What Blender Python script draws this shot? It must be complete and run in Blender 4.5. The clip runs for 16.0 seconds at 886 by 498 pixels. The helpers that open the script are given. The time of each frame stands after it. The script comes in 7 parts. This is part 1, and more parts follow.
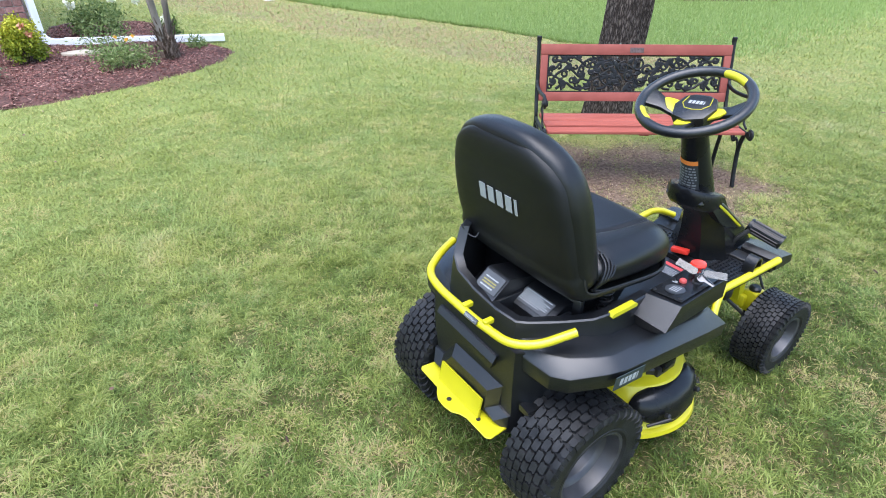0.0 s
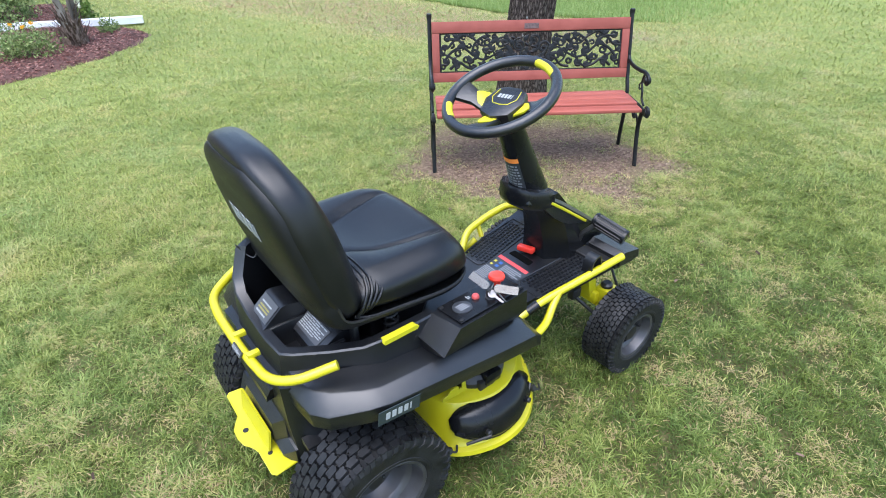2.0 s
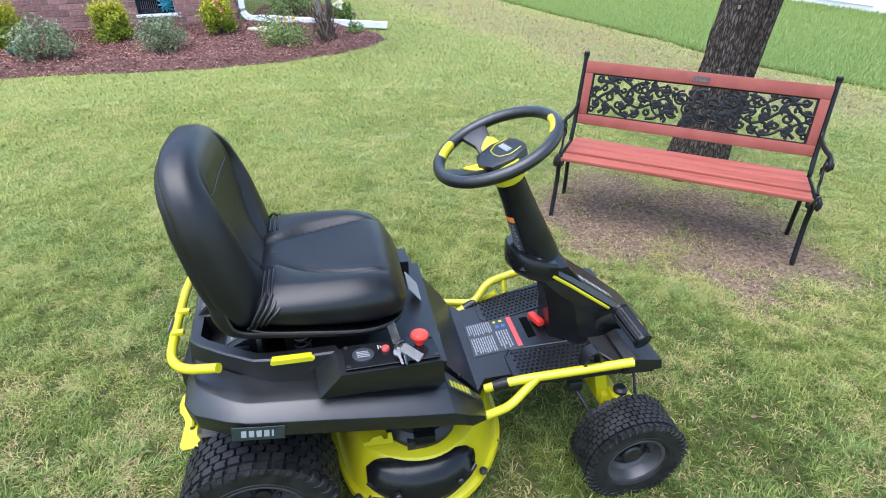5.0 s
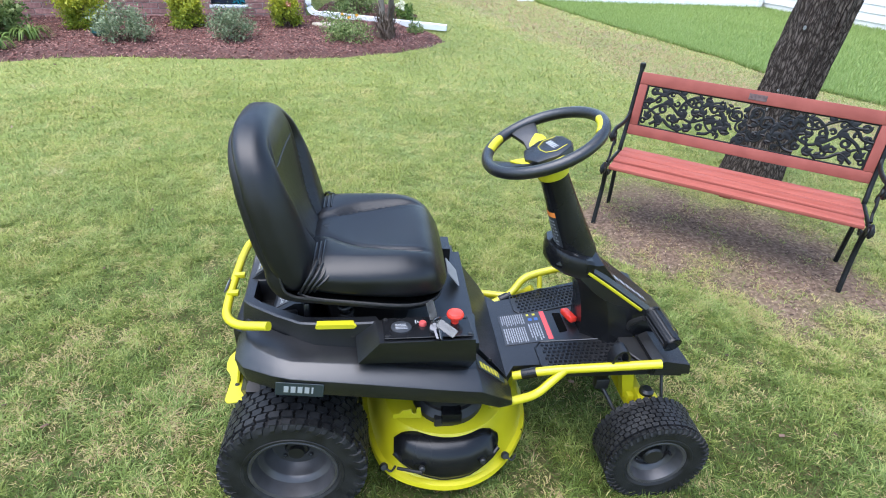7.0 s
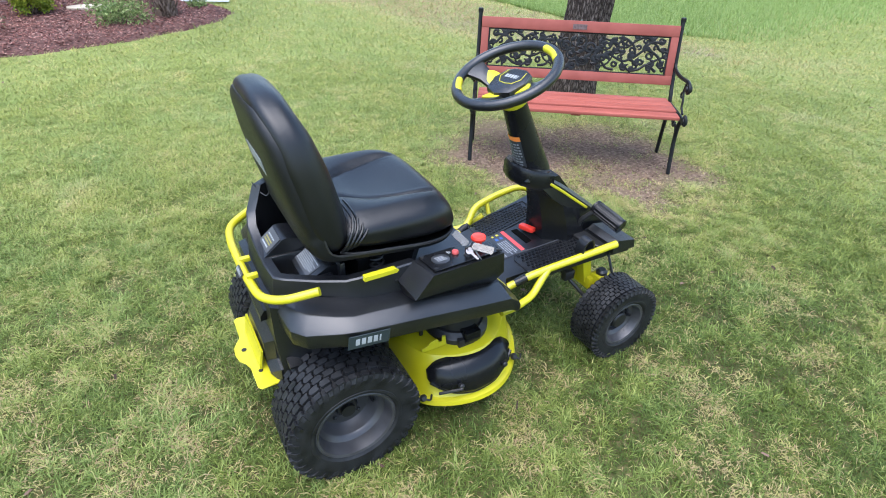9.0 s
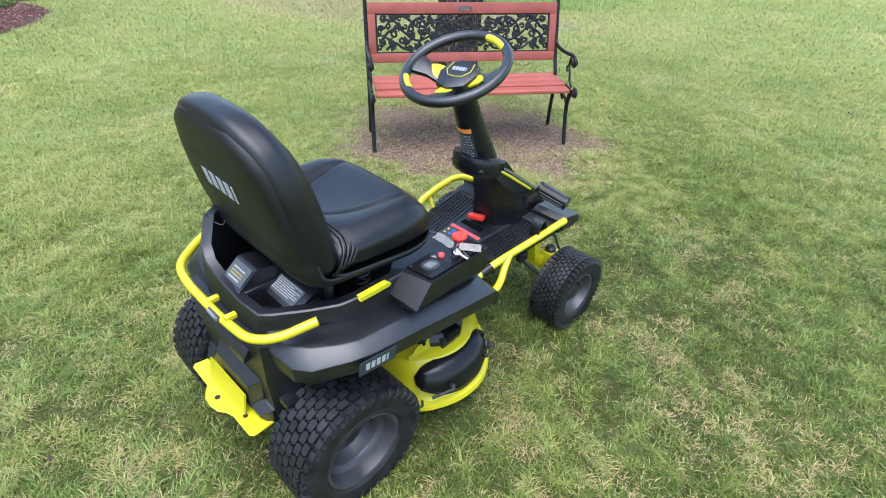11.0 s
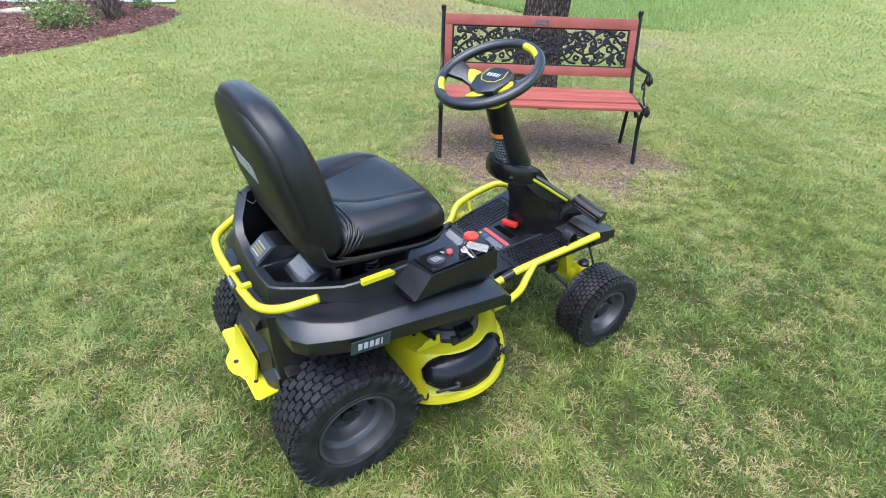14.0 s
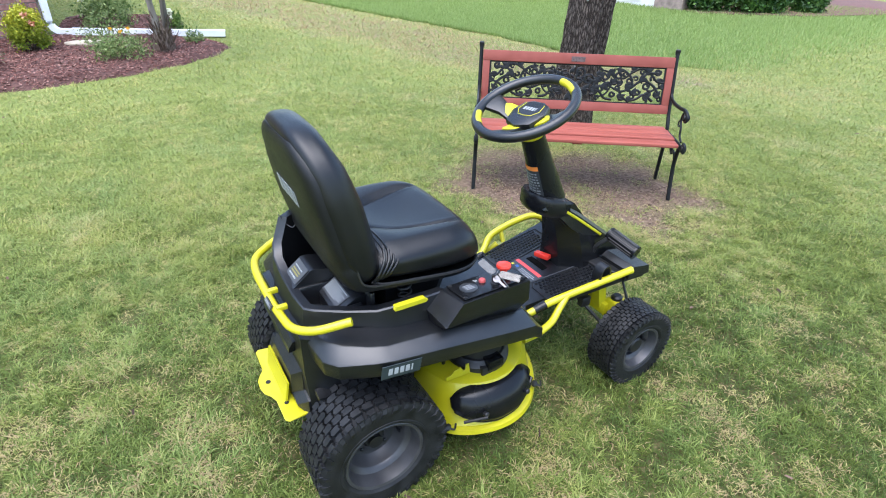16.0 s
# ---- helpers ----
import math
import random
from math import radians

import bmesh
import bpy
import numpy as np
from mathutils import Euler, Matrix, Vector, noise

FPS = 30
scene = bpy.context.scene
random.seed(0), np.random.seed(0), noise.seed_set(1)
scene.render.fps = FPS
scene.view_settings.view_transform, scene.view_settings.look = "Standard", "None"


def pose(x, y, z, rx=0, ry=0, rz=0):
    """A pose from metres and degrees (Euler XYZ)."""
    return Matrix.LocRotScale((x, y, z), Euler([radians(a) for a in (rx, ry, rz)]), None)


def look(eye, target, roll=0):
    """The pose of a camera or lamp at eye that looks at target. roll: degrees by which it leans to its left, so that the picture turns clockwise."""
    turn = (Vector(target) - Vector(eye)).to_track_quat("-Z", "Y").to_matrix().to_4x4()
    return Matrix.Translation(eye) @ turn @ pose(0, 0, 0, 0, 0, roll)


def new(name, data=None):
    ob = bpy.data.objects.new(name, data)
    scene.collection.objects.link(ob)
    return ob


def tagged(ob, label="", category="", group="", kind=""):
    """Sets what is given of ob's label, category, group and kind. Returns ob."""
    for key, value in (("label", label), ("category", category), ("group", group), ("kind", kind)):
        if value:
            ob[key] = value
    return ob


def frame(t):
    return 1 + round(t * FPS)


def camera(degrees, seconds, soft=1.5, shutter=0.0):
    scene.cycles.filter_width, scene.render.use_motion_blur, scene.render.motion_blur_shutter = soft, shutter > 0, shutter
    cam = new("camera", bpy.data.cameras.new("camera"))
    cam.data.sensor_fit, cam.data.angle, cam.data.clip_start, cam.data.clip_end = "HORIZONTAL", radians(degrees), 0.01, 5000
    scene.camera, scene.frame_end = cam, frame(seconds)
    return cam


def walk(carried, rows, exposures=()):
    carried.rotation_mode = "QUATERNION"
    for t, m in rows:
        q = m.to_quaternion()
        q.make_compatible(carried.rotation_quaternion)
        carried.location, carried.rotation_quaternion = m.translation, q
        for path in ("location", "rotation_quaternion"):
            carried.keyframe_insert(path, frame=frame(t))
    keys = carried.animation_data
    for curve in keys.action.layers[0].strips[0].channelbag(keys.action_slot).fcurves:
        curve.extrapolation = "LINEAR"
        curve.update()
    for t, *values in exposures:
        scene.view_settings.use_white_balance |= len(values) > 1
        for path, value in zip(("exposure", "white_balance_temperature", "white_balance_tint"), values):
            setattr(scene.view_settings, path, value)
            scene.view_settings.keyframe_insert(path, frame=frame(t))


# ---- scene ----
cam = camera(77.2, 16.0, soft=1.0)
PATH = [
    (0, (-0.043, -0.052, 1.529), (0.942, 1.35, 0.497), 0.3),
    (0.5, (0.034, -0.087, 1.524), (1.203, 1.172, 0.5), 0.8),
    (1, (0.176, -0.252, 1.543), (1.337, 1.006, 0.508), 0.0),
    (1.5, (0.334, -0.345, 1.549), (1.412, 0.962, 0.486), -1.0),
    (2, (0.497, -0.229, 1.558), (1.503, 1.092, 0.443), -1.1),
    (2.5, (0.617, -0.231, 1.555), (1.508, 1.149, 0.413), -1.3),
    (3, (0.769, -0.434, 1.56), (1.524, 1.035, 0.433), -1.5),
    (3.5, (0.89, -0.481, 1.56), (1.564, 1.036, 0.444), -2.0),
    (4, (0.979, -0.364, 1.572), (1.575, 1.211, 0.493), -1.5),
    (4.2, (1.012, -0.34, 1.571), (1.566, 1.258, 0.504), -0.9),
    (6.3, (1.305, -0.524, 1.543), (1.416, 1.173, 0.491), 2.7),
    (6.5, (1.291, -0.517, 1.544), (1.397, 1.178, 0.488), 3.1),
    (7, (1.139, -0.49, 1.554), (1.354, 1.206, 0.516), 3.2),
    (7.5, (0.963, -0.488, 1.563), (1.444, 1.144, 0.51), 2.2),
    (8, (0.906, -0.582, 1.552), (1.487, 1.01, 0.49), 1.6),
    (8.5, (0.767, -0.592, 1.544), (1.434, 0.96, 0.474), 1.2),
    (9, (0.548, -0.488, 1.53), (1.396, 0.946, 0.423), 2.0),
    (9.5, (0.507, -0.466, 1.538), (1.448, 0.878, 0.393), 3.0),
    (9.7, (0.527, -0.469, 1.55), (1.49, 0.855, 0.401), 3.4),
    (11.8, (0.247, -0.138, 1.54), (1.508, 0.912, 0.397), 1.4),
    (12, (0.259, -0.145, 1.536), (1.504, 0.924, 0.393), 0.9),
    (12.5, (0.319, -0.246, 1.547), (1.511, 0.904, 0.426), 0.0),
    (13, (0.418, -0.41, 1.539), (1.517, 0.835, 0.426), 0.6),
    (13.5, (0.45, -0.445, 1.543), (1.459, 0.87, 0.424), 1.6),
    (14, (0.464, -0.437, 1.542), (1.431, 0.912, 0.427), 2.0),
    (14.5, (0.461, -0.443, 1.545), (1.403, 0.942, 0.453), 2.2),
    (15, (0.457, -0.446, 1.541), (1.383, 0.971, 0.477), 2.1),
    (15.5, (0.447, -0.448, 1.541), (1.362, 0.994, 0.5), 2.0),
    (16, (0.446, -0.449, 1.543), (1.353, 1.012, 0.521), 1.8),
]
walk(cam, [(t, look(eye, target, roll)) for t, eye, target, roll in PATH])

# ---- world and light: bright overcast ----
SUN_EL, SUN_AZ = radians(74), radians(240)
world = bpy.data.worlds.new("overcast")
scene.world = world
world.use_nodes = True
wn = world.node_tree.nodes
sky = wn.new("ShaderNodeTexSky")
sky.sky_type, sky.sun_disc = "NISHITA", False
sky.sun_elevation, sky.sun_rotation = SUN_EL, SUN_AZ
sky.air_density, sky.dust_density, sky.ozone_density = 1.0, 1.4, 1.4
wn["Background"].inputs["Strength"].default_value = 0.125
world.node_tree.links.new(sky.outputs[0], wn["Background"].inputs["Color"])
sun = new("sun", bpy.data.lights.new("sun", "SUN"))
sun.data.energy, sun.data.angle, sun.data.color = 1.5, radians(70), (0.94, 0.965, 1.09)
sun.matrix_basis = look((math.sin(SUN_AZ) * math.cos(SUN_EL) * 30, math.cos(SUN_AZ) * math.cos(SUN_EL) * 30, math.sin(SUN_EL) * 30), (0, 0, 0))
scene.view_settings.exposure = 2.16


# ---- materials ----
def mat(name, rgb, rough=0.5, metal=0.0, vary=0.15, scale=12.0, bump=0.0, bump_scale=200.0, coat=0.0, spec=0.5, rgb2=None, stretch=None, depth=0.002, tight=0.2):
    """A surface with coarse and fine variation of colour, roughness and relief."""
    m = bpy.data.materials.new(name)
    m.use_nodes = True
    t = m.node_tree
    b = t.nodes["Principled BSDF"]
    b.inputs["Metallic"].default_value = metal
    b.inputs["Coat Weight"].default_value = coat
    b.inputs["Specular IOR Level"].default_value = spec
    tc = t.nodes.new("ShaderNodeTexCoord")
    src = tc.outputs["Object"]
    if stretch:
        mp = t.nodes.new("ShaderNodeMapping")
        mp.inputs["Scale"].default_value = stretch
        t.links.new(src, mp.inputs["Vector"])
        src = mp.outputs[0]
    n1 = t.nodes.new("ShaderNodeTexNoise")
    n1.inputs["Scale"].default_value, n1.inputs["Detail"].default_value = scale, 6
    n2 = t.nodes.new("ShaderNodeTexNoise")
    n2.inputs["Scale"].default_value, n2.inputs["Detail"].default_value = bump_scale, 3
    t.links.new(src, n1.inputs["Vector"])
    t.links.new(src, n2.inputs["Vector"])
    ramp = t.nodes.new("ShaderNodeValToRGB")
    lo = [c * (1 - vary) for c in rgb]
    hi = list(rgb2) if rgb2 else [min(1, c * (1 + vary) + 0.01 * vary) for c in rgb]
    ramp.color_ramp.elements[0].position, ramp.color_ramp.elements[1].position = 0.5 - tight, 0.5 + tight
    ramp.color_ramp.elements[0].color, ramp.color_ramp.elements[1].color = (*lo, 1), (*hi, 1)
    t.links.new(n1.outputs["Fac"], ramp.inputs["Fac"])
    t.links.new(ramp.outputs["Color"], b.inputs["Base Color"])
    rr = t.nodes.new("ShaderNodeMapRange")
    rr.inputs["To Min"].default_value, rr.inputs["To Max"].default_value = max(0.02, rough - 0.1), min(1, rough + 0.1)
    t.links.new(n1.outputs["Fac"], rr.inputs["Value"])
    t.links.new(rr.outputs[0], b.inputs["Roughness"])
    if bump:
        bp = t.nodes.new("ShaderNodeBump")
        bp.inputs["Strength"].default_value, bp.inputs["Distance"].default_value = bump, depth
        t.links.new(n2.outputs["Fac"], bp.inputs["Height"])
        t.links.new(bp.outputs[0], b.inputs["Normal"])
    return m


def ramp_mat(name, stops, rough=0.6, attr=None, translucent=0.0, spec=0.3, share=0.5):
    """Small leaves, blades or chips: colour by a random value per island, shifted by an attribute."""
    m = bpy.data.materials.new(name)
    m.use_nodes = True
    t = m.node_tree
    b = t.nodes["Principled BSDF"]
    b.inputs["Roughness"].default_value = rough
    b.inputs["Specular IOR Level"].default_value = spec
    g = t.nodes.new("ShaderNodeNewGeometry")
    ramp = t.nodes.new("ShaderNodeValToRGB")
    els = ramp.color_ramp.elements
    while len(els) < len(stops):
        els.new(0.5)
    for e, (p, c) in zip(els, stops):
        e.position, e.color = p, (*c, 1)
    val = g.outputs["Random Per Island"]
    if attr:
        a = t.nodes.new("ShaderNodeAttribute")
        a.attribute_name = attr
        add = t.nodes.new("ShaderNodeMath")
        add.operation = "MULTIPLY_ADD"
        add.inputs[1].default_value = share
        t.links.new(val, add.inputs[0])
        t.links.new(a.outputs["Fac"], add.inputs[2])
        val = add.outputs[0]
    t.links.new(val, ramp.inputs["Fac"])
    t.links.new(ramp.outputs["Color"], b.inputs["Base Color"])
    if translucent:
        tr = t.nodes.new("ShaderNodeBsdfTranslucent")
        mx = t.nodes.new("ShaderNodeMixShader")
        mx.inputs[0].default_value = translucent
        t.links.new(ramp.outputs["Color"], tr.inputs["Color"])
        t.links.new(b.outputs[0], mx.inputs[1])
        t.links.new(tr.outputs[0], mx.inputs[2])
        t.links.new(mx.outputs[0], t.nodes["Material Output"].inputs["Surface"])
    return m


PLASTIC = mat("black_plastic", (0.0045, 0.0050, 0.0060), 0.31, vary=0.2, scale=6, bump=0.25, bump_scale=900, spec=0.62)
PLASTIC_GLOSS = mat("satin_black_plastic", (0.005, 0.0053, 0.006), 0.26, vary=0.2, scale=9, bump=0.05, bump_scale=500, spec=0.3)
VINYL = mat("black_vinyl", (0.0030, 0.0034, 0.0042), 0.36, vary=0.15, scale=7, bump=0.2, bump_scale=700, spec=0.40)
SHELL = mat("seat_shell_plastic", (0.0038, 0.0042, 0.0046), 0.45, vary=0.2, scale=5, bump=0.25, bump_scale=1100, spec=0.3)
RUBBER = mat("tyre_rubber", (0.0075, 0.008, 0.009), 0.50, vary=0.35, scale=25, bump=0.3, bump_scale=400, rgb2=(0.018, 0.0185, 0.0195), spec=0.25)
RIM = mat("grey_rim_steel", (0.048, 0.048, 0.051), 0.40, metal=0.35, vary=0.25, scale=18, bump=0.1)
YELLOW = mat("lime_yellow_paint", (0.42, 0.38, 0.008), 0.38, vary=0.05, scale=9, bump=0.03, coat=0.25)
YELLOW_GRIP = mat("yellow_plastic", (0.42, 0.39, 0.010), 0.45, vary=0.05, scale=14)
RED = mat("red_plastic", (0.62, 0.035, 0.02), 0.38, vary=0.06)
KEY_STEEL = mat("dull_key_steel", (0.12, 0.12, 0.125), 0.42, metal=1.0, vary=0.2, scale=60)
BLACK_STEEL = mat("black_steel", (0.012, 0.012, 0.012), 0.45, metal=0.2, vary=0.2, bump=0.1)
TAG = mat("clear_plastic_tag", (0.05, 0.053, 0.053), 0.16, vary=0.35, scale=50, rgb2=(0.12, 0.127, 0.127))
TAG.node_tree.nodes["Principled BSDF"].inputs["Transmission Weight"].default_value = 0.6
# near-black that stands for the shade inside the uncut lever slot
SLOT_SHADE = mat("matt_black_slot_shade", (0.002, 0.002, 0.002), 0.95, spec=0.05)
PRINT_WHITE = mat("white_print", (0.26, 0.275, 0.275), 0.5, vary=0.05)
PRINT_GREY = mat("grey_print", (0.22, 0.23, 0.24), 0.5, vary=0.1)
PRINT_BLUE = mat("blue_print", (0.025, 0.085, 0.26), 0.5, vary=0.1)
PRINT_ORANGE = mat("orange_print", (0.75, 0.22, 0.04), 0.5, vary=0.05)
PRINT_RED = mat("red_print", (0.6, 0.06, 0.06), 0.5, vary=0.05)
PRINT_YELLOW = mat("yellow_print", (0.42, 0.37, 0.03), 0.5, vary=0.05)
DECAL = mat("dark_decal", (0.028, 0.031, 0.035), 0.35, vary=0.1)
LABEL_GREY = mat("grey_label", (0.05, 0.053, 0.057), 0.45, vary=0.1)
TEAL_DECAL = mat("slate_decal", (0.018, 0.027, 0.030), 0.4, vary=0.1)
BENCH_WOOD = mat("red_stained_wood", (0.262, 0.064, 0.045), 0.6, vary=0.16, scale=5, bump=0.35, bump_scale=60, stretch=(0.6, 9, 9), spec=0.15, rgb2=(0.305, 0.088, 0.066))
BENCH_FRAME = mat("red_painted_frame", (0.215, 0.056, 0.042), 0.6, vary=0.08, scale=10, bump=0.15, bump_scale=120, rgb2=(0.25, 0.072, 0.055), spec=0.2)
IRON = mat("black_cast_iron", (0.005, 0.0055, 0.006), 0.45, metal=0.0, vary=0.3, scale=30, bump=0.4, bump_scale=150, rgb2=(0.009, 0.010, 0.011), spec=0.24)
WHITE_ALU = mat("white_painted_aluminium", (0.78, 0.79, 0.80), 0.4, vary=0.05, scale=8)
SIDING = mat("white_vinyl_siding", (0.72, 0.70, 0.68), 0.55, vary=0.06, scale=3)
FENCE_WHITE = mat("white_vinyl_fence", (0.80, 0.80, 0.80), 0.45, vary=0.04, scale=3)
MORTAR = mat("mortar", (0.42, 0.36, 0.33), 0.9, vary=0.15, scale=25, bump=0.5, bump_scale=150)
GLASS_DARK = mat("dark_glass_pane", (0.01, 0.014, 0.025), 0.06, vary=0.1)
STONE = mat("pale_flat_stone", (0.42, 0.36, 0.28), 0.85, vary=0.2, scale=12, bump=0.6, bump_scale=60)
ROOF = mat("grey_shingle_roof", (0.10, 0.09, 0.085), 0.9, vary=0.3, scale=20, bump=0.6, bump_scale=60)
TEAL = mat("teal_ceramic", (0.01, 0.20, 0.25), 0.3, vary=0.2)
DKGREEN = mat("dark_green_plastic", (0.006, 0.05, 0.045), 0.3, vary=0.2)


def bark_material(name, deep, ridge, scale, stretch, depth):
    """Upright plates of bark parted by dark fissures."""
    m = mat(name, deep, 0.95, spec=0.1)
    t = m.node_tree
    b = t.nodes["Principled BSDF"]
    tc = t.nodes.new("ShaderNodeTexCoord")
    mp_ = t.nodes.new("ShaderNodeMapping")
    mp_.inputs["Scale"].default_value = (1, 1, stretch)
    t.links.new(tc.outputs["Object"], mp_.inputs["Vector"])
    warp = t.nodes.new("ShaderNodeTexNoise")
    warp.inputs["Scale"].default_value, warp.inputs["Detail"].default_value = scale * 0.8, 4
    t.links.new(mp_.outputs[0], warp.inputs["Vector"])
    add = t.nodes.new("ShaderNodeMixRGB")
    add.blend_type = "ADD"
    add.inputs[0].default_value = 1.6 / scale
    t.links.new(mp_.outputs[0], add.inputs[1])
    t.links.new(warp.outputs["Color"], add.inputs[2])
    vo = t.nodes.new("ShaderNodeTexVoronoi")
    vo.feature = "DISTANCE_TO_EDGE"
    vo.inputs["Scale"].default_value = scale
    t.links.new(add.outputs[0], vo.inputs["Vector"])
    grain = t.nodes.new("ShaderNodeTexNoise")
    grain.inputs["Scale"].default_value, grain.inputs["Detail"].default_value = scale * 6, 5
    t.links.new(mp_.outputs[0], grain.inputs["Vector"])
    mul = t.nodes.new("ShaderNodeMath")
    mul.operation = "MULTIPLY"
    t.links.new(vo.outputs["Distance"], mul.inputs[0])
    t.links.new(grain.outputs["Fac"], mul.inputs[1])
    ramp = t.nodes.new("ShaderNodeValToRGB")
    for e, (p, c) in zip(ramp.color_ramp.elements, [(0.02, deep), (0.2, ridge)]):
        e.position, e.color = p, (*c, 1)
    t.links.new(mul.outputs[0], ramp.inputs["Fac"])
    t.links.new(ramp.outputs["Color"], b.inputs["Base Color"])
    bp = t.nodes.new("ShaderNodeBump")
    bp.inputs["Strength"].default_value, bp.inputs["Distance"].default_value = 1.0, depth
    t.links.new(mul.outputs[0], bp.inputs["Height"])
    t.links.new(bp.outputs[0], b.inputs["Normal"])
    return m


BARK_DARK = bark_material("dark_oak_bark", (0.022, 0.017, 0.014), (0.145, 0.120, 0.102), 58, 0.26, 0.02)
BARK_LIGHT = bark_material("peeling_bark", (0.085, 0.060, 0.046), (0.24, 0.185, 0.15), 40, 0.12, 0.02)
BARK_SMOOTH = mat("smooth_grey_bark", (0.10, 0.085, 0.070), 0.75, vary=0.3, scale=14, bump=0.4, bump_scale=60, rgb2=(0.25, 0.22, 0.19), stretch=(1, 1, 0.1), depth=0.004, spec=0.2)


def brick_material():
    m = mat("red_brown_brick", (0.25, 0.115, 0.096), 0.85, vary=0.25, scale=30, bump=0.6, bump_scale=160, rgb2=(0.36, 0.19, 0.165))
    t = m.node_tree
    b = t.nodes["Principled BSDF"]
    old = b.inputs["Base Color"].links[0].from_socket
    oi = t.nodes.new("ShaderNodeObjectInfo")
    hs = t.nodes.new("ShaderNodeHueSaturation")
    mr = t.nodes.new("ShaderNodeMapRange")
    mr.inputs["To Min"].default_value, mr.inputs["To Max"].default_value = 0.7, 1.35
    t.links.new(oi.outputs["Random"], mr.inputs["Value"])
    t.links.new(mr.outputs[0], hs.inputs["Value"])
    t.links.new(old, hs.inputs["Color"])
    t.links.new(hs.outputs[0], b.inputs["Base Color"])
    return m


BRICK = brick_material()


def grass_material():
    """Blades from deep green through fresh green to straw by "tone", from yellowish to bluish green by "cool"."""
    m = ramp_mat("lawn_grass", [(0.0, (0.046, 0.070, 0.013)), (0.2, (0.112, 0.150, 0.028)), (0.42, (0.262, 0.304, 0.079)), (0.62, (0.385, 0.350, 0.132)), (0.82, (0.37, 0.285, 0.150)), (1.0, (0.27, 0.175, 0.095))], 0.5, "tone", 0.30, share=0.0, spec=0.16)
    t = m.node_tree
    b = t.nodes["Principled BSDF"]
    old = b.inputs["Base Color"].links[0].from_socket
    a = t.nodes.new("ShaderNodeAttribute")
    a.attribute_name = "cool"
    mx = t.nodes.new("ShaderNodeMix")
    mx.data_type, mx.blend_type = "RGBA", "MULTIPLY"
    mx.inputs[7].default_value = (0.80, 0.98, 1.30, 1)
    t.links.new(a.outputs["Fac"], mx.inputs["Factor"])
    t.links.new(old, mx.inputs[6])
    for target in (b.inputs["Base Color"], t.nodes["Translucent BSDF"].inputs["Color"]):
        t.links.new(mx.outputs[2], target)
    return m


GRASS = grass_material()
TALL_GRASS = ramp_mat("tall_grass", [(0.0, (0.19, 0.28, 0.075)), (0.5, (0.25, 0.345, 0.10)), (1.0, (0.33, 0.41, 0.15))], 0.5, None, 0.45)
CHIPS = ramp_mat("mulch_chips", [(0.0, (0.035, 0.013, 0.010)), (0.45, (0.115, 0.042, 0.034)), (0.75, (0.20, 0.092, 0.074)), (1.0, (0.36, 0.22, 0.18))], 0.9)
LITTER = ramp_mat("dry_leaf_litter", [(0.0, (0.036, 0.021, 0.015)), (0.5, (0.105, 0.064, 0.045)), (0.85, (0.19, 0.128, 0.092)), (1.0, (0.34, 0.26, 0.19))], 0.9)
LEAF_YELLOW = ramp_mat("yellow_green_leaves", [(0.0, (0.10, 0.17, 0.02)), (0.5, (0.30, 0.34, 0.03)), (1.0, (0.52, 0.48, 0.05))], 0.5, "dry", 0.3)
LEAF_BLUE = ramp_mat("grey_green_leaves", [(0.0, (0.075, 0.115, 0.055)), (0.6, (0.175, 0.22, 0.12)), (1.0, (0.30, 0.34, 0.21))], 0.5, None, 0.25)
LEAF_GREEN = ramp_mat("green_leaves", [(0.0, (0.04, 0.09, 0.015)), (0.6, (0.11, 0.18, 0.035)), (1.0, (0.22, 0.29, 0.07))], 0.5, None, 0.3)
LEAF_LIGHT = ramp_mat("light_green_leaves", [(0.0, (0.07, 0.12, 0.03)), (0.6, (0.17, 0.235, 0.075)), (1.0, (0.30, 0.36, 0.14))], 0.5, None, 0.3)
LEAF_DARK = ramp_mat("dark_hedge_leaves", [(0.0, (0.015, 0.05, 0.01)), (0.6, (0.045, 0.11, 0.02)), (1.0, (0.10, 0.19, 0.04))], 0.45, None, 0.2)
FLOWER_TAN = ramp_mat("faded_tan_blossoms", [(0.0, (0.30, 0.26, 0.10)), (1.0, (0.55, 0.46, 0.24))], 0.7, None, 0.2)
FLOWER_WHITE = ramp_mat("cream_blossoms", [(0.0, (0.6, 0.6, 0.42)), (1.0, (0.8, 0.8, 0.66))], 0.6, None, 0.2)
FLOWER_ORANGE = ramp_mat("orange_blossoms", [(0.0, (0.7, 0.32, 0.02)), (1.0, (0.8, 0.5, 0.05))], 0.6, None, 0.2)
LEAF_RED = ramp_mat("pinkish_new_leaves", [(0.0, (0.45, 0.15, 0.07)), (1.0, (0.6, 0.33, 0.2))], 0.5, None, 0.2)


# ---- mesh helpers ----
def thing(name, label, category, group="", m=None, kind=""):
    ob = new(name)
    ob.empty_display_size = 0.2
    if m is not None:
        ob.matrix_basis = m
    return tagged(ob, label, category, group, kind)


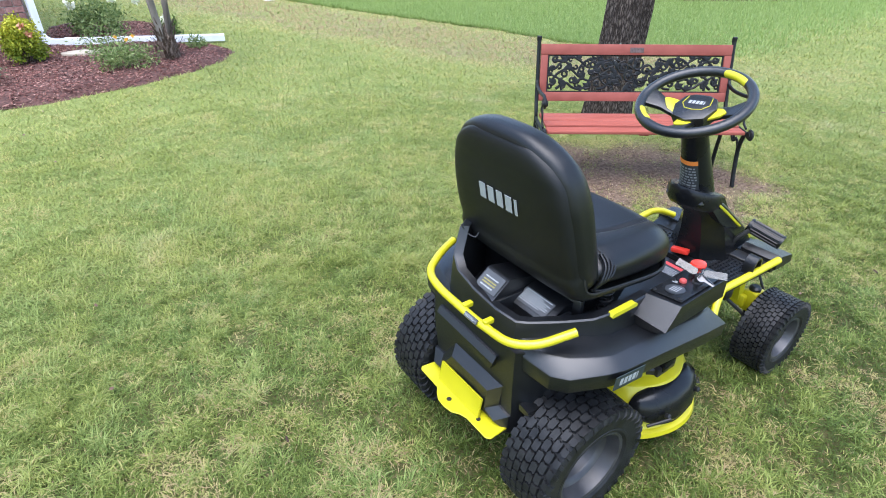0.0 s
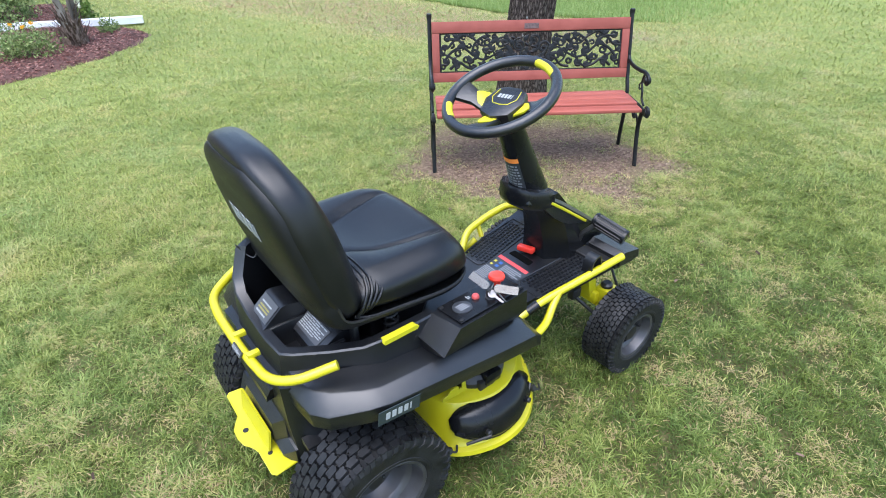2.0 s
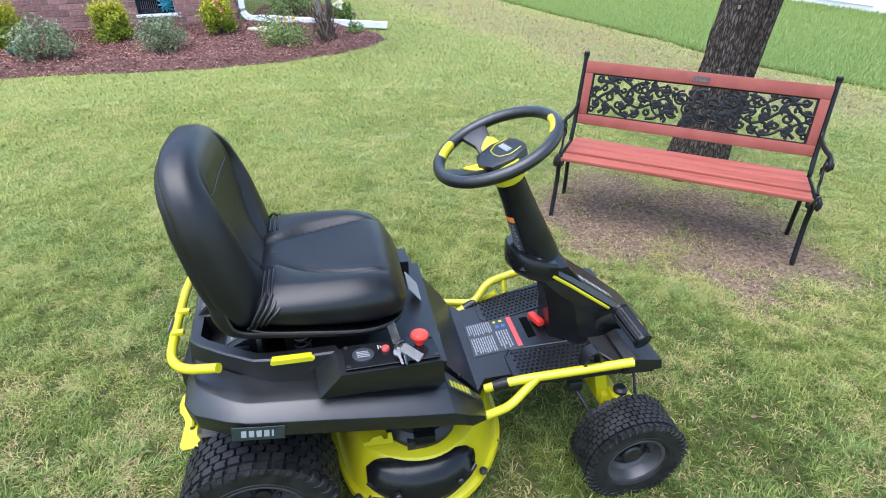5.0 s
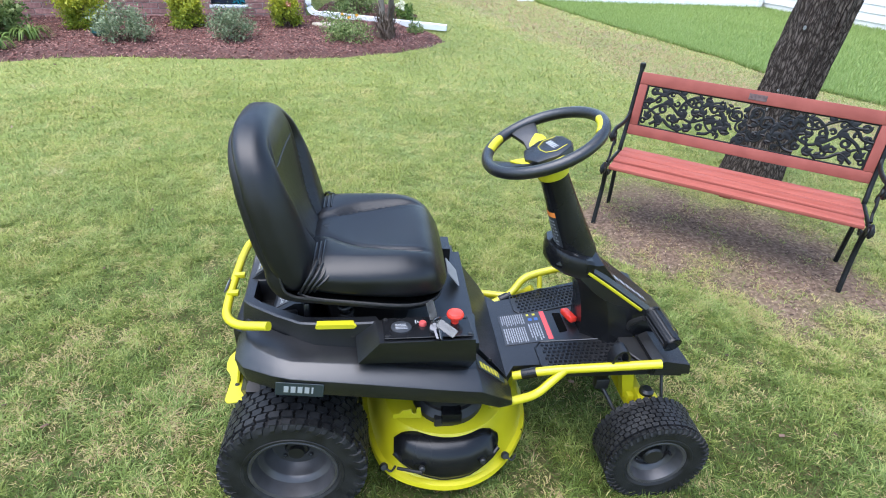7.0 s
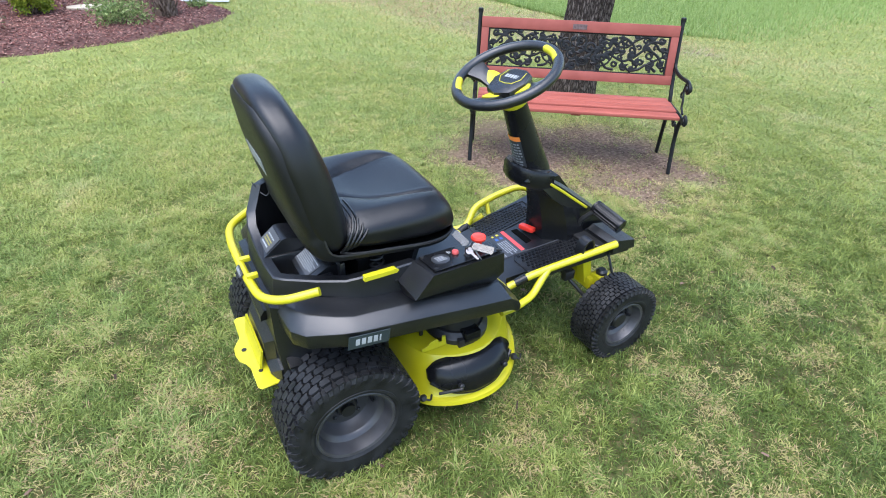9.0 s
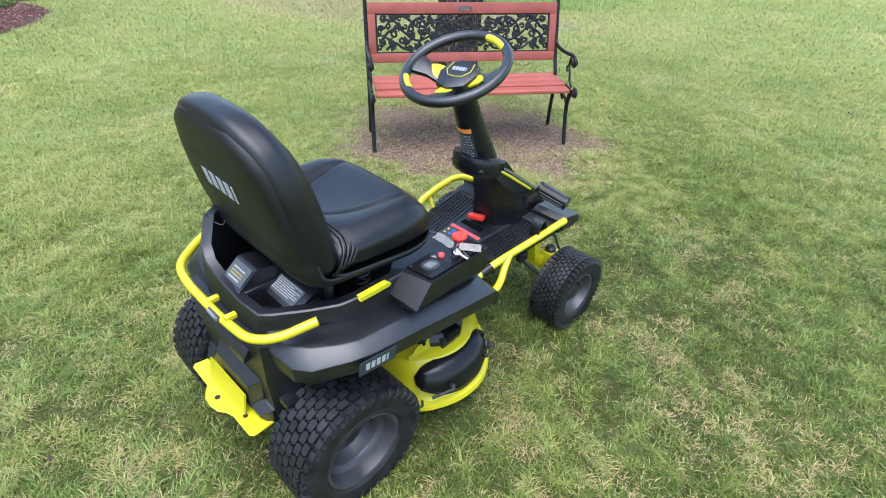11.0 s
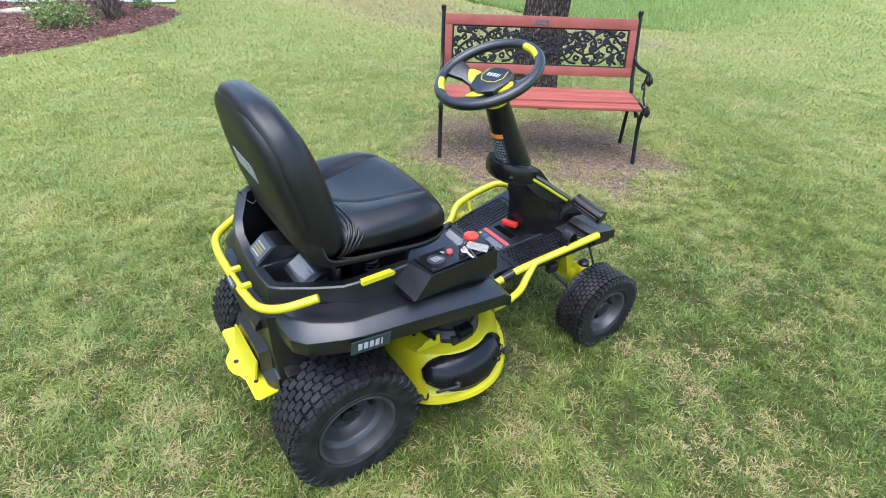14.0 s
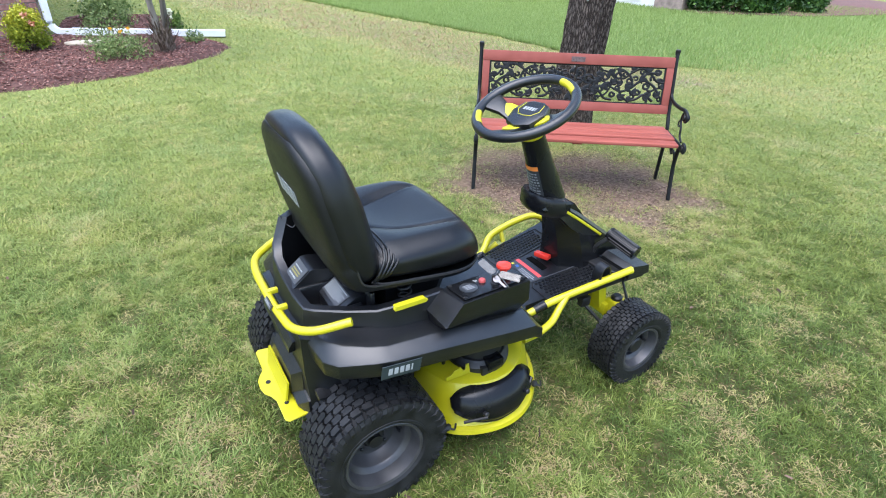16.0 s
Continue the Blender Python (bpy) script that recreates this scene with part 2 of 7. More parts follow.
def link(name, me, material, parent=None, label="", smooth=35):
    me.materials.append(material)
    if smooth:
        me.polygons.foreach_set("use_smooth", [True] * len(me.polygons))
        me.set_sharp_from_angle(angle=radians(smooth))
    ob = new(name, me)
    if parent is not None:
        ob.parent = parent
        if parent.parent is None:
            ob.matrix_parent_inverse = parent.matrix_basis.inverted()
    if label:
        ob["label"] = label
    return ob


def part(name, bm, material, parent=None, label="", smooth=35):
    """Links a bmesh, given in world coordinates, as one mesh object."""
    bmesh.ops.recalc_face_normals(bm, faces=bm.faces[:])
    me = bpy.data.meshes.new(name)
    bm.to_mesh(me)
    bm.free()
    return link(name, me, material, parent, label, smooth)


def rounded(bm, offset, segments=2, angle=30):
    edges = [e for e in bm.edges if len(e.link_faces) == 2 and e.calc_face_angle(0) > radians(angle)]
    if edges:
        bmesh.ops.bevel(bm, geom=edges, offset=offset, segments=segments, affect="EDGES", profile=0.5, clamp_overlap=True)
    return bm


def loft(rings, caps=True, closed=True, bm=None):
    """Skin over rings of as many points each."""
    bm = bm or bmesh.new()
    vs = [[bm.verts.new(p) for p in ring] for ring in rings]
    n = len(rings[0])
    for a, b in zip(vs, vs[1:]):
        for i in range(n if closed else n - 1):
            j = (i + 1) % n
            bm.faces.new((a[i], a[j], b[j], b[i]))
    if caps:
        bm.faces.new(vs[0][::-1])
        bm.faces.new(vs[-1])
    return bm


def box(x0, x1, y0, y1, z0, z1, bevel=0.0, seg=2, bm=None):
    bm2 = bmesh.new()
    loft([[(x0, y0, z), (x1, y0, z), (x1, y1, z), (x0, y1, z)] for z in (z0, z1)], bm=bm2)
    bmesh.ops.recalc_face_normals(bm2, faces=bm2.faces[:])
    if bevel:
        rounded(bm2, bevel, seg)
    return merge(bm, bm2) if bm else bm2


def merge(bm, other):
    me = bpy.data.meshes.new("tmp")
    other.to_mesh(me)
    other.free()
    bm.from_mesh(me)
    bpy.data.meshes.remove(me)
    return bm


def slab(outline, z0, z1, bevel=0.0, seg=2, m=None):
    """An outline in x, y drawn up from z0 to z1, then posed by m."""
    bm = loft([[(x, y, z) for x, y in outline] for z in (z0, z1)])
    bmesh.ops.recalc_face_normals(bm, faces=bm.faces[:])
    if bevel:
        rounded(bm, bevel, seg)
    if m is not None:
        bm.transform(m)
    return bm


def smooth_path(pts, n=8):
    """Catmull-Rom through the points."""
    p = [Vector(q) for q in pts]
    p = [2 * p[0] - p[1]] + p + [2 * p[-1] - p[-2]]
    out = []
    for a, b, c, d in zip(p, p[1:], p[2:], p[3:]):
        for i in range(n):
            t = i / n
            out.append(0.5 * (2 * b + (c - a) * t + (2 * a - 5 * b + 4 * c - d) * t * t + (3 * b - a - 3 * c + d) * t ** 3))
    return out + [p[-2]]


def bent_path(pts, r, n=5):
    """A polyline with its corners rounded by about r."""
    p = [Vector(q) for q in pts]
    out = [p[0]]
    for a, b, c in zip(p, p[1:], p[2:]):
        d = min(r, (a - b).length * 0.49, (c - b).length * 0.49)
        s, e = b + (a - b).normalized() * d, b + (c - b).normalized() * d
        out += [(1 - t) ** 2 * s + 2 * t * (1 - t) * b + t * t * e for t in [i / n for i in range(n + 1)]]
    return out + [p[-1]]


def tube(path, r, seg=10, bm=None, flat=1.0, axis=None, caps=True):
    """A round bar along a path; r may be a function of 0..1; flat squeezes it along axis."""
    bm = bm or bmesh.new()
    path = [Vector(q) for q in path]
    rings, up = [], None
    for i, q in enumerate(path):
        t = (path[min(i + 1, len(path) - 1)] - path[max(i - 1, 0)]).normalized()
        if axis is not None:
            u = (Vector(axis) - t * t.dot(Vector(axis))).normalized()
        elif up is None:
            u = t.orthogonal().normalized()
        else:
            u = (up - t * t.dot(up)).normalized()
        up, v = u, t.cross(u)
        rr = r(i / (len(path) - 1)) if callable(r) else r
        rings.append([q + (u * math.cos(k) * flat + v * math.sin(k)) * rr for k in [2 * math.pi * j / seg for j in range(seg)]])
    return loft(rings, caps=caps, bm=bm)


def lathe(profile, m, seg=32, bm=None, close=False, caps=True):
    """Profile of (radius, height) turned round z, then posed by m."""
    bm2 = bmesh.new()
    rings = [[(r * math.cos(2 * math.pi * k / seg), r * math.sin(2 * math.pi * k / seg), h) for k in range(seg)] for r, h in profile]
    if close:
        rings.append(rings[0])
    loft(rings, caps=caps and not close, bm=bm2)
    if close:
        bmesh.ops.remove_doubles(bm2, verts=bm2.verts[:], dist=1e-6)
    bm2.transform(m)
    return merge(bm, bm2) if bm else bm2


def frame_to(origin, xdir, ydir):
    """A pose whose x and y run along the two directions (made square)."""
    x = Vector(xdir).normalized()
    z = x.cross(Vector(ydir)).normalized()
    y = z.cross(x)
    return Matrix.Translation(origin) @ Matrix((x, y, z)).transposed().to_4x4()


def raw_mesh(name, verts, quads=None, tris=None, attr=None):
    """A large mesh from arrays; attr: (name, one value a vertex)."""
    me = bpy.data.meshes.new(name)
    nq, nt = (0 if quads is None else len(quads)), (0 if tris is None else len(tris))
    me.vertices.add(len(verts))
    me.vertices.foreach_set("co", np.asarray(verts, np.float32).ravel())
    loops = np.concatenate(([] if not nq else [np.asarray(quads, np.int32).ravel()]) + ([] if not nt else [np.asarray(tris, np.int32).ravel()]))
    starts = np.concatenate([np.arange(nq) * 4, nq * 4 + np.arange(nt) * 3]).astype(np.int32)
    me.loops.add(len(loops))
    me.loops.foreach_set("vertex_index", loops)
    me.polygons.add(nq + nt)
    me.polygons.foreach_set("loop_start", starts)
    if attr:
        a = me.attributes.new(attr[0], "FLOAT", "POINT")
        a.data.foreach_set("value", np.asarray(attr[1], np.float32))
    me.update(calc_edges=True)
    return me


def bars(m, cells, material, parent, name="print", thick=0.0006):
    """Flat printed bars (x0, x1, y0, y1) on the plane of m, as one mesh."""
    bm = bmesh.new()
    for x0, x1, y0, y1 in cells:
        box(x0, x1, y0, y1, 0, thick, bm=bm)
    bm.transform(m)
    return tagged(part(name, bm, material, parent, smooth=0), kind="stuff") if len(cells) > 1 else part(name, bm, material, parent, smooth=0)


def letters(m, cells, material, parent, thick=0.0006):
    """Plain blocks in place of a word, each a part."""
    for c in cells:
        bars(m, [c], material, parent, "letter_block", thick)


def wordmark(width, height, n=5):
    """Plain blocks in the rhythm of a short word."""
    w = width / (n + (n - 1) * 0.45)
    return [(i * w * 1.45, i * w * 1.45 + w * (0.4 if i == n - 1 else 1), 0, height) for i in range(n)]


def text_lines(x0, x1, y0, y1, rows, rng):
    out, h = [], (y1 - y0) / rows
    for i in range(rows):
        x = x0
        while x < x1 - 0.1 * (x1 - x0):
            w = (x1 - x0) * rng.uniform(0.08, 0.25)
            out.append((x, min(x + w, x1), y0 + i * h + 0.25 * h, y0 + i * h + 0.75 * h))
            x += w + (x1 - x0) * 0.03
        if rng.random() < 0.3:
            out.pop()
    return out


def value_noise(x, y, size, seed):
    """Smooth noise 0..1 over the plan."""
    g = np.random.RandomState(seed).rand(256, 256)
    fx, fy = x / size + 57.3, y / size + 91.7
    ix, iy = np.floor(fx).astype(int), np.floor(fy).astype(int)
    tx, ty = fx - ix, fy - iy
    tx, ty = tx * tx * (3 - 2 * tx), ty * ty * (3 - 2 * ty)
    a, b = g[ix % 256, iy % 256], g[(ix + 1) % 256, iy % 256]
    c, d = g[ix % 256, (iy + 1) % 256], g[(ix + 1) % 256, (iy + 1) % 256]
    return (a * (1 - tx) + b * tx) * (1 - ty) + (c * (1 - tx) + d * tx) * ty


# ---- ground, lawn and bed ----
EDGE_Y = [-40, 1.0, 3.5, 4.85, 5.67, 7.2, 9.04, 11.7, 16, 60]
EDGE_X = [14, 9.2, 7.3, 6.48, 6.05, 5.76, 5.19, 4.5, 3.6, -6]
BED = [(-6.4, 4.6), (-5.0, 4.75), (-3.7, 5.3), (-2.8, 5.86), (-2.37, 6.1), (-1.83, 6.23), (-0.93, 6.23), (-0.12, 6.27), (0.64, 6.45), (1.32, 6.78), (1.8, 7.2), (1.99, 7.6),
       (1.93, 8.0), (1.6, 8.25), (1.5, 8.9), (1.75, 9.6), (1.5, 10.6), (0.2, 11.0), (0.0, 9.05), (-6.6, 7.5)]


def past_edge(x, y):
    """How far a place lies beyond the line where the tall grass begins."""
    return x - np.interp(y, EDGE_Y, EDGE_X) + 0.10 * (value_noise(x, y, 0.25, 5) - 0.5)



def edge_distance(x, y, poly):
    """Distance to a closed outline, positive inside."""
    best, inside = np.full(x.shape, 1e9), np.zeros(x.shape, bool)
    for (ax, ay), (bx, by) in zip(poly, poly[1:] + poly[:1]):
        t = np.clip(((x - ax) * (bx - ax) + (y - ay) * (by - ay)) / ((bx - ax) ** 2 + (by - ay) ** 2), 0, 1)
        best = np.minimum(best, np.hypot(x - ax - t * (bx - ax), y - ay - t * (by - ay)))
        if ay != by:
            cross = ((ay > y) != (by > y)) & (x < (bx - ax) * (y - ay) / (by - ay) + ax)
            inside ^= cross
    return np.where(inside, best, -best)


EARTH = [(2.02, 2.12), (2.32, 2.52), (2.62, 2.82), (3.12, 2.78), (3.62, 2.52), (3.9, 2.2), (3.82, 1.8), (3.72, 1.42), (3.36, 1.26), (2.96, 1.32), (2.82, 1.55), (2.6, 1.76), (2.36, 1.9)]


def soil_at(x, y):
    """Worn bare earth before and under the bench, 0 to 1, fraying into the turf."""
    d = edge_distance(x, y, EARTH)
    q = d + 0.42 * (value_noise(x, y, 0.26, 11) - 0.5) + 0.22 * (value_noise(x, y, 0.09, 12) - 0.5)
    return np.clip((q + 0.22) / 0.50, 0, 1)


def dry_at(x, y):
    """How straw-coloured the lawn is, 0 to 1."""
    p = past_edge(x, y)
    streak = np.exp(-((p + 1.1) / 0.9) ** 2) * (0.75 + 0.5 * value_noise(x, y, 0.8, 24))
    patch = 0.13 * (value_noise(x, y, 0.26, 21) - 0.5) + 0.08 * (value_noise(x, y, 0.7, 22) - 0.5) + 0.06 * (value_noise(x, y, 2.1, 23) - 0.5)
    spot = np.clip((value_noise(x, y, 0.15, 25) * value_noise(x, y, 0.6, 26) - 0.46) / 0.16, 0, 1)
    return np.clip(patch + 0.15 * spot + 0.75 * streak * np.clip((y - 2.0) / 3, 0, 1), -0.09, 0.5)


def height_at(x, y):
    return 0.012 * (value_noise(x, y, 0.9, 31) - 0.5) + 0.006 * (value_noise(x, y, 0.2, 32) - 0.5)


def ground_material():
    m = bpy.data.materials.new("turf_and_earth")
    m.use_nodes = True
    t = m.node_tree
    b = t.nodes["Principled BSDF"]
    b.inputs["Roughness"].default_value = 0.95
    b.inputs["Specular IOR Level"].default_value = 0.1
    tc = t.nodes.new("ShaderNodeTexCoord")

    def noise_ramp(scale, stops, detail=6):
        n = t.nodes.new("ShaderNodeTexNoise")
        n.inputs["Scale"].default_value, n.inputs["Detail"].default_value = scale, detail
        t.links.new(tc.outputs["Object"], n.inputs["Vector"])
        r = t.nodes.new("ShaderNodeValToRGB")
        while len(r.color_ramp.elements) < len(stops):
            r.color_ramp.elements.new(0.5)
        for e, (p, c) in zip(r.color_ramp.elements, stops):
            e.position, e.color = p, (*c, 1)
        t.links.new(n.outputs["Fac"], r.inputs["Fac"])
        return r.outputs["Color"], n.outputs["Fac"]

    turf, fine = noise_ramp(60, [(0.3, (0.030, 0.027, 0.011)), (0.5, (0.062, 0.053, 0.023)), (0.7, (0.125, 0.098, 0.049))])
    earth, _ = noise_ramp(45, [(0.25, (0.058, 0.037, 0.025)), (0.5, (0.130, 0.088, 0.062)), (0.72, (0.225, 0.162, 0.118))])
    a = t.nodes.new("ShaderNodeAttribute")
    a.attribute_name = "soil"
    mx = t.nodes.new("ShaderNodeMix")
    mx.data_type = "RGBA"
    t.links.new(a.outputs["Fac"], mx.inputs["Factor"])
    straw = t.nodes.new("ShaderNodeMix")
    straw.data_type = "RGBA"
    th = t.nodes.new("ShaderNodeAttribute")
    th.attribute_name = "dry_far_pale"
    t.links.new(th.outputs["Fac"], straw.inputs["Factor"])
    t.links.new(turf, straw.inputs[6])
    # paler turf, for dry streaks and for the painted-in brightness of the distance
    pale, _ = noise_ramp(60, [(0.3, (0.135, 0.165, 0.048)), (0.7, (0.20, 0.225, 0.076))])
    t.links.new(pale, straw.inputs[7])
    t.links.new(straw.outputs[2], mx.inputs[6])
    t.links.new(earth, mx.inputs[7])
    t.links.new(mx.outputs[2], b.inputs["Base Color"])
    bp = t.nodes.new("ShaderNodeBump")
    bp.inputs["Strength"].default_value, bp.inputs["Distance"].default_value = 0.8, 0.01
    t.links.new(fine, bp.inputs["Height"])
    t.links.new(bp.outputs[0], b.inputs["Normal"])
    return m


def build_ground():
    far = [25, 40, 70, 120, 250, 600]
    xs = np.array([-v for v in far[::-1]] + [-16, -12] + list(np.arange(-9, 16.01, 0.1)) + [17, 20] + far)
    ys = np.array([-v for v in far[::-1]] + [-16, -9, -5, -3] + list(np.arange(-2, 14.01, 0.1)) + [15, 17, 20] + far)
    X, Y = np.meshgrid(xs, ys, indexing="ij")
    Z = height_at(X, Y)
    near = (np.abs(X) < 16) & (np.abs(Y) < 14)
    Z = np.where(near, Z, 0)
    n, k = len(xs), len(ys)
    i, j = np.meshgrid(np.arange(n - 1), np.arange(k - 1), indexing="ij")
    a = (i * k + j).ravel()
    me = raw_mesh("ground", np.stack([X, Y, Z], -1).reshape(-1, 3), np.stack([a, a + k, a + k + 1, a + 1], -1), attr=("soil", soil_at(X, Y).ravel()))
    # dryness, plus distant brightness put into the colour from 2.6 m outwards
    th = me.attributes.new("dry_far_pale", "FLOAT", "POINT")
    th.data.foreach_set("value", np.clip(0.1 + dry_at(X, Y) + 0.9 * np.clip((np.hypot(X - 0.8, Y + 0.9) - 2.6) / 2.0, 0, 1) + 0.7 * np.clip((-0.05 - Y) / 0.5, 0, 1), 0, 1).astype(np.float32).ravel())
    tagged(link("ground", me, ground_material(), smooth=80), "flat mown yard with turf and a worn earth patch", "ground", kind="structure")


def grass_blades(x, y, length, width, lean, dry, rng):
    """Pointed blades, widest in the middle and bent over by lean."""
    n = len(x)
    h = rng.uniform(0, 2 * np.pi, n)
    dx, dy = np.cos(h), np.sin(h)
    wx, wy = -dy * width / 2, dx * width / 2
    z0 = height_at(x, y) - 0.004
    l1, over = length * 0.5, np.minimum(lean * 1.5, 1.75)
    r1, h1 = l1 * np.sin(lean * 0.6), l1 * np.cos(lean * 0.6)
    v = np.empty((n, 4, 3))
    v[:, 0] = np.stack([x, y, z0], -1)
    v[:, 1] = np.stack([x - wx + dx * r1, y - wy + dy * r1, z0 + h1], -1)
    v[:, 2] = np.stack([x + dx * (r1 + l1 * np.sin(over)), y + dy * (r1 + l1 * np.sin(over)), z0 + h1 + l1 * np.cos(over)], -1)
    v[:, 3] = np.stack([x + wx + dx * r1, y + wy + dy * r1, z0 + h1], -1)
    o = np.arange(n)[:, None] * 4
    return v.reshape(-1, 3), None, np.concatenate([o + np.array([[0, 1, 3]]), o + np.array([[3, 1, 2]])]), np.repeat(dry, 4)


def far_blades(x, y, length, width, lean, dry, rng):
    """Three-point blades for the distance."""
    n = len(x)
    h = rng.uniform(0, 2 * np.pi, n)
    dx, dy = np.cos(h), np.sin(h)
    wx, wy = -dy * width / 2, dx * width / 2
    z0 = height_at(x, y) - 0.003
    r, u = length * np.sin(lean), length * np.cos(lean)
    v = np.empty((n, 3, 3))
    v[:, 0] = np.stack([x + wx, y + wy, z0], -1)
    v[:, 1] = np.stack([x - wx, y - wy, z0], -1)
    v[:, 2] = np.stack([x + dx * r, y + dy * r, z0 + u], -1)
    return v.reshape(-1, 3), None, np.arange(n)[:, None] * 3 + np.array([[0, 1, 2]]), np.repeat(dry, 3)


def lawn_patch(x, y, d, rng, near):
    """Sorts out bare places, then shapes and tints the blades that stay."""
    n = len(x)
    soil = soil_at(x, y)
    clump = value_noise(x, y, 0.032, 41)
    tuft = value_noise(x, y, 0.085, 44)
    strip = (past_edge(x, y) > 0.05) & (rng.rand(n) < np.clip((y - 3.6) / 2.0, 0, 1))
    bare = np.clip(soil ** 1.3 * (1.42 - 1.0 * value_noise(x, y, 0.13, 43)), 0, 0.95)
    keep = (edge_distance(x, y, BED) < 0.02) & ~strip & (rng.rand(n) > bare) & (rng.rand(n) < 0.16 + 0.80 * clump + 0.35 * tuft + 0.25 * np.clip((d - 3) / 2, 0, 1))
    x, y, d, soil, clump, tuft = (q[keep] for q in (x, y, d, soil, clump, tuft))
    n = len(x)
    out = np.clip(d / 3.0, 1, 8)
    length = rng.uniform(0.023, 0.057, n) * (0.45 + 0.7 * clump + 0.45 * tuft) * out ** 0.12 * (1 - 0.45 * soil)
    width = rng.uniform(0.0021, 0.0039, n) * out ** 0.95 * (1.0 if near else 1.5)
    lean = np.clip(rng.normal(1.1, 0.32, n) + 0.26 * np.clip((out - 1) / 0.5, 0, 1), 0.1, 1.48)
    # brightness and haze of the distance painted into tone: farther blades paler, less varied
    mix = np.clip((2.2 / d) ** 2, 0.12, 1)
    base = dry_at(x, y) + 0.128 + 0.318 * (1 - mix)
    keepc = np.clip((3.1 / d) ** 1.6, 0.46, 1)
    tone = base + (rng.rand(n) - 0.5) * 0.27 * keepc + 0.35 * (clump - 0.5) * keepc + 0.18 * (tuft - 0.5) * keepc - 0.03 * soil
    straw = value_noise(x, y, 0.05, 45) * (0.5 + value_noise(x, y, 0.24, 46))
    dead = rng.rand(n) < 0.05 + 0.55 * np.clip((straw - 0.50) / 0.4, 0, 1) + 0.4 * soil
    tone = np.where(dead, base + (rng.uniform(0.50, 0.98, n) + 0.15 * soil - base) * (0.4 + 0.6 * np.maximum(mix, soil)), tone)
    lean = np.where(dead, rng.uniform(1.0, 1.5, n), lean)
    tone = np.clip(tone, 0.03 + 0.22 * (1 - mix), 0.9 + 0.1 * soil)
    cool = np.clip(0.22 + 0.38 * (value_noise(x, y, 0.42, 47) - 0.5) + 0.55 * (value_noise(x, y, 0.11, 48) - 0.5) + 0.3 * (rng.rand(n) - 0.5), 0, 1) * np.where(dead, 0.2, 1)
    v, q, t, dr = (grass_blades if near else far_blades)(x, y, length, width, lean, tone, rng)
    return v, q, t, dr, np.repeat(cool, len(v) // n)


def grass_mesh(name, v, q, t, tone, cool):
    me = raw_mesh(name, v, q, t, ("tone", tone))
    a = me.attributes.new("cool", "FLOAT", "POINT")
    a.data.foreach_set("value", cool.astype(np.float32))
    return link(name, me, GRASS, smooth=0)


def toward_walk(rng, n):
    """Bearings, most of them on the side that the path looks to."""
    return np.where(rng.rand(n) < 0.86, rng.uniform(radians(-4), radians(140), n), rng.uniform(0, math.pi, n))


def build_lawn():
    rng = np.random.RandomState(7)
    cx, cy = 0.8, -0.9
    # polar scatter about (cx, cy) beside the camera path: thick near it, thinning outwards
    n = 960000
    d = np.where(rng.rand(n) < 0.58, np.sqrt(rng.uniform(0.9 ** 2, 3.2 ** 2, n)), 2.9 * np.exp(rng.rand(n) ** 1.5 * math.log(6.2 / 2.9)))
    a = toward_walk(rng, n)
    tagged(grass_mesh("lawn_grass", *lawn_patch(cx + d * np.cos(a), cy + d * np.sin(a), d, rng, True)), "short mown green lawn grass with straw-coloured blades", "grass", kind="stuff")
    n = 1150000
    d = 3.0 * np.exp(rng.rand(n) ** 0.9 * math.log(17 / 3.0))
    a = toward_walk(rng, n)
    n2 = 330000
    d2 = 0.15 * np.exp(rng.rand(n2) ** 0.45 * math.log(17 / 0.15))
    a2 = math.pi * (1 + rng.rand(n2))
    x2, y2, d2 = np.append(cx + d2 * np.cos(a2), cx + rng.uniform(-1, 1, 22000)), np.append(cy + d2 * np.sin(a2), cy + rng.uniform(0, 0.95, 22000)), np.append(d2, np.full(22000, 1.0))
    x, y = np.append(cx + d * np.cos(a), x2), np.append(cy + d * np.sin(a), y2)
    tagged(grass_mesh("far_lawn_grass", *lawn_patch(x, y, np.append(d, d2), rng, False)), "yellow-green mown lawn grass, colour paled for the brightness farther off", "grass", kind="stuff")
    # the taller strip beyond the cut edge
    n = 420000
    y = rng.uniform(1.5, 14.0, n)
    x = np.interp(y, EDGE_Y, EDGE_X) + 10.0 * rng.rand(n) ** 1.5
    keep = (past_edge(x, y) > 0) & (rng.rand(n) < np.clip((y - 3.6) / 2.0, 0, 1))
    x, y = x[keep], y[keep]
    n = len(x)
    v, q, t, dr = far_blades(x, y, rng.uniform(0.04, 0.10, n), rng.uniform(0.009, 0.017, n), np.clip(rng.normal(0.7, 0.3, n), 0.05, 1.3), np.zeros(n), rng)
    tagged(link("tall_grass", raw_mesh("tall_grass", v, q, t), TALL_GRASS, smooth=0), "taller bright green uncut grass beyond the mown edge", "grass", kind="stuff")


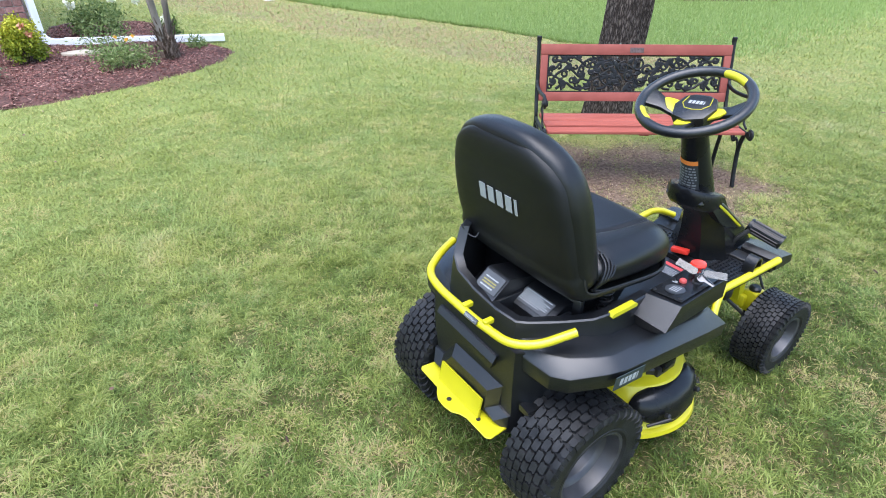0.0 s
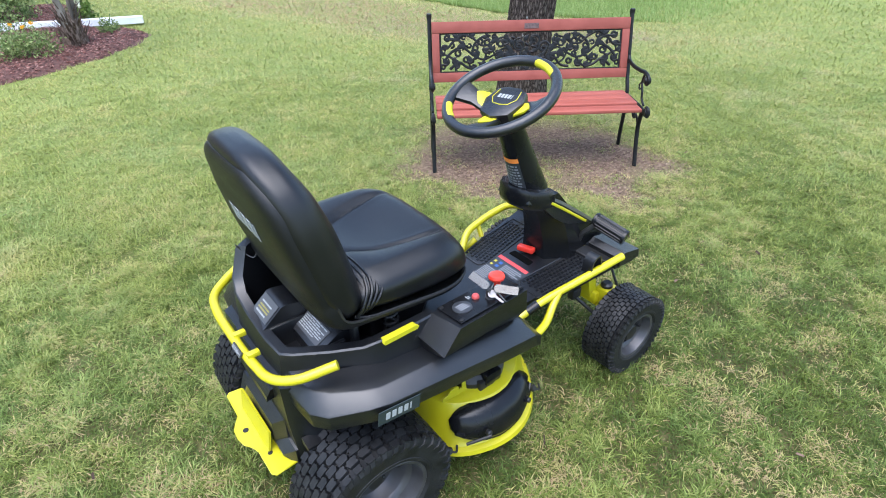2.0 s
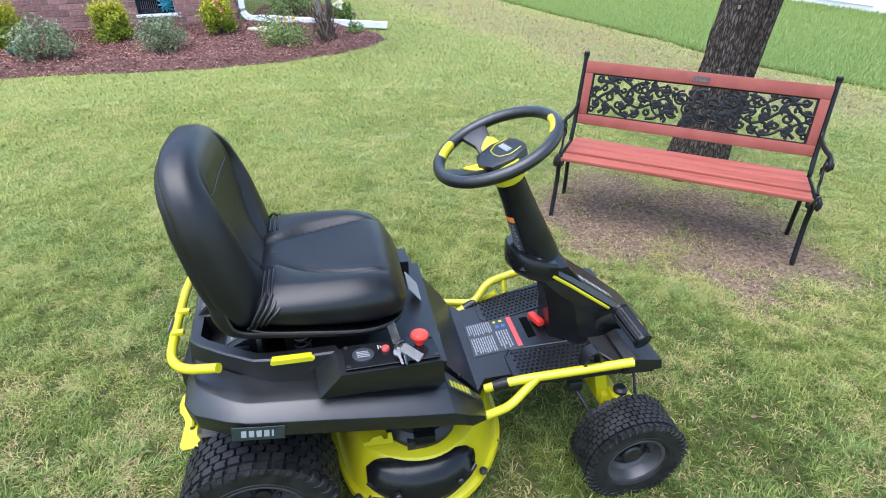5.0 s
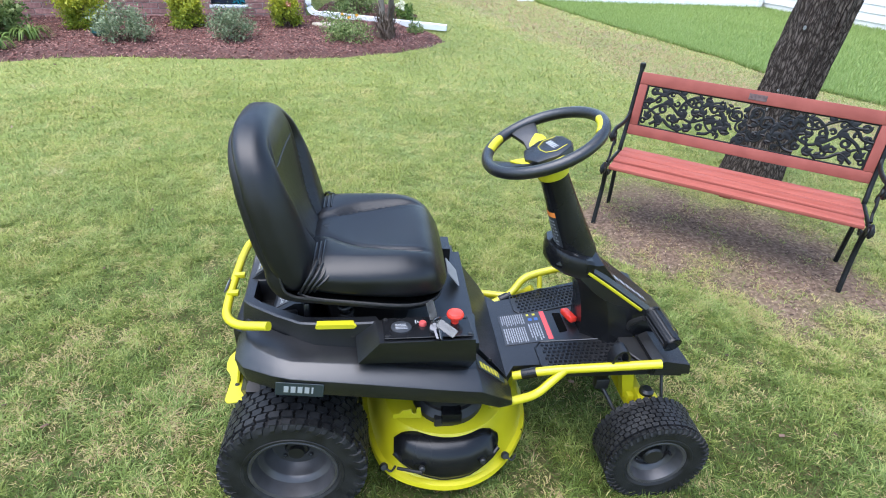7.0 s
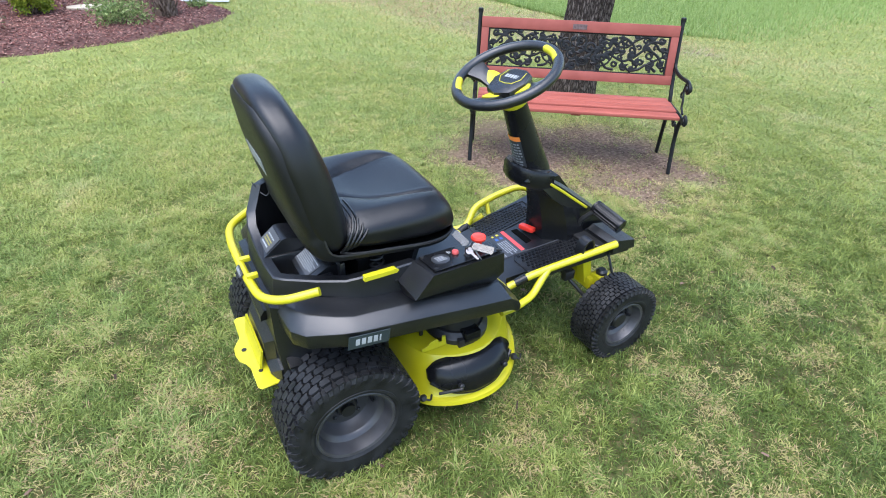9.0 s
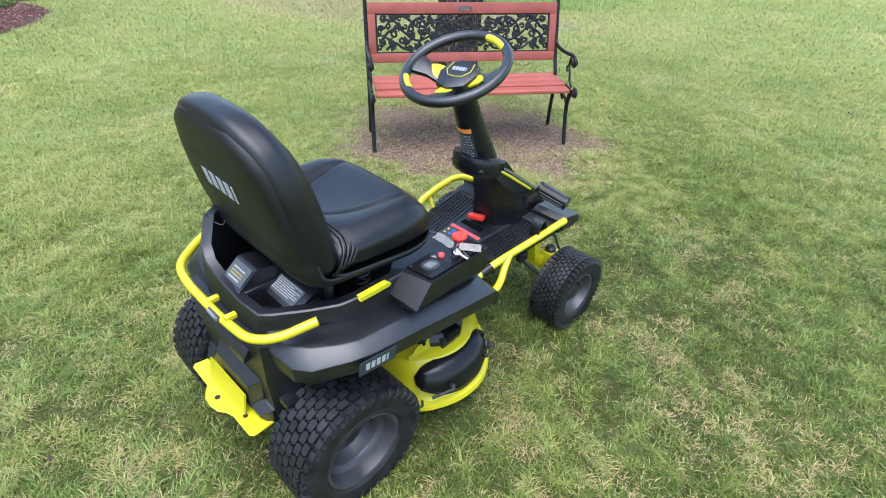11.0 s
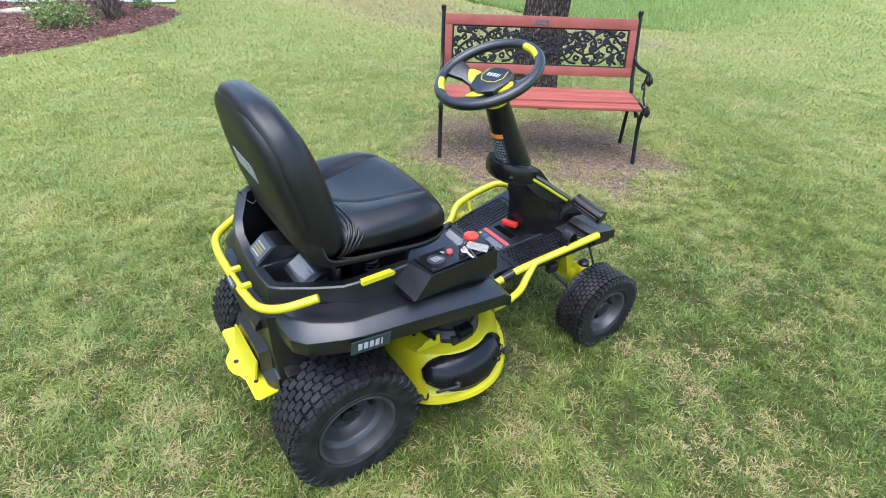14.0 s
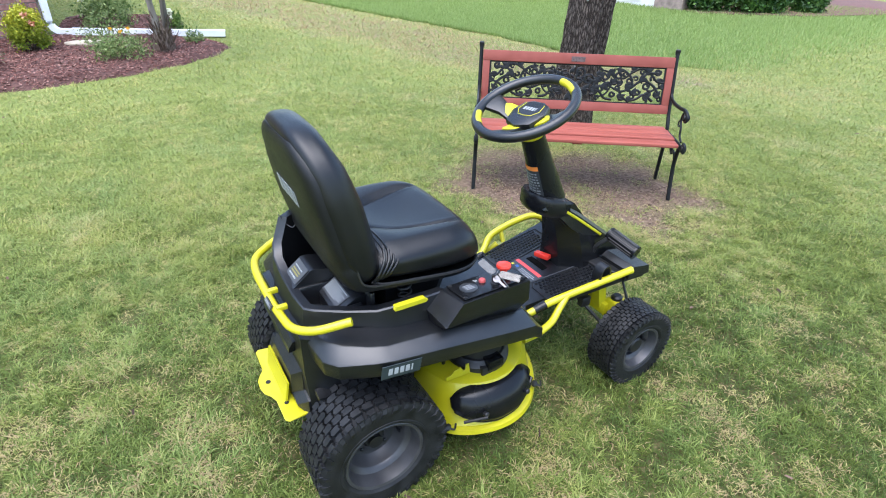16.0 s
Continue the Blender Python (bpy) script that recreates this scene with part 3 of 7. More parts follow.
def scatter_chips(name, x, y, z, size, material, label, rng, tilt=0.5):
    """Thin bent flakes lying about."""
    n = len(x)
    h = rng.uniform(0, 2 * np.pi, n)
    l, w = size * rng.uniform(0.6, 1.6, n), size * rng.uniform(0.2, 0.5, n)
    ax = np.stack([np.cos(h), np.sin(h), rng.normal(0, tilt * 0.5, n)], -1) * l[:, None] / 2
    bx = np.stack([-np.sin(h), np.cos(h), rng.normal(0, tilt, n)], -1) * w[:, None] / 2
    c = np.stack([x, y, z + np.abs(ax[:, 2]) * 0.5 + 0.004], -1)
    up = np.array([0, 0, 1.0]) * (w * 0.35)[:, None]
    v = np.stack([c - ax - bx, c + ax - bx * 0.7, c + ax * 0.9 + bx, c - ax * 0.8 + bx * 0.8, c + up], 1)
    o = np.arange(n)[:, None, None] * 5
    tris = (o + np.array([[[0, 1, 4], [1, 2, 4], [2, 3, 4], [3, 0, 4]]])).reshape(-1, 3)
    return tagged(link(name, raw_mesh(name, v.reshape(-1, 3), None, tris), material, smooth=0), label, name.replace("_", " "), kind="stuff")


def build_bed():
    rng = np.random.RandomState(3)
    xs, ys = np.arange(-6.6, 2.2, 0.07), np.arange(4.5, 11.2, 0.07)
    X, Y = np.meshgrid(xs, ys, indexing="ij")
    D = edge_distance(X, Y, BED)
    Z = -0.03 + 0.10 * np.clip((D + 0.05) / 0.25, 0, 1) ** 0.6 + 0.03 * (value_noise(X, Y, 0.18, 51) - 0.5)
    k = len(ys)
    i, j = np.meshgrid(np.arange(len(xs) - 1), np.arange(k - 1), indexing="ij")
    ok = (D[:-1, :-1] > -0.06).ravel()
    a = (i * k + j).ravel()[ok]
    me = raw_mesh("mulch_bed", np.stack([X, Y, Z], -1).reshape(-1, 3), np.stack([a, a + k, a + k + 1, a + 1], -1))
    m = mat("dark_mulch", (0.06, 0.026, 0.02), 0.95, vary=0.4, scale=40, bump=0.9, bump_scale=80, rgb2=(0.13, 0.06, 0.048))
    tagged(link("mulch_bed", me, m, smooth=80), "reddish-brown wood mulch bed along the brick house", "flower bed", kind="structure")
    n = 120000
    x, y = rng.uniform(-6, 2.0, n), rng.uniform(4.6, 10.6, n)
    d = edge_distance(x, y, BED)
    keep = d > 0.0
    x, y, d = x[keep], y[keep], d[keep]
    z = -0.025 + 0.10 * np.clip((d + 0.05) / 0.25, 0, 1) ** 0.6 + 0.03 * (value_noise(x, y, 0.18, 51) - 0.5)
    scatter_chips("mulch_chips", x, y, z, 0.024, CHIPS, "loose reddish-brown bark mulch chips", rng)


def build_litter():
    """Dry leaf bits and twigs on the worn earth by the bench."""
    rng = np.random.RandomState(13)
    n = 20000
    x, y = rng.uniform(1.6, 4.4, n), rng.uniform(1.0, 3.2, n)
    keep = rng.rand(n) < soil_at(x, y) * np.clip(2.2 * value_noise(x, y, 0.16, 14) - 0.35, 0.1, 1)
    scatter_chips("leaf_litter", x[keep], y[keep], height_at(x[keep], y[keep]), 0.012, LITTER, "dry brown leaf crumbs on bare earth", rng)


def build_fallen_leaves():
    rng = np.random.RandomState(19)
    n = 150
    x, y = rng.uniform(-4, 7, n), rng.uniform(-0.5, 6.0, n)
    keep = edge_distance(x, y, BED) < 0
    scatter_chips("fallen_leaves", x[keep], y[keep], height_at(x[keep], y[keep]) + 0.018, 0.022, LITTER, "small dry brown leaves fallen on the lawn", rng)


build_ground()
build_lawn()
build_fallen_leaves()
build_bed()
build_litter()


# ---- plants ----
def leaves_mesh(name, centres, size, rng, attr=None, slim=0.5, up=0.0):
    """Folded pointed leaves at the given places."""
    n = len(centres)
    h = rng.normal(0, 1, (n, 3))
    h[:, 2] += up
    h /= np.linalg.norm(h, axis=1)[:, None]
    s = rng.normal(0, 1, (n, 3))
    s -= h * (h * s).sum(1)[:, None]
    s /= np.linalg.norm(s, axis=1)[:, None]
    nn = np.cross(h, s)
    l = (size * rng.uniform(0.6, 1.3, n))[:, None]
    c = np.asarray(centres)
    v = np.stack([c, c + h * l * 0.5 + s * l * slim * 0.5 + nn * l * 0.08, c + h * l, c + h * l * 0.5 - s * l * slim * 0.5 + nn * l * 0.08], 1)
    o = np.arange(n)[:, None, None] * 4
    tris = (o + np.array([[[0, 1, 2], [0, 2, 3]]])).reshape(-1, 3)
    return raw_mesh(name, v.reshape(-1, 3), None, tris, attr=(attr[0], np.repeat(attr[1], 4)) if attr else None)


def bush(name, label, x, y, rx, h, material, n, leaf, seed, tips=60, slim=0.5, stem=BARK_LIGHT, z=0.05, flat=1.0, spiky=0.0):
    rng = np.random.RandomState(seed)
    root = thing(name, label, "bush", m=pose(x, y, z))
    bm = bmesh.new()
    th, ph = rng.uniform(0, 2 * np.pi, tips), np.arccos(rng.uniform(-0.7, 1, tips))
    rx, h = rx * 0.72, h * 0.86
    rad = rng.uniform(0.5, 1.0, tips) * (0.8 + 0.35 * rng.rand(tips))
    tip = np.stack([rx * rad * np.sin(ph) * np.cos(th), rx * flat * rad * np.sin(ph) * np.sin(th), h * (0.42 + 0.55 * rad * np.cos(ph))], -1)
    for k in range(0, tips, 4):
        q = Vector(tip[k])
        tube(smooth_path([Vector((x, y, z)) + Vector((q.x * 0.08, q.y * 0.08, -0.03)), Vector((x, y, z)) + Vector((q.x * 0.4, q.y * 0.4, q.z * 0.5)), Vector((x, y, z)) + q * 0.95], 3),
             lambda t: 0.007 * (1 - 0.75 * t), 5, bm)
    part("stems", bm, stem, root)
    k = rng.randint(0, tips, n)
    spread = rx * 0.30
    c = tip[k] + rng.normal(0, spread * 0.55, (n, 3)) * np.array([1, 1, 0.8])
    c[:, 2] = np.abs(c[:, 2] - 0.02) + 0.02
    c += np.array([x, y, z])
    hgt = (c[:, 2] - z) / h
    attr = ("dry", np.clip((hgt - 0.25) * 0.9, 0.0, 0.5))
    link("crown", leaves_mesh("crown", c, np.full(n, leaf), rng, attr, slim, spiky), material, root, smooth=0)
    return root, tip + np.array([x, y, z])


def blossoms(root, places, r, material, seed, petals=40, name="blossom"):
    rng = np.random.RandomState(seed)
    for q in places:
        g = rng.normal(0, 1, (petals, 3))
        g /= np.linalg.norm(g, axis=1)[:, None]
        link(name, leaves_mesh(name, np.asarray(q) + g * r * 0.7, np.full(petals, r * 0.9), rng, None, 0.9), material, root, smooth=0)


bush("yellow_shrub", "bushy yellow-green shrub against the brick wall", -2.62, 7.45, 0.36, 0.66, LEAF_YELLOW, 7000, 0.036, 1, tips=90)
bush("yellow_shrub", "compact yellow-topped shrub under the wall vent", -1.42, 7.72, 0.30, 0.62, LEAF_YELLOW, 6000, 0.036, 2, tips=90)
b3, tip3 = bush("yellow_shrub", "yellow-green shrub with pinkish new shoots near the downspout", -0.17, 7.95, 0.29, 0.62, LEAF_YELLOW, 6000, 0.036, 3, tips=90)
blossoms(b3, [(-0.12, 7.66, 0.5), (-0.08, 7.68, 0.40)], 0.035, LEAF_RED, 31, 26, "new_shoot")
bush("grey_green_shrub", "rounded grey-green shrub in the mulch", -1.85, 6.75, 0.40, 0.50, LEAF_BLUE, 2300, 0.045, 4, slim=0.36)
bush("grey_green_shrub", "loose grey-green shrub in the mulch", -0.72, 7.0, 0.38, 0.47, LEAF_BLUE, 2200, 0.042, 5, slim=0.36)
lant, tipl = bush("flowering_shrub", "low green shrub with small orange flowers", 0.72, 7.1, 0.42, 0.36, LEAF_LIGHT, 1500, 0.040, 6, tips=44, slim=0.4)
blossoms(lant, [(0.75, 6.95, 0.38), (0.66, 7.05, 0.40), (0.84, 7.12, 0.38)], 0.018, FLOWER_ORANGE, 61)
bush("flowering_shrub", "airy tall green shrub beside the downspout", 0.62, 7.6, 0.40, 0.50, LEAF_LIGHT, 800, 0.036, 7, tips=36, slim=0.4)
bush("small_weed", "small green plant at the tip of the bed", 1.62, 7.75, 0.16, 0.2, LEAF_LIGHT, 320, 0.045, 8, tips=24, slim=0.35)
hyd, tiph = bush("hydrangea", "green hydrangea with faded tan flower heads", -3.4, 6.85, 0.5, 0.75, LEAF_LIGHT, 3600, 0.06, 9, slim=0.5)
blossoms(hyd, [(-3.3, 6.45, 0.62), (-3.05, 6.6, 0.55), (-3.6, 6.4, 0.7), (-3.15, 6.4, 0.42), (-2.95, 6.8, 0.66), (-3.42, 6.38, 0.5)], 0.085, FLOWER_TAN, 91, 70)
rose, tipr = bush("rose_bush", "loose green bush with cream blossoms behind the downspout", 0.75, 9.5, 0.55, 0.62, LEAF_LIGHT, 2000, 0.05, 10)
blossoms(rose, [(0.45, 9.1, 0.5), (0.95, 9.15, 0.55), (0.62, 9.2, 0.62), (1.25, 9.2, 0.52)], 0.055, FLOWER_WHITE, 101)
rose2, _ = bush("rose_bush", "small cream-flowering bush by the crape myrtle", 1.5, 8.75, 0.22, 0.3, LEAF_GREEN, 700, 0.05, 11, tips=30)
blossoms(rose2, [(1.45, 8.5, 0.33)], 0.06, FLOWER_WHITE, 111)


def strap_plant(x, y, seed, n=80, r=0.22):
    rng = random.Random(seed)
    root = thing("daylily", "clump of strappy green daylily leaves in mulch", "plant", "daylilies", pose(x, y, 0.05))
    bm = bmesh.new()
    for _ in range(n):
        a, l = rng.uniform(0, 6.28), rng.uniform(0.6, 1.0) * r
        d, s = Vector((math.cos(a), math.sin(a), 0)), Vector((-math.sin(a), math.cos(a), 0)) * 0.008
        o = Vector((x, y, 0.05)) + d * 0.02
        pts = [o, o + d * l * 0.35 + Vector((0, 0, l * 0.75)), o + d * l * 0.8 + Vector((0, 0, l * 0.75)), o + d * l * 1.1 + Vector((0, 0, l * 0.3))]
        path = smooth_path(pts, 3)
        prev = None
        for i, q in enumerate(path):
            w = s * (1 - (i / len(path)) ** 2)
            cur = (bm.verts.new(q - w), bm.verts.new(q + w))
            if prev:
                bm.faces.new((prev[0], prev[1], cur[1], cur[0]))
            prev = cur
    part("leaves", bm, LEAF_GREEN, root)


for i, (x, y) in enumerate([(-2.94, 6.12), (-2.84, 6.62), (-3.55, 6.0), (-3.9, 6.3)]):
    strap_plant(x, y, 70 + i)


def crape_myrtle(x, y):
    root = thing("crape_myrtle", "multi-stemmed small tree with peeling grey bark", "tree", m=pose(x, y, 0.03))
    rng = random.Random(5)
    bm = bmesh.new()
    tops = []
    for a, lean, r in [(0.3, 0.10, 0.045), (2.2, 0.14, 0.04), (4.0, 0.12, 0.045), (5.3, 0.24, 0.024)]:
        d = Vector((math.cos(a), math.sin(a), 0))
        p = [Vector((x, y, 0.0)) + d * 0.06, Vector((x, y, 0.35)) + d * 0.07, Vector((x, y, 0.9)) + d * (0.07 + lean * 0.5), Vector((x, y, 1.9)) + d * (0.1 + lean * 1.6)]
        stem = tube(smooth_path(p, 8), lambda t, r=r: r * (1.0 - 0.5 * t), 12)
        for v in stem.verts:
            v.co += Vector((noise.noise(v.co * 9), noise.noise(v.co * 9 + Vector((5, 1, 2))), 0)) * 0.012
        part("stem", stem, BARK_SMOOTH, root, "smooth pale grey stem")
        tops.append(p[-1])
    lathe([(0.15, -0.03), (0.13, 0.06), (0.115, 0.12), (0.105, 0.20), (0.09, 0.28), (0.06, 0.36)], pose(x, y, 0.03), 40, bm)
    for v in bm.verts:
        v.co += Vector((noise.noise(v.co * 14), noise.noise(v.co * 14 + Vector((5, 1, 2))), 0)) * 0.018
    part("trunk", bm, BARK_LIGHT, root)
    # loose strips of bark round the foot
    bm = bmesh.new()
    for _ in range(120):
        a = rng.uniform(0, 6.28)
        d, s = Vector((math.cos(a), math.sin(a), 0)), Vector((-math.sin(a), math.cos(a), 0)) * rng.uniform(0.006, 0.016)
        h = rng.uniform(0.02, 0.42)
        o = Vector((x, y, h)) + d * (0.14 - 0.12 * h)
        pts = [o, o + d * rng.uniform(0.02, 0.05) + Vector((0, 0, 0.06)), o + d * rng.uniform(0.05, 0.11) + Vector((0, 0, rng.uniform(0.08, 0.14)))]
        vs = [(bm.verts.new(q - s * (1 - 0.3 * i)), bm.verts.new(q + s * (1 - 0.3 * i))) for i, q in enumerate(pts)]
        for (a0, a1), (b0, b1) in zip(vs, vs[1:]):
            bm.faces.new((a0, a1, b1, b0))
    part("peeling_bark", bm, BARK_LIGHT, root)
    r2 = np.random.RandomState(6)
    c = np.array([tops[k] for k in r2.randint(0, 4, 2600)]) + r2.normal(0, 1, (2600, 3)) * np.array([0.45, 0.45, 0.38]) + np.array([0, 0, 0.35])
    link("crown", leaves_mesh("crown", c, np.full(2600, 0.06), r2), LEAF_GREEN, root, smooth=0)


crape_myrtle(1.2, 7.35)


def shade_tree(x, y):
    root = thing("shade_tree", "mature tree with dark furrowed bark and lichen spots", "tree", m=pose(x, y, 0))
    lean = Vector((0.95, -0.28, 0)).normalized() * math.tan(radians(4.3))
    bm = bmesh.new()
    rings, seg = [], 110
    for k in range(106):
        z = -0.05 + k * 0.065
        c = Vector((x, y, z)) + lean * max(z, 0)
        r = 0.185 + 0.030 * math.exp(-max(z, 0) / 0.14) - 0.008 * z
        ring = []
        for i in range(seg):
            a = 2 * math.pi * i / seg
            wob = noise.noise(Vector((math.cos(a) * 1.3, math.sin(a) * 1.3, z * 0.7))) * 0.02
            fur = abs(noise.noise(Vector((math.cos(a) * 6.5, math.sin(a) * 6.5, z * 1.5)))) * 0.040 + abs(noise.noise(Vector((math.cos(a) * 15, math.sin(a) * 15, z * 4)))) * 0.014
            ring.append(c + Vector((math.cos(a), math.sin(a), 0)) * (r + wob + fur - 0.022))
        rings.append(ring)
    part("trunk", loft(rings, bm=bm), BARK_DARK, root, smooth=75)
    rng = np.random.RandomState(17)
    top = Vector((x, y, 6.7)) + lean * 6.7
    ends = []
    for i in range(9):
        a, u = i * 2.4, rng.uniform(0.8, 1.6)
        d = Vector((math.cos(a), math.sin(a), 0))
        p = [top + Vector((0, 0, -0.5 + 0.05 * i)), top + d * 0.8 * u + Vector((0, 0, 0.5)), top + d * 1.7 * u + Vector((0, 0, 1.2 + 0.3 * u))]
        b2 = tube(smooth_path(p, 5), lambda t: 0.095 * (1 - 0.8 * t), 9)
        part("limb", b2, BARK_DARK, root)
        ends += [p[1], p[2], (p[1] + p[2]) / 2 + Vector((0, 0, 0.3))]
    # lichen patches on the bark
    bm = bmesh.new()
    r2 = random.Random(4)
    for _ in range(14):
        z = r2.uniform(0.3, 1.9)
        a = r2.uniform(3.5, 5.6)
        c = Vector((x, y, z)) + lean * z + Vector((math.cos(a), math.sin(a), 0)) * (0.197 - 0.006 * z)
        s = r2.uniform(0.005, 0.012)
        m = frame_to(c, (-math.sin(a), math.cos(a), 0), (0, 0, 1)) @ Matrix.Diagonal((s, s * 1.3, 0.004, 1))
        bmesh.ops.create_icosphere(bm, subdivisions=1, radius=1, matrix=m)
    tagged(part("lichen", bm, mat("pale_lichen", (0.16, 0.17, 0.16), 0.95, vary=0.4, scale=60), root, "pale grey lichen spots"), kind="stuff")
    c = np.array([ends[k] for k in rng.randint(0, len(ends), 9000)]) + rng.normal(0, 0.7, (9000, 3))
    link("crown", leaves_mesh("crown", c, np.full(9000, 0.10), rng), LEAF_DARK, root, smooth=0)


shade_tree(3.78, 2.97)


# ---- house, downspout, neighbours ----
HC, HA = Vector((-0.02, 8.98, 0)), radians(13)
HX = Vector((-math.cos(HA), -math.sin(HA), 0))   # along the front wall, from the corner
HIN = Vector((-math.sin(HA), math.cos(HA), 0))   # into the house


def house_pose(u, z, d=0.0):
    """u metres along the front wall from its corner, z up, d out of the wall; local x runs back to the corner."""
    return frame_to(HC + HX * u + Vector((0, 0, z)) - HIN * d, -HX, (0, 0, 1))


def build_house():
    house = thing("brick_house", "one-storey red-brown brick house with a low barred vent", "house", m=pose(*(HC + HX * 4 + HIN * 4), 0, 0, math.degrees(HA)))
    W, D, H = 9.0, 7.0, 2.6
    win = (0.88, 1.36, 0.22, 0.43)

    def wall(name, a, b, holes=()):
        bm = bmesh.new()
        n = Vector((-(b - a).y, (b - a).x, 0)).normalized() * 0.2
        L = (b - a).length
        us = sorted({0, L, *[h[0] for h in holes], *[h[1] for h in holes]})
        zs = sorted({-0.1, H, *[h[2] for h in holes], *[h[3] for h in holes]})
        for u0, u1 in zip(us, us[1:]):
            for z0, z1 in zip(zs, zs[1:]):
                if any(h[0] <= u0 and u1 <= h[1] and h[2] <= z0 and z1 <= h[3] for h in holes):
                    continue
                e = (b - a).normalized()
                p = [a + e * u0, a + e * u1, a + e * u1 + n, a + e * u0 + n]
                loft([[q + Vector((0, 0, z)) for q in p] for z in (z0, z1)], bm=bm)
        return part(name, bm, MORTAR, house, smooth=0)

    A, B = HC, HC + HX * W
    C, Dd = B + HIN * D, A + HIN * D
    front = wall("front_wall", B, A, [(W - win[1], W - win[0], win[2], win[3])])
    side = wall("side_wall", A, Dd)
    wall("rear_wall", Dd, C)
    wall("side_wall", C, B)
    bm = bmesh.new()
    o = 0.4
    ridge = 1.7
    P = [A - HX * o - HIN * o, B + HX * o - HIN * o, C + HX * o + HIN * o, Dd - HX * o + HIN * o]
    mid = [(P[0] + P[3]) / 2 + Vector((0, 0, ridge)), (P[1] + P[2]) / 2 + Vector((0, 0, ridge))]
    up = Vector((0, 0, H))
    for zz in (0.0, 0.12):
        q = [v + up + Vector((0, 0, zz)) for v in P]
        m0, m1 = [v + up + Vector((0, 0, zz)) for v in mid]
        v = [bm.verts.new(w) for w in (*q, m0, m1)]
        for f in ((0, 1, 5, 4), (2, 3, 4, 5), (1, 2, 5), (3, 0, 4), (3, 2, 1, 0)):
            bm.faces.new([v[i] for i in f])
    part("roof", bm, ROOF, house, smooth=0)
    # the bricks that show, from the ground to above the sill
    L, Hc, g = 0.206, 0.076, 0.010
    cut = {}

    def brick_mesh(w):
        w = round(w, 3)
        if w not in cut:
            bm = bmesh.new()
            box(0, w - g, 0, Hc - g, -0.02, 0.012, 0.003, 1, bm)
            cut[w] = bpy.data.meshes.new("brick")
            bm.to_mesh(cut[w])
            bm.free()
            cut[w].materials.append(BRICK)
        return cut[w]

    def lay(mesh, m, parent):
        ob = new("brick", mesh)
        ob.parent = parent
        ob.matrix_basis = m

    rng = random.Random(9)
    for row in range(11):
        z = 0.02 + row * Hc
        for i in range(-1, 19):
            u0 = 0.02 + i * L + (L / 2 if row % 2 else 0)
            u1 = u0 + L
            u0 = max(u0, 0.02)
            spans = [(u0, u1)]
            if z + Hc > win[2] - 0.03 and z < win[3]:
                spans = [(u0, min(u1, win[0])), (max(u0, win[1]), u1)]
            for s0, s1 in spans:
                if s1 - s0 > 0.035:
                    lay(brick_mesh(s1 - s0), house_pose(s1 - g * 0.5, z, rng.uniform(-0.002, 0.002)), front)
    sm = frame_to(A, HIN, (0, 0, 1))
    for row in range(9):
        for i in range(6):
            u = 0.02 + i * L + (L / 2 if row % 2 else 0)
            lay(brick_mesh(L), sm @ pose(u, 0.02 + row * Hc, 0), side)
    # barred wall vent: frame, sill, dark pane, slats and an ornament before the pane
    wm = house_pose(win[1], win[2])
    ww, wh = win[1] - win[0], win[3] - win[2]
    w = part("wall_vent", box(0.04, ww - 0.04, 0.04, wh - 0.04, -0.16, -0.15), GLASS_DARK, house)
    w.data.transform(wm)
    bm = bmesh.new()
    for c in ((0, ww, 0, 0.05), (0, ww, wh - 0.05, wh), (0, 0.05, 0, wh), (ww - 0.05, ww, 0, wh)):
        box(c[0], c[1], c[2], c[3], -0.16, -0.1, 0.004, 1, bm)
    bm.transform(wm)
    part("vent_frame", bm, mat("navy_vent_frame", (0.012, 0.016, 0.04), 0.4), w)
    bm = box(-0.03, ww + 0.03, -0.04, 0.0, -0.12, 0.03, 0.006)
    bm.transform(wm)
    part("vent_sill", bm, WHITE_ALU, w, "white sill")
    for i in range(9):
        bm = box(0.055 + i * 0.026, 0.055 + i * 0.026 + 0.007, 0.05, wh - 0.05, -0.145, -0.125)
        bm.transform(wm)
        part("slat", bm, PRINT_GREY, w)
    bm = bmesh.new()
    for i in range(24):
        a = i * 2.4
        r = 0.02 + 0.004 * i
        m = wm @ pose(0.39, 0.105, -0.03) @ pose(r * math.cos(a), r * math.sin(a), 0.004 * (i % 5), 20, 20, math.degrees(a)) @ Matrix.Diagonal((0.035, 0.016, 0.006, 1))
        bmesh.ops.create_icosphere(bm, subdivisions=1, radius=1, matrix=m)
    o = part("vent_ornament", bm, TEAL)
    tagged(o, "teal petalled ornament standing on the vent sill", "ornament")


build_house()


def rect_pipe(path, w, h, material, name, parent):
    rings = []
    path = [Vector(p) for p in path]
    for i, p in enumerate(path):
        t = (path[min(i + 1, len(path) - 1)] - path[max(i - 1, 0)]).normalized()
        s = t.cross(Vector((0, 0, 1)))
        s = s.normalized() if s.length > 0.05 else Vector((-HIN.y, HIN.x, 0)) * -1
        u = s.cross(t).normalized()
        rings.append([p + s * a * w / 2 + u * b * h / 2 for a, b in ((-1, -1), (1, -1), (1, 1), (-1, 1))])
    bm = loft(rings)
    rounded(bm, 0.008, 2, 50)
    return part(name, bm, material, parent)


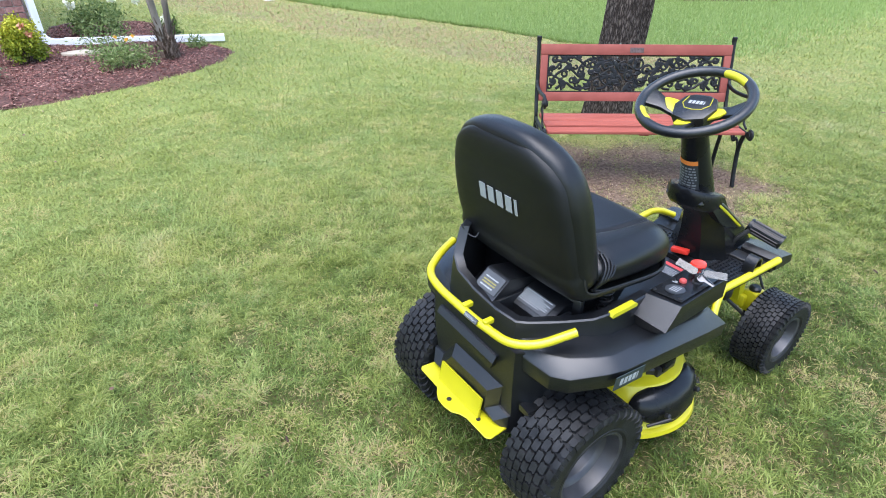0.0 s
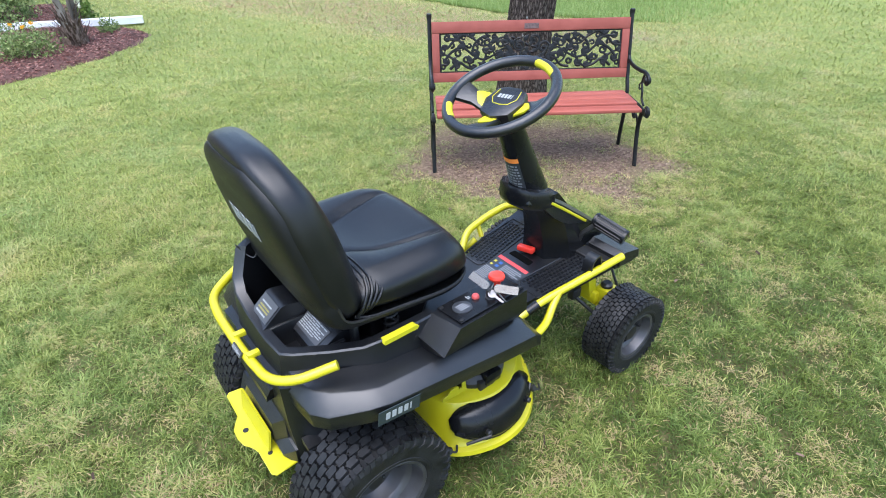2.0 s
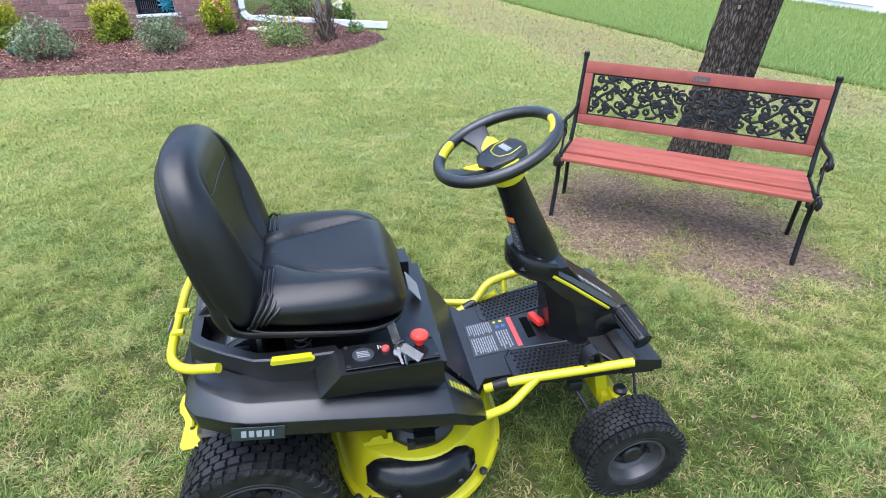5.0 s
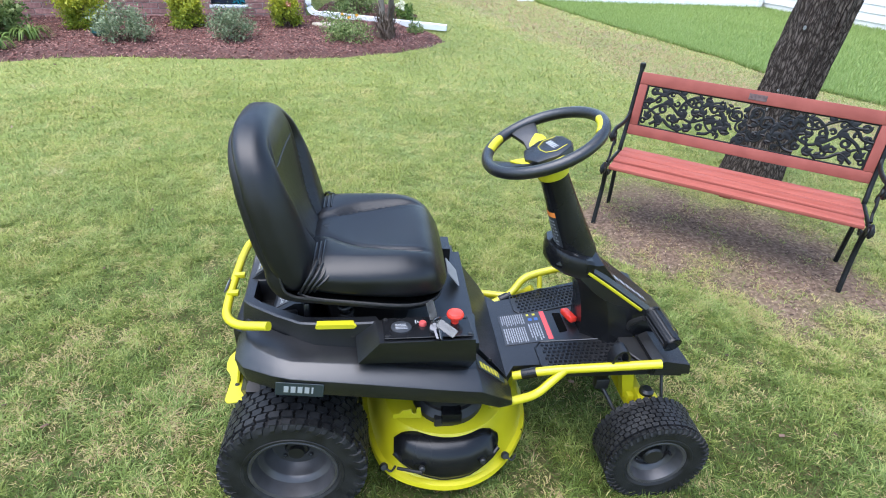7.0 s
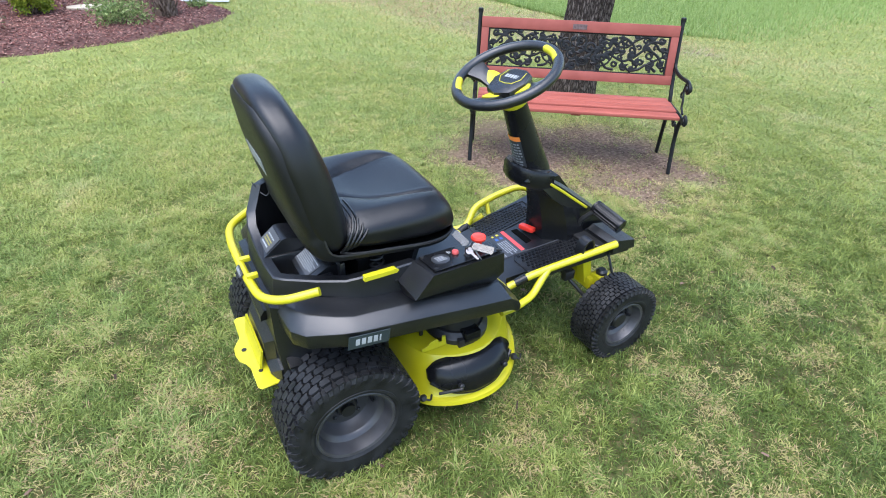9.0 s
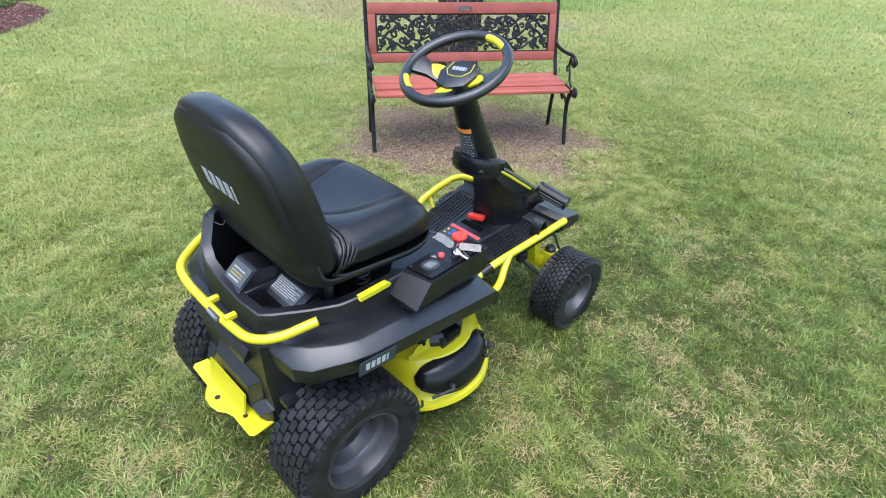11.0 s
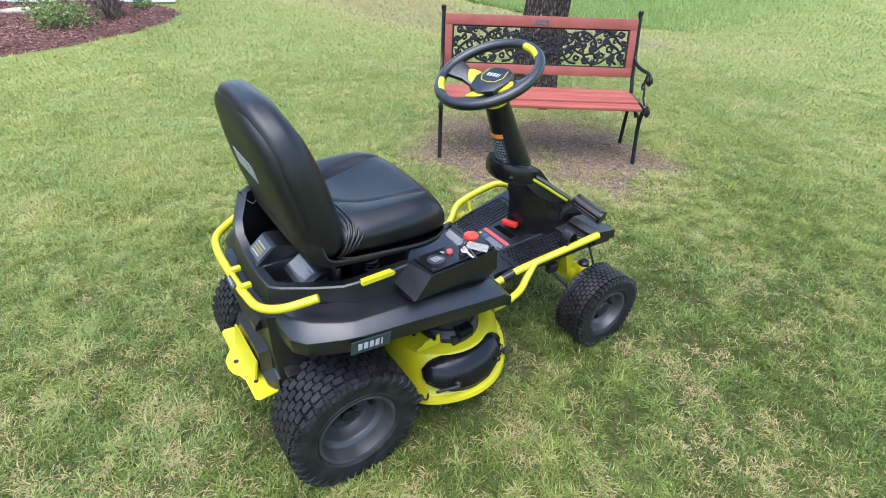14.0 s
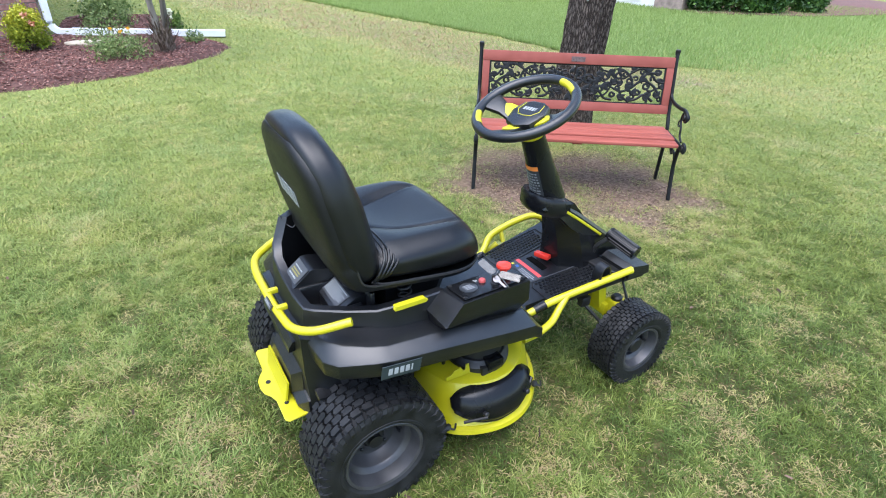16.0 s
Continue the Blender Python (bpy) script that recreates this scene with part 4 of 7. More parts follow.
def downspout():
    root = thing("downspout", "white aluminium downspout with a long ground extension", "downspout", m=pose(0.1, 8.9, 0))
    c = HC - HX * 0.04 - HIN * 0.07
    d = Vector((2.12 - c.x, 8.32 - c.y, 0)).normalized()
    rect_pipe([c + Vector((0, 0, 2.6)), c + Vector((0, 0, 0.25)), c + d * 0.010 + Vector((0, 0, 0.20)), c + d * 0.035 + Vector((0, 0, 0.155)), c + d * 0.075 + Vector((0, 0, 0.125)), c + d * 0.13 + Vector((0, 0, 0.112)), c + d * 0.3 + Vector((0, 0, 0.108))], 0.08, 0.07, WHITE_ALU, "pipe", root)
    rect_pipe([c + d * 0.24 + Vector((0, 0, 0.115)), c + d * 1.2 + Vector((0, 0, 0.085)), Vector((2.12, 8.32, 0.062))], 0.095, 0.08, WHITE_ALU, "extension", root)


downspout()


def flat_stone():
    rng = random.Random(2)
    pts = [(0.36 + 0.22 * math.cos(a) * rng.uniform(0.8, 1.1), 8.12 + 0.13 * math.sin(a) * rng.uniform(0.8, 1.1)) for a in [i * 0.7 for i in range(9)]]
    tagged(part("stepping_stone", slab(pts, 0.03, 0.105, 0.012), STONE), "pale flat stone lying in the mulch", "stone")


flat_stone()
tagged(part("garden_ornament", lathe([(0.04, 0.0), (0.075, 0.01), (0.10, 0.05), (0.09, 0.085), (0.05, 0.10), (0.03, 0.125), (0.012, 0.14)], pose(-2.25, 7.0, 0.06), 20), DKGREEN), "small dark green glazed dome ornament in mulch", "ornament")


def vinyl_fence():
    root = thing("vinyl_fence", "white vinyl privacy fence at the far lawn edge", "fence", m=pose(6.5, 12.3, 0))
    a, b = Vector((4.1, 12.15, 0)), Vector((9.8, 12.6, 0))
    e, L = (b - a).normalized(), (b - a).length
    n = int(L / 0.16)
    for i in range(n):
        m = frame_to(a + e * (i * L / n), e, (0, 0, 1))
        bm = box(0.003, L / n - 0.003, 0.03, 1.7, -0.012, 0.012, 0.003, 1)
        bm.transform(m)
        part("slat", bm, FENCE_WHITE, root)
    for z in (0.06, 1.66):
        bm = box(0, L, z - 0.06, z + 0.06, -0.03, 0.03, 0.006, 1)
        bm.transform(frame_to(a, e, (0, 0, 1)))
        part("rail", bm, FENCE_WHITE, root)
    for i in range(4):
        bm = box(-0.06, 0.06, -0.03, 1.85, -0.06, 0.06, 0.008, 1)
        bm.transform(frame_to(a + e * (L * i / 3), e, (0, 0, 1)))
        part("post", bm, FENCE_WHITE, root)


vinyl_fence()


def neighbour():
    a, b = Vector((9.9, 12.65, 0)), Vector((11.3, 7.85, 0))
    e = (b - a).normalized()
    n = Vector((-e.y, e.x, 0))
    if n.x < 0:
        n = -n
    L = (b - a).length
    root = thing("neighbour_house", "neighbouring house with white lap siding and a brick corner", "house", m=pose(*((a + b) / 2 + n * 3), 0, 0, 0))
    H = 2.7
    P = [a, b, b + n * 7, a + n * 7]
    for i, (p, q) in enumerate(zip(P, P[1:] + P[:1])):
        bm = loft([[p + Vector((0, 0, z)), q + Vector((0, 0, z)), q + (P[(i + 2) % 4] - q).normalized() * 0.15 + Vector((0, 0, z)), p + (P[(i + 2) % 4] - q).normalized() * 0.15 + Vector((0, 0, z))] for z in (-0.1, H)])
        part("wall", bm, SIDING, root, smooth=0)
    for k in range(17):
        z = 0.12 + k * 0.15
        bm = loft([[(s, z, 0.004), (s, z, 0.02), (s, z + 0.148, 0.006), (s, z + 0.148, 0.0)] for s in (0.0, L - 0.9)])
        bm.transform(frame_to(a, e, (0, 0, 1)) if frame_to(a, e, (0, 0, 1)).to_3x3() @ Vector((0, 0, 1)) @ n < 0 else frame_to(a, e, (0, 0, 1)) @ Matrix.Diagonal((1, 1, -1, 1)))
        part("siding_board", bm, SIDING, root, smooth=0)
    bm = loft([[p + Vector((0, 0, z)) for p in (b - e * 0.55 - n * 0.06, b + e * 0.06 - n * 0.06, b + e * 0.06 + n * 0.6, b - e * 0.55 + n * 0.6)] for z in (-0.1, H)])
    part("brick_corner", bm, mat("weathered_brick", (0.26, 0.20, 0.17), 0.9, vary=0.3, scale=9, bump=0.5, bump_scale=60), root, smooth=0)
    bm = bmesh.new()
    q = [p + Vector((0, 0, H)) + ((p - (P[0] + P[2]) / 2).normalized() * 0.5) for p in P]
    t = [(q[0] + q[3]) / 2 + Vector((0, 0, 1.8)), (q[1] + q[2]) / 2 + Vector((0, 0, 1.8))]
    v = [bm.verts.new(w) for w in (*q, *t)]
    for f in ((0, 1, 5, 4), (2, 3, 4, 5), (1, 2, 5), (3, 0, 4), (3, 2, 1, 0)):
        bm.faces.new([v[i] for i in f])
    part("roof", bm, ROOF, root, smooth=0)


neighbour()
for i, (x, y, r, h) in enumerate([(11.75, 7.65, 0.55, 0.9), (12.35, 7.2, 0.6, 0.95), (12.95, 6.9, 0.5, 0.8), (13.9, 6.6, 0.45, 0.6)]):
    bush("hedge_shrub", "dense dark green clipped shrub beside the neighbour's house", x, y, r, h, LEAF_DARK, 3200, 0.09, 200 + i, tips=90, z=0.0)
slab_pts = [(11.3, 7.35), (12.2, 6.75), (13.2, 6.2), (15.5, 5.6), (18, 5.4), (18, 8.5), (12, 8.6), (11.4, 7.9)]
tagged(part("far_mulch_bed", slab(slab_pts, -0.02, 0.04, 0.01), mat("far_mulch", (0.11, 0.05, 0.04), 0.95, vary=0.5, scale=25, bump=0.9, bump_scale=40)), "reddish mulch bed under the far shrubs", "flower bed", kind="structure")


# ---- garden bench ----
def scroll(cx, cz, r, a0, turns, shrink=0.75, n=14):
    """A spiral in the x, z plane."""
    return [Vector((cx + r * (1 - shrink * i / n) * math.cos(a0 + turns * 2 * math.pi * i / n), 0, cz + r * (1 - shrink * i / n) * math.sin(a0 + turns * 2 * math.pi * i / n))) for i in range(n + 1)]


def panel_leaf(bm, x, z, ang, length, width=0.5):
    c, s = math.cos(ang), math.sin(ang)
    pts = [(0, 0), (0.3, 0.5), (0.62, 0.42), (1, 0), (0.62, -0.42), (0.3, -0.5)]
    front = [(x + length * (u * c - v * width * s), -0.004, z + length * (u * s + v * width * c)) for u, v in pts]
    back = [(p[0], 0.006, p[2]) for p in front]
    ridge = loft([back, front], bm=bmesh.new())
    top = ridge.verts.new((x + length * 0.5 * c, -0.010, z + length * 0.5 * s))
    ridge.verts.ensure_lookup_table()
    f = [g for g in ridge.faces if all(v.co.y < 0 for v in g.verts)]
    if f:
        vs = list(f[0].verts)
        bmesh.ops.delete(ridge, geom=[f[0]], context="FACES_ONLY")
        for a, b in zip(vs, vs[1:] + vs[:1]):
            ridge.faces.new((a, b, top))
    merge(bm, ridge)


def ornate_panel():
    """Cast vines, leaves and scrolls with a bunch of roses in the middle; x from -0.575 to 0.575, z 0 to 0.235."""
    bm = bmesh.new()
    vines = [
        [(0.02, 0.06), (0.07, 0.12), (0.14, 0.15), (0.20, 0.11), (0.27, 0.075), (0.34, 0.10), (0.41, 0.14), (0.47, 0.11)],
        [(0.06, 0.02), (0.12, 0.06), (0.17, 0.03), (0.23, 0.02), (0.28, 0.07), (0.30, 0.13), (0.36, 0.19), (0.43, 0.21)],
        [(0.04, 0.20), (0.10, 0.20), (0.15, 0.225), (0.21, 0.20), (0.26, 0.16), (0.32, 0.15), (0.37, 0.06), (0.44, 0.03)],
        [(0.0, 0.14), (0.05, 0.15), (0.09, 0.19), (0.13, 0.185), (0.16, 0.15)],
        [(0.20, 0.11), (0.22, 0.17), (0.27, 0.21), (0.32, 0.215)],
        [(0.33, 0.02), (0.38, 0.03), (0.42, 0.07), (0.46, 0.05)],
        [(0.10, 0.01), (0.09, 0.07), (0.05, 0.10), (0.015, 0.11)],
    ]
    rings = [(0.048, 0.205, 0.020), (0.115, 0.115, 0.022), (0.225, 0.145, 0.020), (0.30, 0.175, 0.022), (0.165, 0.075, 0.018), (0.385, 0.165, 0.022), (0.33, 0.055, 0.018), (0.41, 0.09, 0.02)]
    leaves = [(0.13, 0.20, 0.5, 0.062), (0.16, 0.17, -0.4, 0.065), (0.19, 0.205, 2.4, 0.05), (0.05, 0.045, 0.9, 0.06), (0.075, 0.075, 3.4, 0.055), (0.20, 0.05, 1.2, 0.06), (0.25, 0.10, 0.2, 0.07),
              (0.27, 0.12, 2.6, 0.05), (0.29, 0.03, 0.5, 0.06), (0.34, 0.12, 0.9, 0.06), (0.37, 0.20, -0.5, 0.065), (0.40, 0.12, -0.8, 0.065), (0.44, 0.17, 0.4, 0.06), (0.44, 0.05, 2.3, 0.06),
              (0.235, 0.03, -0.2, 0.05), (0.03, 0.17, -1.6, 0.05), (0.125, 0.035, 0.4, 0.05), (0.46, 0.08, 0.6, 0.06), (0.31, 0.205, 0.1, 0.055), (0.02, 0.10, 1.2, 0.045)]
    curls = [(0.02, 0.035, 0.016, 2.0), (0.075, 0.165, 0.017, 4.2), (0.15, 0.205, 0.015, 0.4), (0.185, 0.16, 0.016, 3.0), (0.20, 0.045, 0.017, 1.2), (0.255, 0.185, 0.016, 5.0), (0.265, 0.03, 0.015, 2.4), (0.345, 0.205, 0.016, 0.9), (0.36, 0.115, 0.017, 3.6), (0.42, 0.20, 0.015, 1.7), (0.425, 0.03, 0.015, 4.8), (0.30, 0.10, 0.015, 0.2)]
    for side in (-1, 1):
        for v in vines:
            tube(smooth_path([(side * (-0.575 + x), 0, z) for x, z in v], 6), lambda t: 0.0092 * (1 - 0.35 * t), 7, bm)
        for x, z, r in rings:
            tube(scroll(side * (-0.575 + x), z, r, 0.6, side * 1.15, 0.45), 0.0078, 7, bm)
        for x, z, r, a in curls:
            tube(scroll(side * (-0.575 + x), z, r, a, side * 0.9, 0.5, 10), lambda t: 0.0086 * (1 - 0.4 * t), 6, bm)
        for x, z, a, l in leaves:
            ang = a if side < 0 else math.pi - a
            for turn, k in ((0, 1.0), (0.75, 0.72), (-0.75, 0.72)):
                panel_leaf(bm, side * (-0.575 + x), z, ang + turn, l * 1.0 * k, 0.50)
    rng = random.Random(8)
    for x, z, r in [(-0.075, 0.155, 0.042), (0.02, 0.185, 0.04), (0.08, 0.14, 0.04), (0.045, 0.075, 0.046), (-0.03, 0.10, 0.04), (-0.105, 0.07, 0.036), (0.13, 0.08, 0.03), (-0.02, 0.035, 0.034)]:
        for k in range(3):
            tube(scroll(x, z, r * (1 - 0.28 * k), rng.uniform(0, 6), 0.7, 0.35), 0.0062, 7, bm)
        bmesh.ops.create_icosphere(bm, subdivisions=2, radius=1, matrix=Matrix.Translation((x, -0.004, z)) @ Matrix.Diagonal((r * 0.24, 0.010, r * 0.24, 1)))
    for _ in range(34):
        panel_leaf(bm, rng.uniform(-0.15, 0.14), rng.uniform(0.02, 0.2), rng.uniform(0, 6.28), rng.uniform(0.035, 0.06), 0.5)
    # thin cast border
    for a, b in (((-0.575, 0, 0.002), (0.575, 0, 0.002)), ((-0.575, 0, 0.233), (0.575, 0, 0.233)), ((-0.573, 0, 0), (-0.573, 0, 0.235)), ((0.573, 0, 0), (0.573, 0, 0.235))):
        tube([a, b], 0.006, 6, bm)
    return bm


def garden_bench(m):
    root = thing("garden_bench", "red wooden garden bench with black cast-iron scrolled ends", "bench")
    # seat planks
    for i, (y, z) in enumerate([(-0.02, 0.381), (0.072, 0.391), (0.164, 0.390), (0.256, 0.383)]):
        bm = box(-0.615, 0.615, y, y + 0.087, z - 0.022, z, 0.006, 2)
        part("seat_slat", bm, BENCH_WOOD, root)
    part("centre_brace", box(-0.030, 0.030, 0.01, 0.34, 0.342, 0.361, 0.003), BENCH_WOOD, root)
    # back frame leans back: z runs along the lean
    lean = pose(0, 0.368, 0.446, -13, 0, 0)
    for name, c in (("top_rail", (-0.625, 0.625, 0.305, 0.372)), ("bottom_rail", (-0.625, 0.625, 0.012, 0.07)), ("stile", (-0.625, -0.578, 0.07, 0.305)), ("stile", (0.578, 0.625, 0.07, 0.305))):
        bm = box(c[0], c[1], -0.012, 0.012, c[2], c[3], 0.004)
        bm.transform(lean)
        part(name, bm, BENCH_FRAME, root)
    bm = ornate_panel()
    bm.transform(lean @ pose(0, 0.0, 0.07))
    part("ornate_panel", bm, IRON, root, "black cast-iron vine and rose panel")
    bm = box(-0.045, 0.045, -0.0145, -0.0115, 0.32, 0.352, 0.001, 1)
    bm.transform(lean)
    part("badge", bm, mat("worn_grey_badge", (0.085, 0.055, 0.052), 0.85, vary=0.4, scale=60), root, "dark worn badge")
    for s in (-1, 1):
        x = s * 0.638
        # leg frame: rear post, front leg, seat bearer, arm, curls
        bm = bmesh.new()
        bar = lambda pts, r=0.0115, n=6, flat=0.8: tube(smooth_path([(x, a, b) for a, b in pts], n), r, 8, bm, flat, (1, 0, 0))
        bar([(0.34, 0.0), (0.335, 0.12), (0.325, 0.26), (0.335, 0.38), (0.375, 0.47), (0.42, 0.64), (0.462, 0.80), (0.470, 0.835)], 0.0155)
        bar([(0.0, 0.0), (0.035, 0.13), (0.055, 0.25), (0.03, 0.34), (-0.015, 0.368)], 0.016)
        bar([(-0.03, 0.352), (0.06, 0.362), (0.18, 0.360), (0.33, 0.356)], 0.012)
        part("end_frame", bm, IRON, root)
        bm = bmesh.new()
        bar = lambda pts, r=0.010, n=6, flat=0.85: tube(smooth_path([(x, a, b) for a, b in pts], n), r, 8, bm, flat, (1, 0, 0))
        bar([(0.40, 0.582), (0.37, 0.560), (0.29, 0.550), (0.18, 0.556), (0.09, 0.566), (0.035, 0.556), (0.022, 0.530), (0.045, 0.512), (0.066, 0.530)], 0.0125)
        bar([(0.10, 0.548), (0.115, 0.50), (0.085, 0.45), (0.075, 0.41), (0.03, 0.385)], 0.008)
        bar([(0.115, 0.50), (0.145, 0.48), (0.14, 0.455), (0.12, 0.46)], 0.006)
        bar([(-0.02, 0.39), (-0.05, 0.385), (-0.055, 0.35), (-0.03, 0.345), (-0.025, 0.365)], 0.011)
        part("armrest", bm, IRON, root)
        bm = bmesh.new()
        bar = lambda pts, r=0.009, n=6, flat=0.85: tube(smooth_path([(x, a, b) for a, b in pts], n), r, 8, bm, flat, (1, 0, 0))
        bar([(0.05, 0.22), (0.10, 0.29), (0.15, 0.27), (0.20, 0.31), (0.28, 0.33), (0.325, 0.26)])
        bar([(0.12, 0.33), (0.15, 0.31), (0.135, 0.285), (0.115, 0.30)], 0.007)
        part("scroll_brace", bm, IRON, root)
        part("finial", lathe([(0.014, -0.02), (0.0165, -0.004), (0.0165, 0.010), (0.012, 0.015)], pose(x, 0.470, 0.84), 12), IRON, root)
        part("curl_boss", lathe([(0.018, -0.018), (0.024, 0.0), (0.018, 0.018)], pose(x, 0.044, 0.533, 0, 90, 0), 14), IRON, root)
        part("curl_boss", lathe([(0.02, -0.014), (0.024, 0.0), (0.02, 0.014)], pose(x, -0.035, 0.362, 0, 90, 0), 14), IRON, root)
    root.matrix_basis = m


garden_bench(pose(2.915, 1.965, 0, 0, 0, -35.3))


# ---- riding mower: world coordinates, heading +x, its middle on y = 0.9 ----
CY = 0.90
mower = thing("riding_mower", "black and lime-yellow electric riding mower on the lawn", "riding mower", m=pose(1.3, CY, 0))


def mp(name, bm, material, parent=None, label="", smooth=35):
    return part(name, bm, material, parent or mower, label, smooth)


def wheel(name, x, side, r, w, rim_r, lugs, outer, dish=-0.16):
    """side -1: right, +1: left; outer: distance of the outer face from the middle."""
    m = Matrix.Translation((x, CY + side * (outer - w / 2), r - 0.004)) @ (pose(0, 0, 0, 90) if side < 0 else pose(0, 0, 0, -90))
    hw = w / 2
    hub = mp(name, lathe([(0.018, 0.0), (0.036, 0.0), (0.036, 0.018), (0.030, 0.028), (0.014, 0.031), (0.012, 0.036)], m @ pose(0, 0, hw * (dish - 0.19)), 20), BLACK_STEEL, label="black hub")
    body = [(rim_r, -hw * 0.82), (rim_r + 0.012, -hw * 0.96), (rim_r + (r - rim_r) * 0.55, -hw), (r * 0.90, -hw * 1.01), (r * 0.955, -hw * 0.95), (r - 0.013, -hw * 0.78), (r - 0.0125, -hw * 0.3), (r - 0.012, 0)]
    prof = body + [(a, -b) for a, b in body[-2::-1]]
    bm = lathe(prof, Matrix.Identity(4), 64, close=True)
    # lip and sidewall rings
    lathe([(rim_r + 0.006, hw * 0.90), (rim_r + 0.014, hw * 0.985), (rim_r + 0.022, hw * 0.99), (rim_r + 0.024, hw * 0.96)], Matrix.Identity(4), 64, bm, True)
    bm.transform(m)
    part("tyre", bm, RUBBER, hub, "black turf tyre with block tread", 30)
    bm = bmesh.new()
    # tread: interlocking blocks with curved ends, shoulder lugs that run on over the sidewall
    n_rows = 5 if r > 0.18 else 6
    step = 1.40 / n_rows
    rows = [(-0.70 + step * (k + 0.5), step * 0.46, 0) for k in range(n_rows)] + [(-0.86, 0.125, 1), (0.86, 0.125, 1)]

    def ground_r(t):
        return np.interp(abs(t), [0, 0.3, 0.78, 0.95, 1.0], [r - 0.012, r - 0.0125, r - 0.013, r * 0.955, r * 0.94])

    hgt = 0.012 if r > 0.18 else 0.0095
    shape = [(-1, -0.75), (-0.82, -1), (0.80, -1), (0.98, -0.75), (0.98, -0.35), (1.14, -0.18), (1.14, 0.30), (0.98, 0.46), (0.98, 0.75), (0.80, 1), (-0.82, 1), (-1, 0.75), (-1, 0.46), (-0.84, 0.30), (-0.84, -0.18), (-1, -0.35)]
    for j, (tc, th, shoulder) in enumerate(rows):
        flip = -1 if j % 2 else 1
        for i in range(lugs):
            a0 = 2 * math.pi * (i + (0.5 if j % 2 else 0)) / lugs
            da = math.pi / lugs * (0.87 if not shoulder else 0.66)
            ring0, ring1 = [], []
            for u, v in shape:
                u *= flip
                ring0.append((ground_r(tc + v * th) - 0.003, a0 + da * u, (tc + v * th) * hw))
                ring1.append((ground_r(tc + v * th) + hgt * (0.75 if shoulder else 1), a0 + da * u * 0.92, (tc + v * th * 0.92) * hw))
            loft([[(q * math.cos(a), q * math.sin(a), z) for q, a, z in rg] for rg in (ring0, ring1)], bm=bm)
            if shoulder:
                sg = 1 if tc > 0 else -1
                rib = [[(rr * math.cos(a0 + da * u + bend), rr * math.sin(a0 + da * u + bend), sg * zz) for u, zz in ((-0.8, hw * 0.90), (-0.55, hw + out), (0.55, hw + out), (0.8, hw * 0.90))]
                       for rr, out, bend in ((r * 0.965, -0.001, 0.0), (r * 0.91, 0.0045, 0.02), (r * 0.835, 0.001, 0.05))]
                loft(rib, bm=bm)
    bm.transform(m)
    tagged(part("tread", bm, RUBBER, hub, "", 30), kind="stuff")
    lip = [(rim_r + 0.004, hw * 0.80), (rim_r + 0.009, hw * 0.87), (rim_r + 0.004, hw * 0.92), (rim_r - 0.004, hw * 0.88), (rim_r - 0.008, hw * 0.70), (rim_r - 0.014, hw * 0.42), (rim_r - 0.028, hw * 0.30), (rim_r - 0.030, hw * 0.24), (rim_r - 0.034, hw * (dish + 0.21)),
           (rim_r * 0.62, hw * dish), (rim_r * 0.5, hw * (dish - 0.02)), (0.036, hw * (dish + 0.06)), (0.030, hw * (dish - 0.24)), (0.030, hw * (dish - 0.34))]
    bm = lathe(lip, m, 48, caps=False)
    part("rim", bm, RIM, hub, "dark grey painted rim")
    if r < 0.18:
        part("hub_cap", lathe([(0.034, hw * 0.10), (0.033, hw * 0.50), (0.028, hw * 0.58), (0.010, hw * 0.60)], m, 24), BLACK_STEEL, hub, "black plastic hub cap")
    part("valve", lathe([(0.005, 0.0), (0.005, 0.022), (0.0035, 0.026)], m @ pose(rim_r * 0.66, 0, hw * dish), 10), RUBBER, hub)
    for k in range(4):
        a = math.pi / 4 + k * math.pi / 2
        part("lug_nut", lathe([(0.007, -0.002), (0.007, 0.006), (0.004, 0.008)], m @ pose(0.052 * math.cos(a), 0.052 * math.sin(a), hw * dish), 6), BLACK_STEEL, hub)
    return hub


for s in (-1, 1):
    wheel("rear_wheel", 0.885, s, 0.206, 0.170, 0.118, 36, 0.380 if s > 0 else 0.372)
    wheel("front_wheel", 1.958, s, 0.160, 0.128, 0.086, 44, 0.370, 0.12)

# rear body with its stepped panel
C = CY
plan = [(0.734, -0.172), (0.734, 0.195), (0.775, 0.215), (1.05, 0.22), (1.05, -0.22), (0.785, -0.205)]
bm = loft([[(x + 0.01 * (z < 0.4), C + y * (1 if z > 0.4 else 0.97), z) for x, y in plan] for z in (0.262, 0.30, 0.44, 0.562)])
mp("rear_cover", rounded(bm, 0.012, 2, 40), PLASTIC)
step = [(0.196, 0.262), (0.196, 0.322), (0.150, 0.326), (0.086, 0.416), (-0.134, 0.414), (-0.122, 0.330), (-0.166, 0.322), (-0.166, 0.262)]


def inset(pts, d):
    """A closed outline moved inwards by d, corner by corner."""
    q = [Vector(p) for p in pts]
    out = []
    for a, b, c in zip(q[-1:] + q[:-1], q, q[1:] + q[:1]):
        n1 = Vector((-(b - a).y, (b - a).x)).normalized()
        n2 = Vector((-(c - b).y, (c - b).x)).normalized()
        m = (n1 + n2).normalized()
        out.append(b + m * d / max(0.5, m.dot(n1)))
    return out


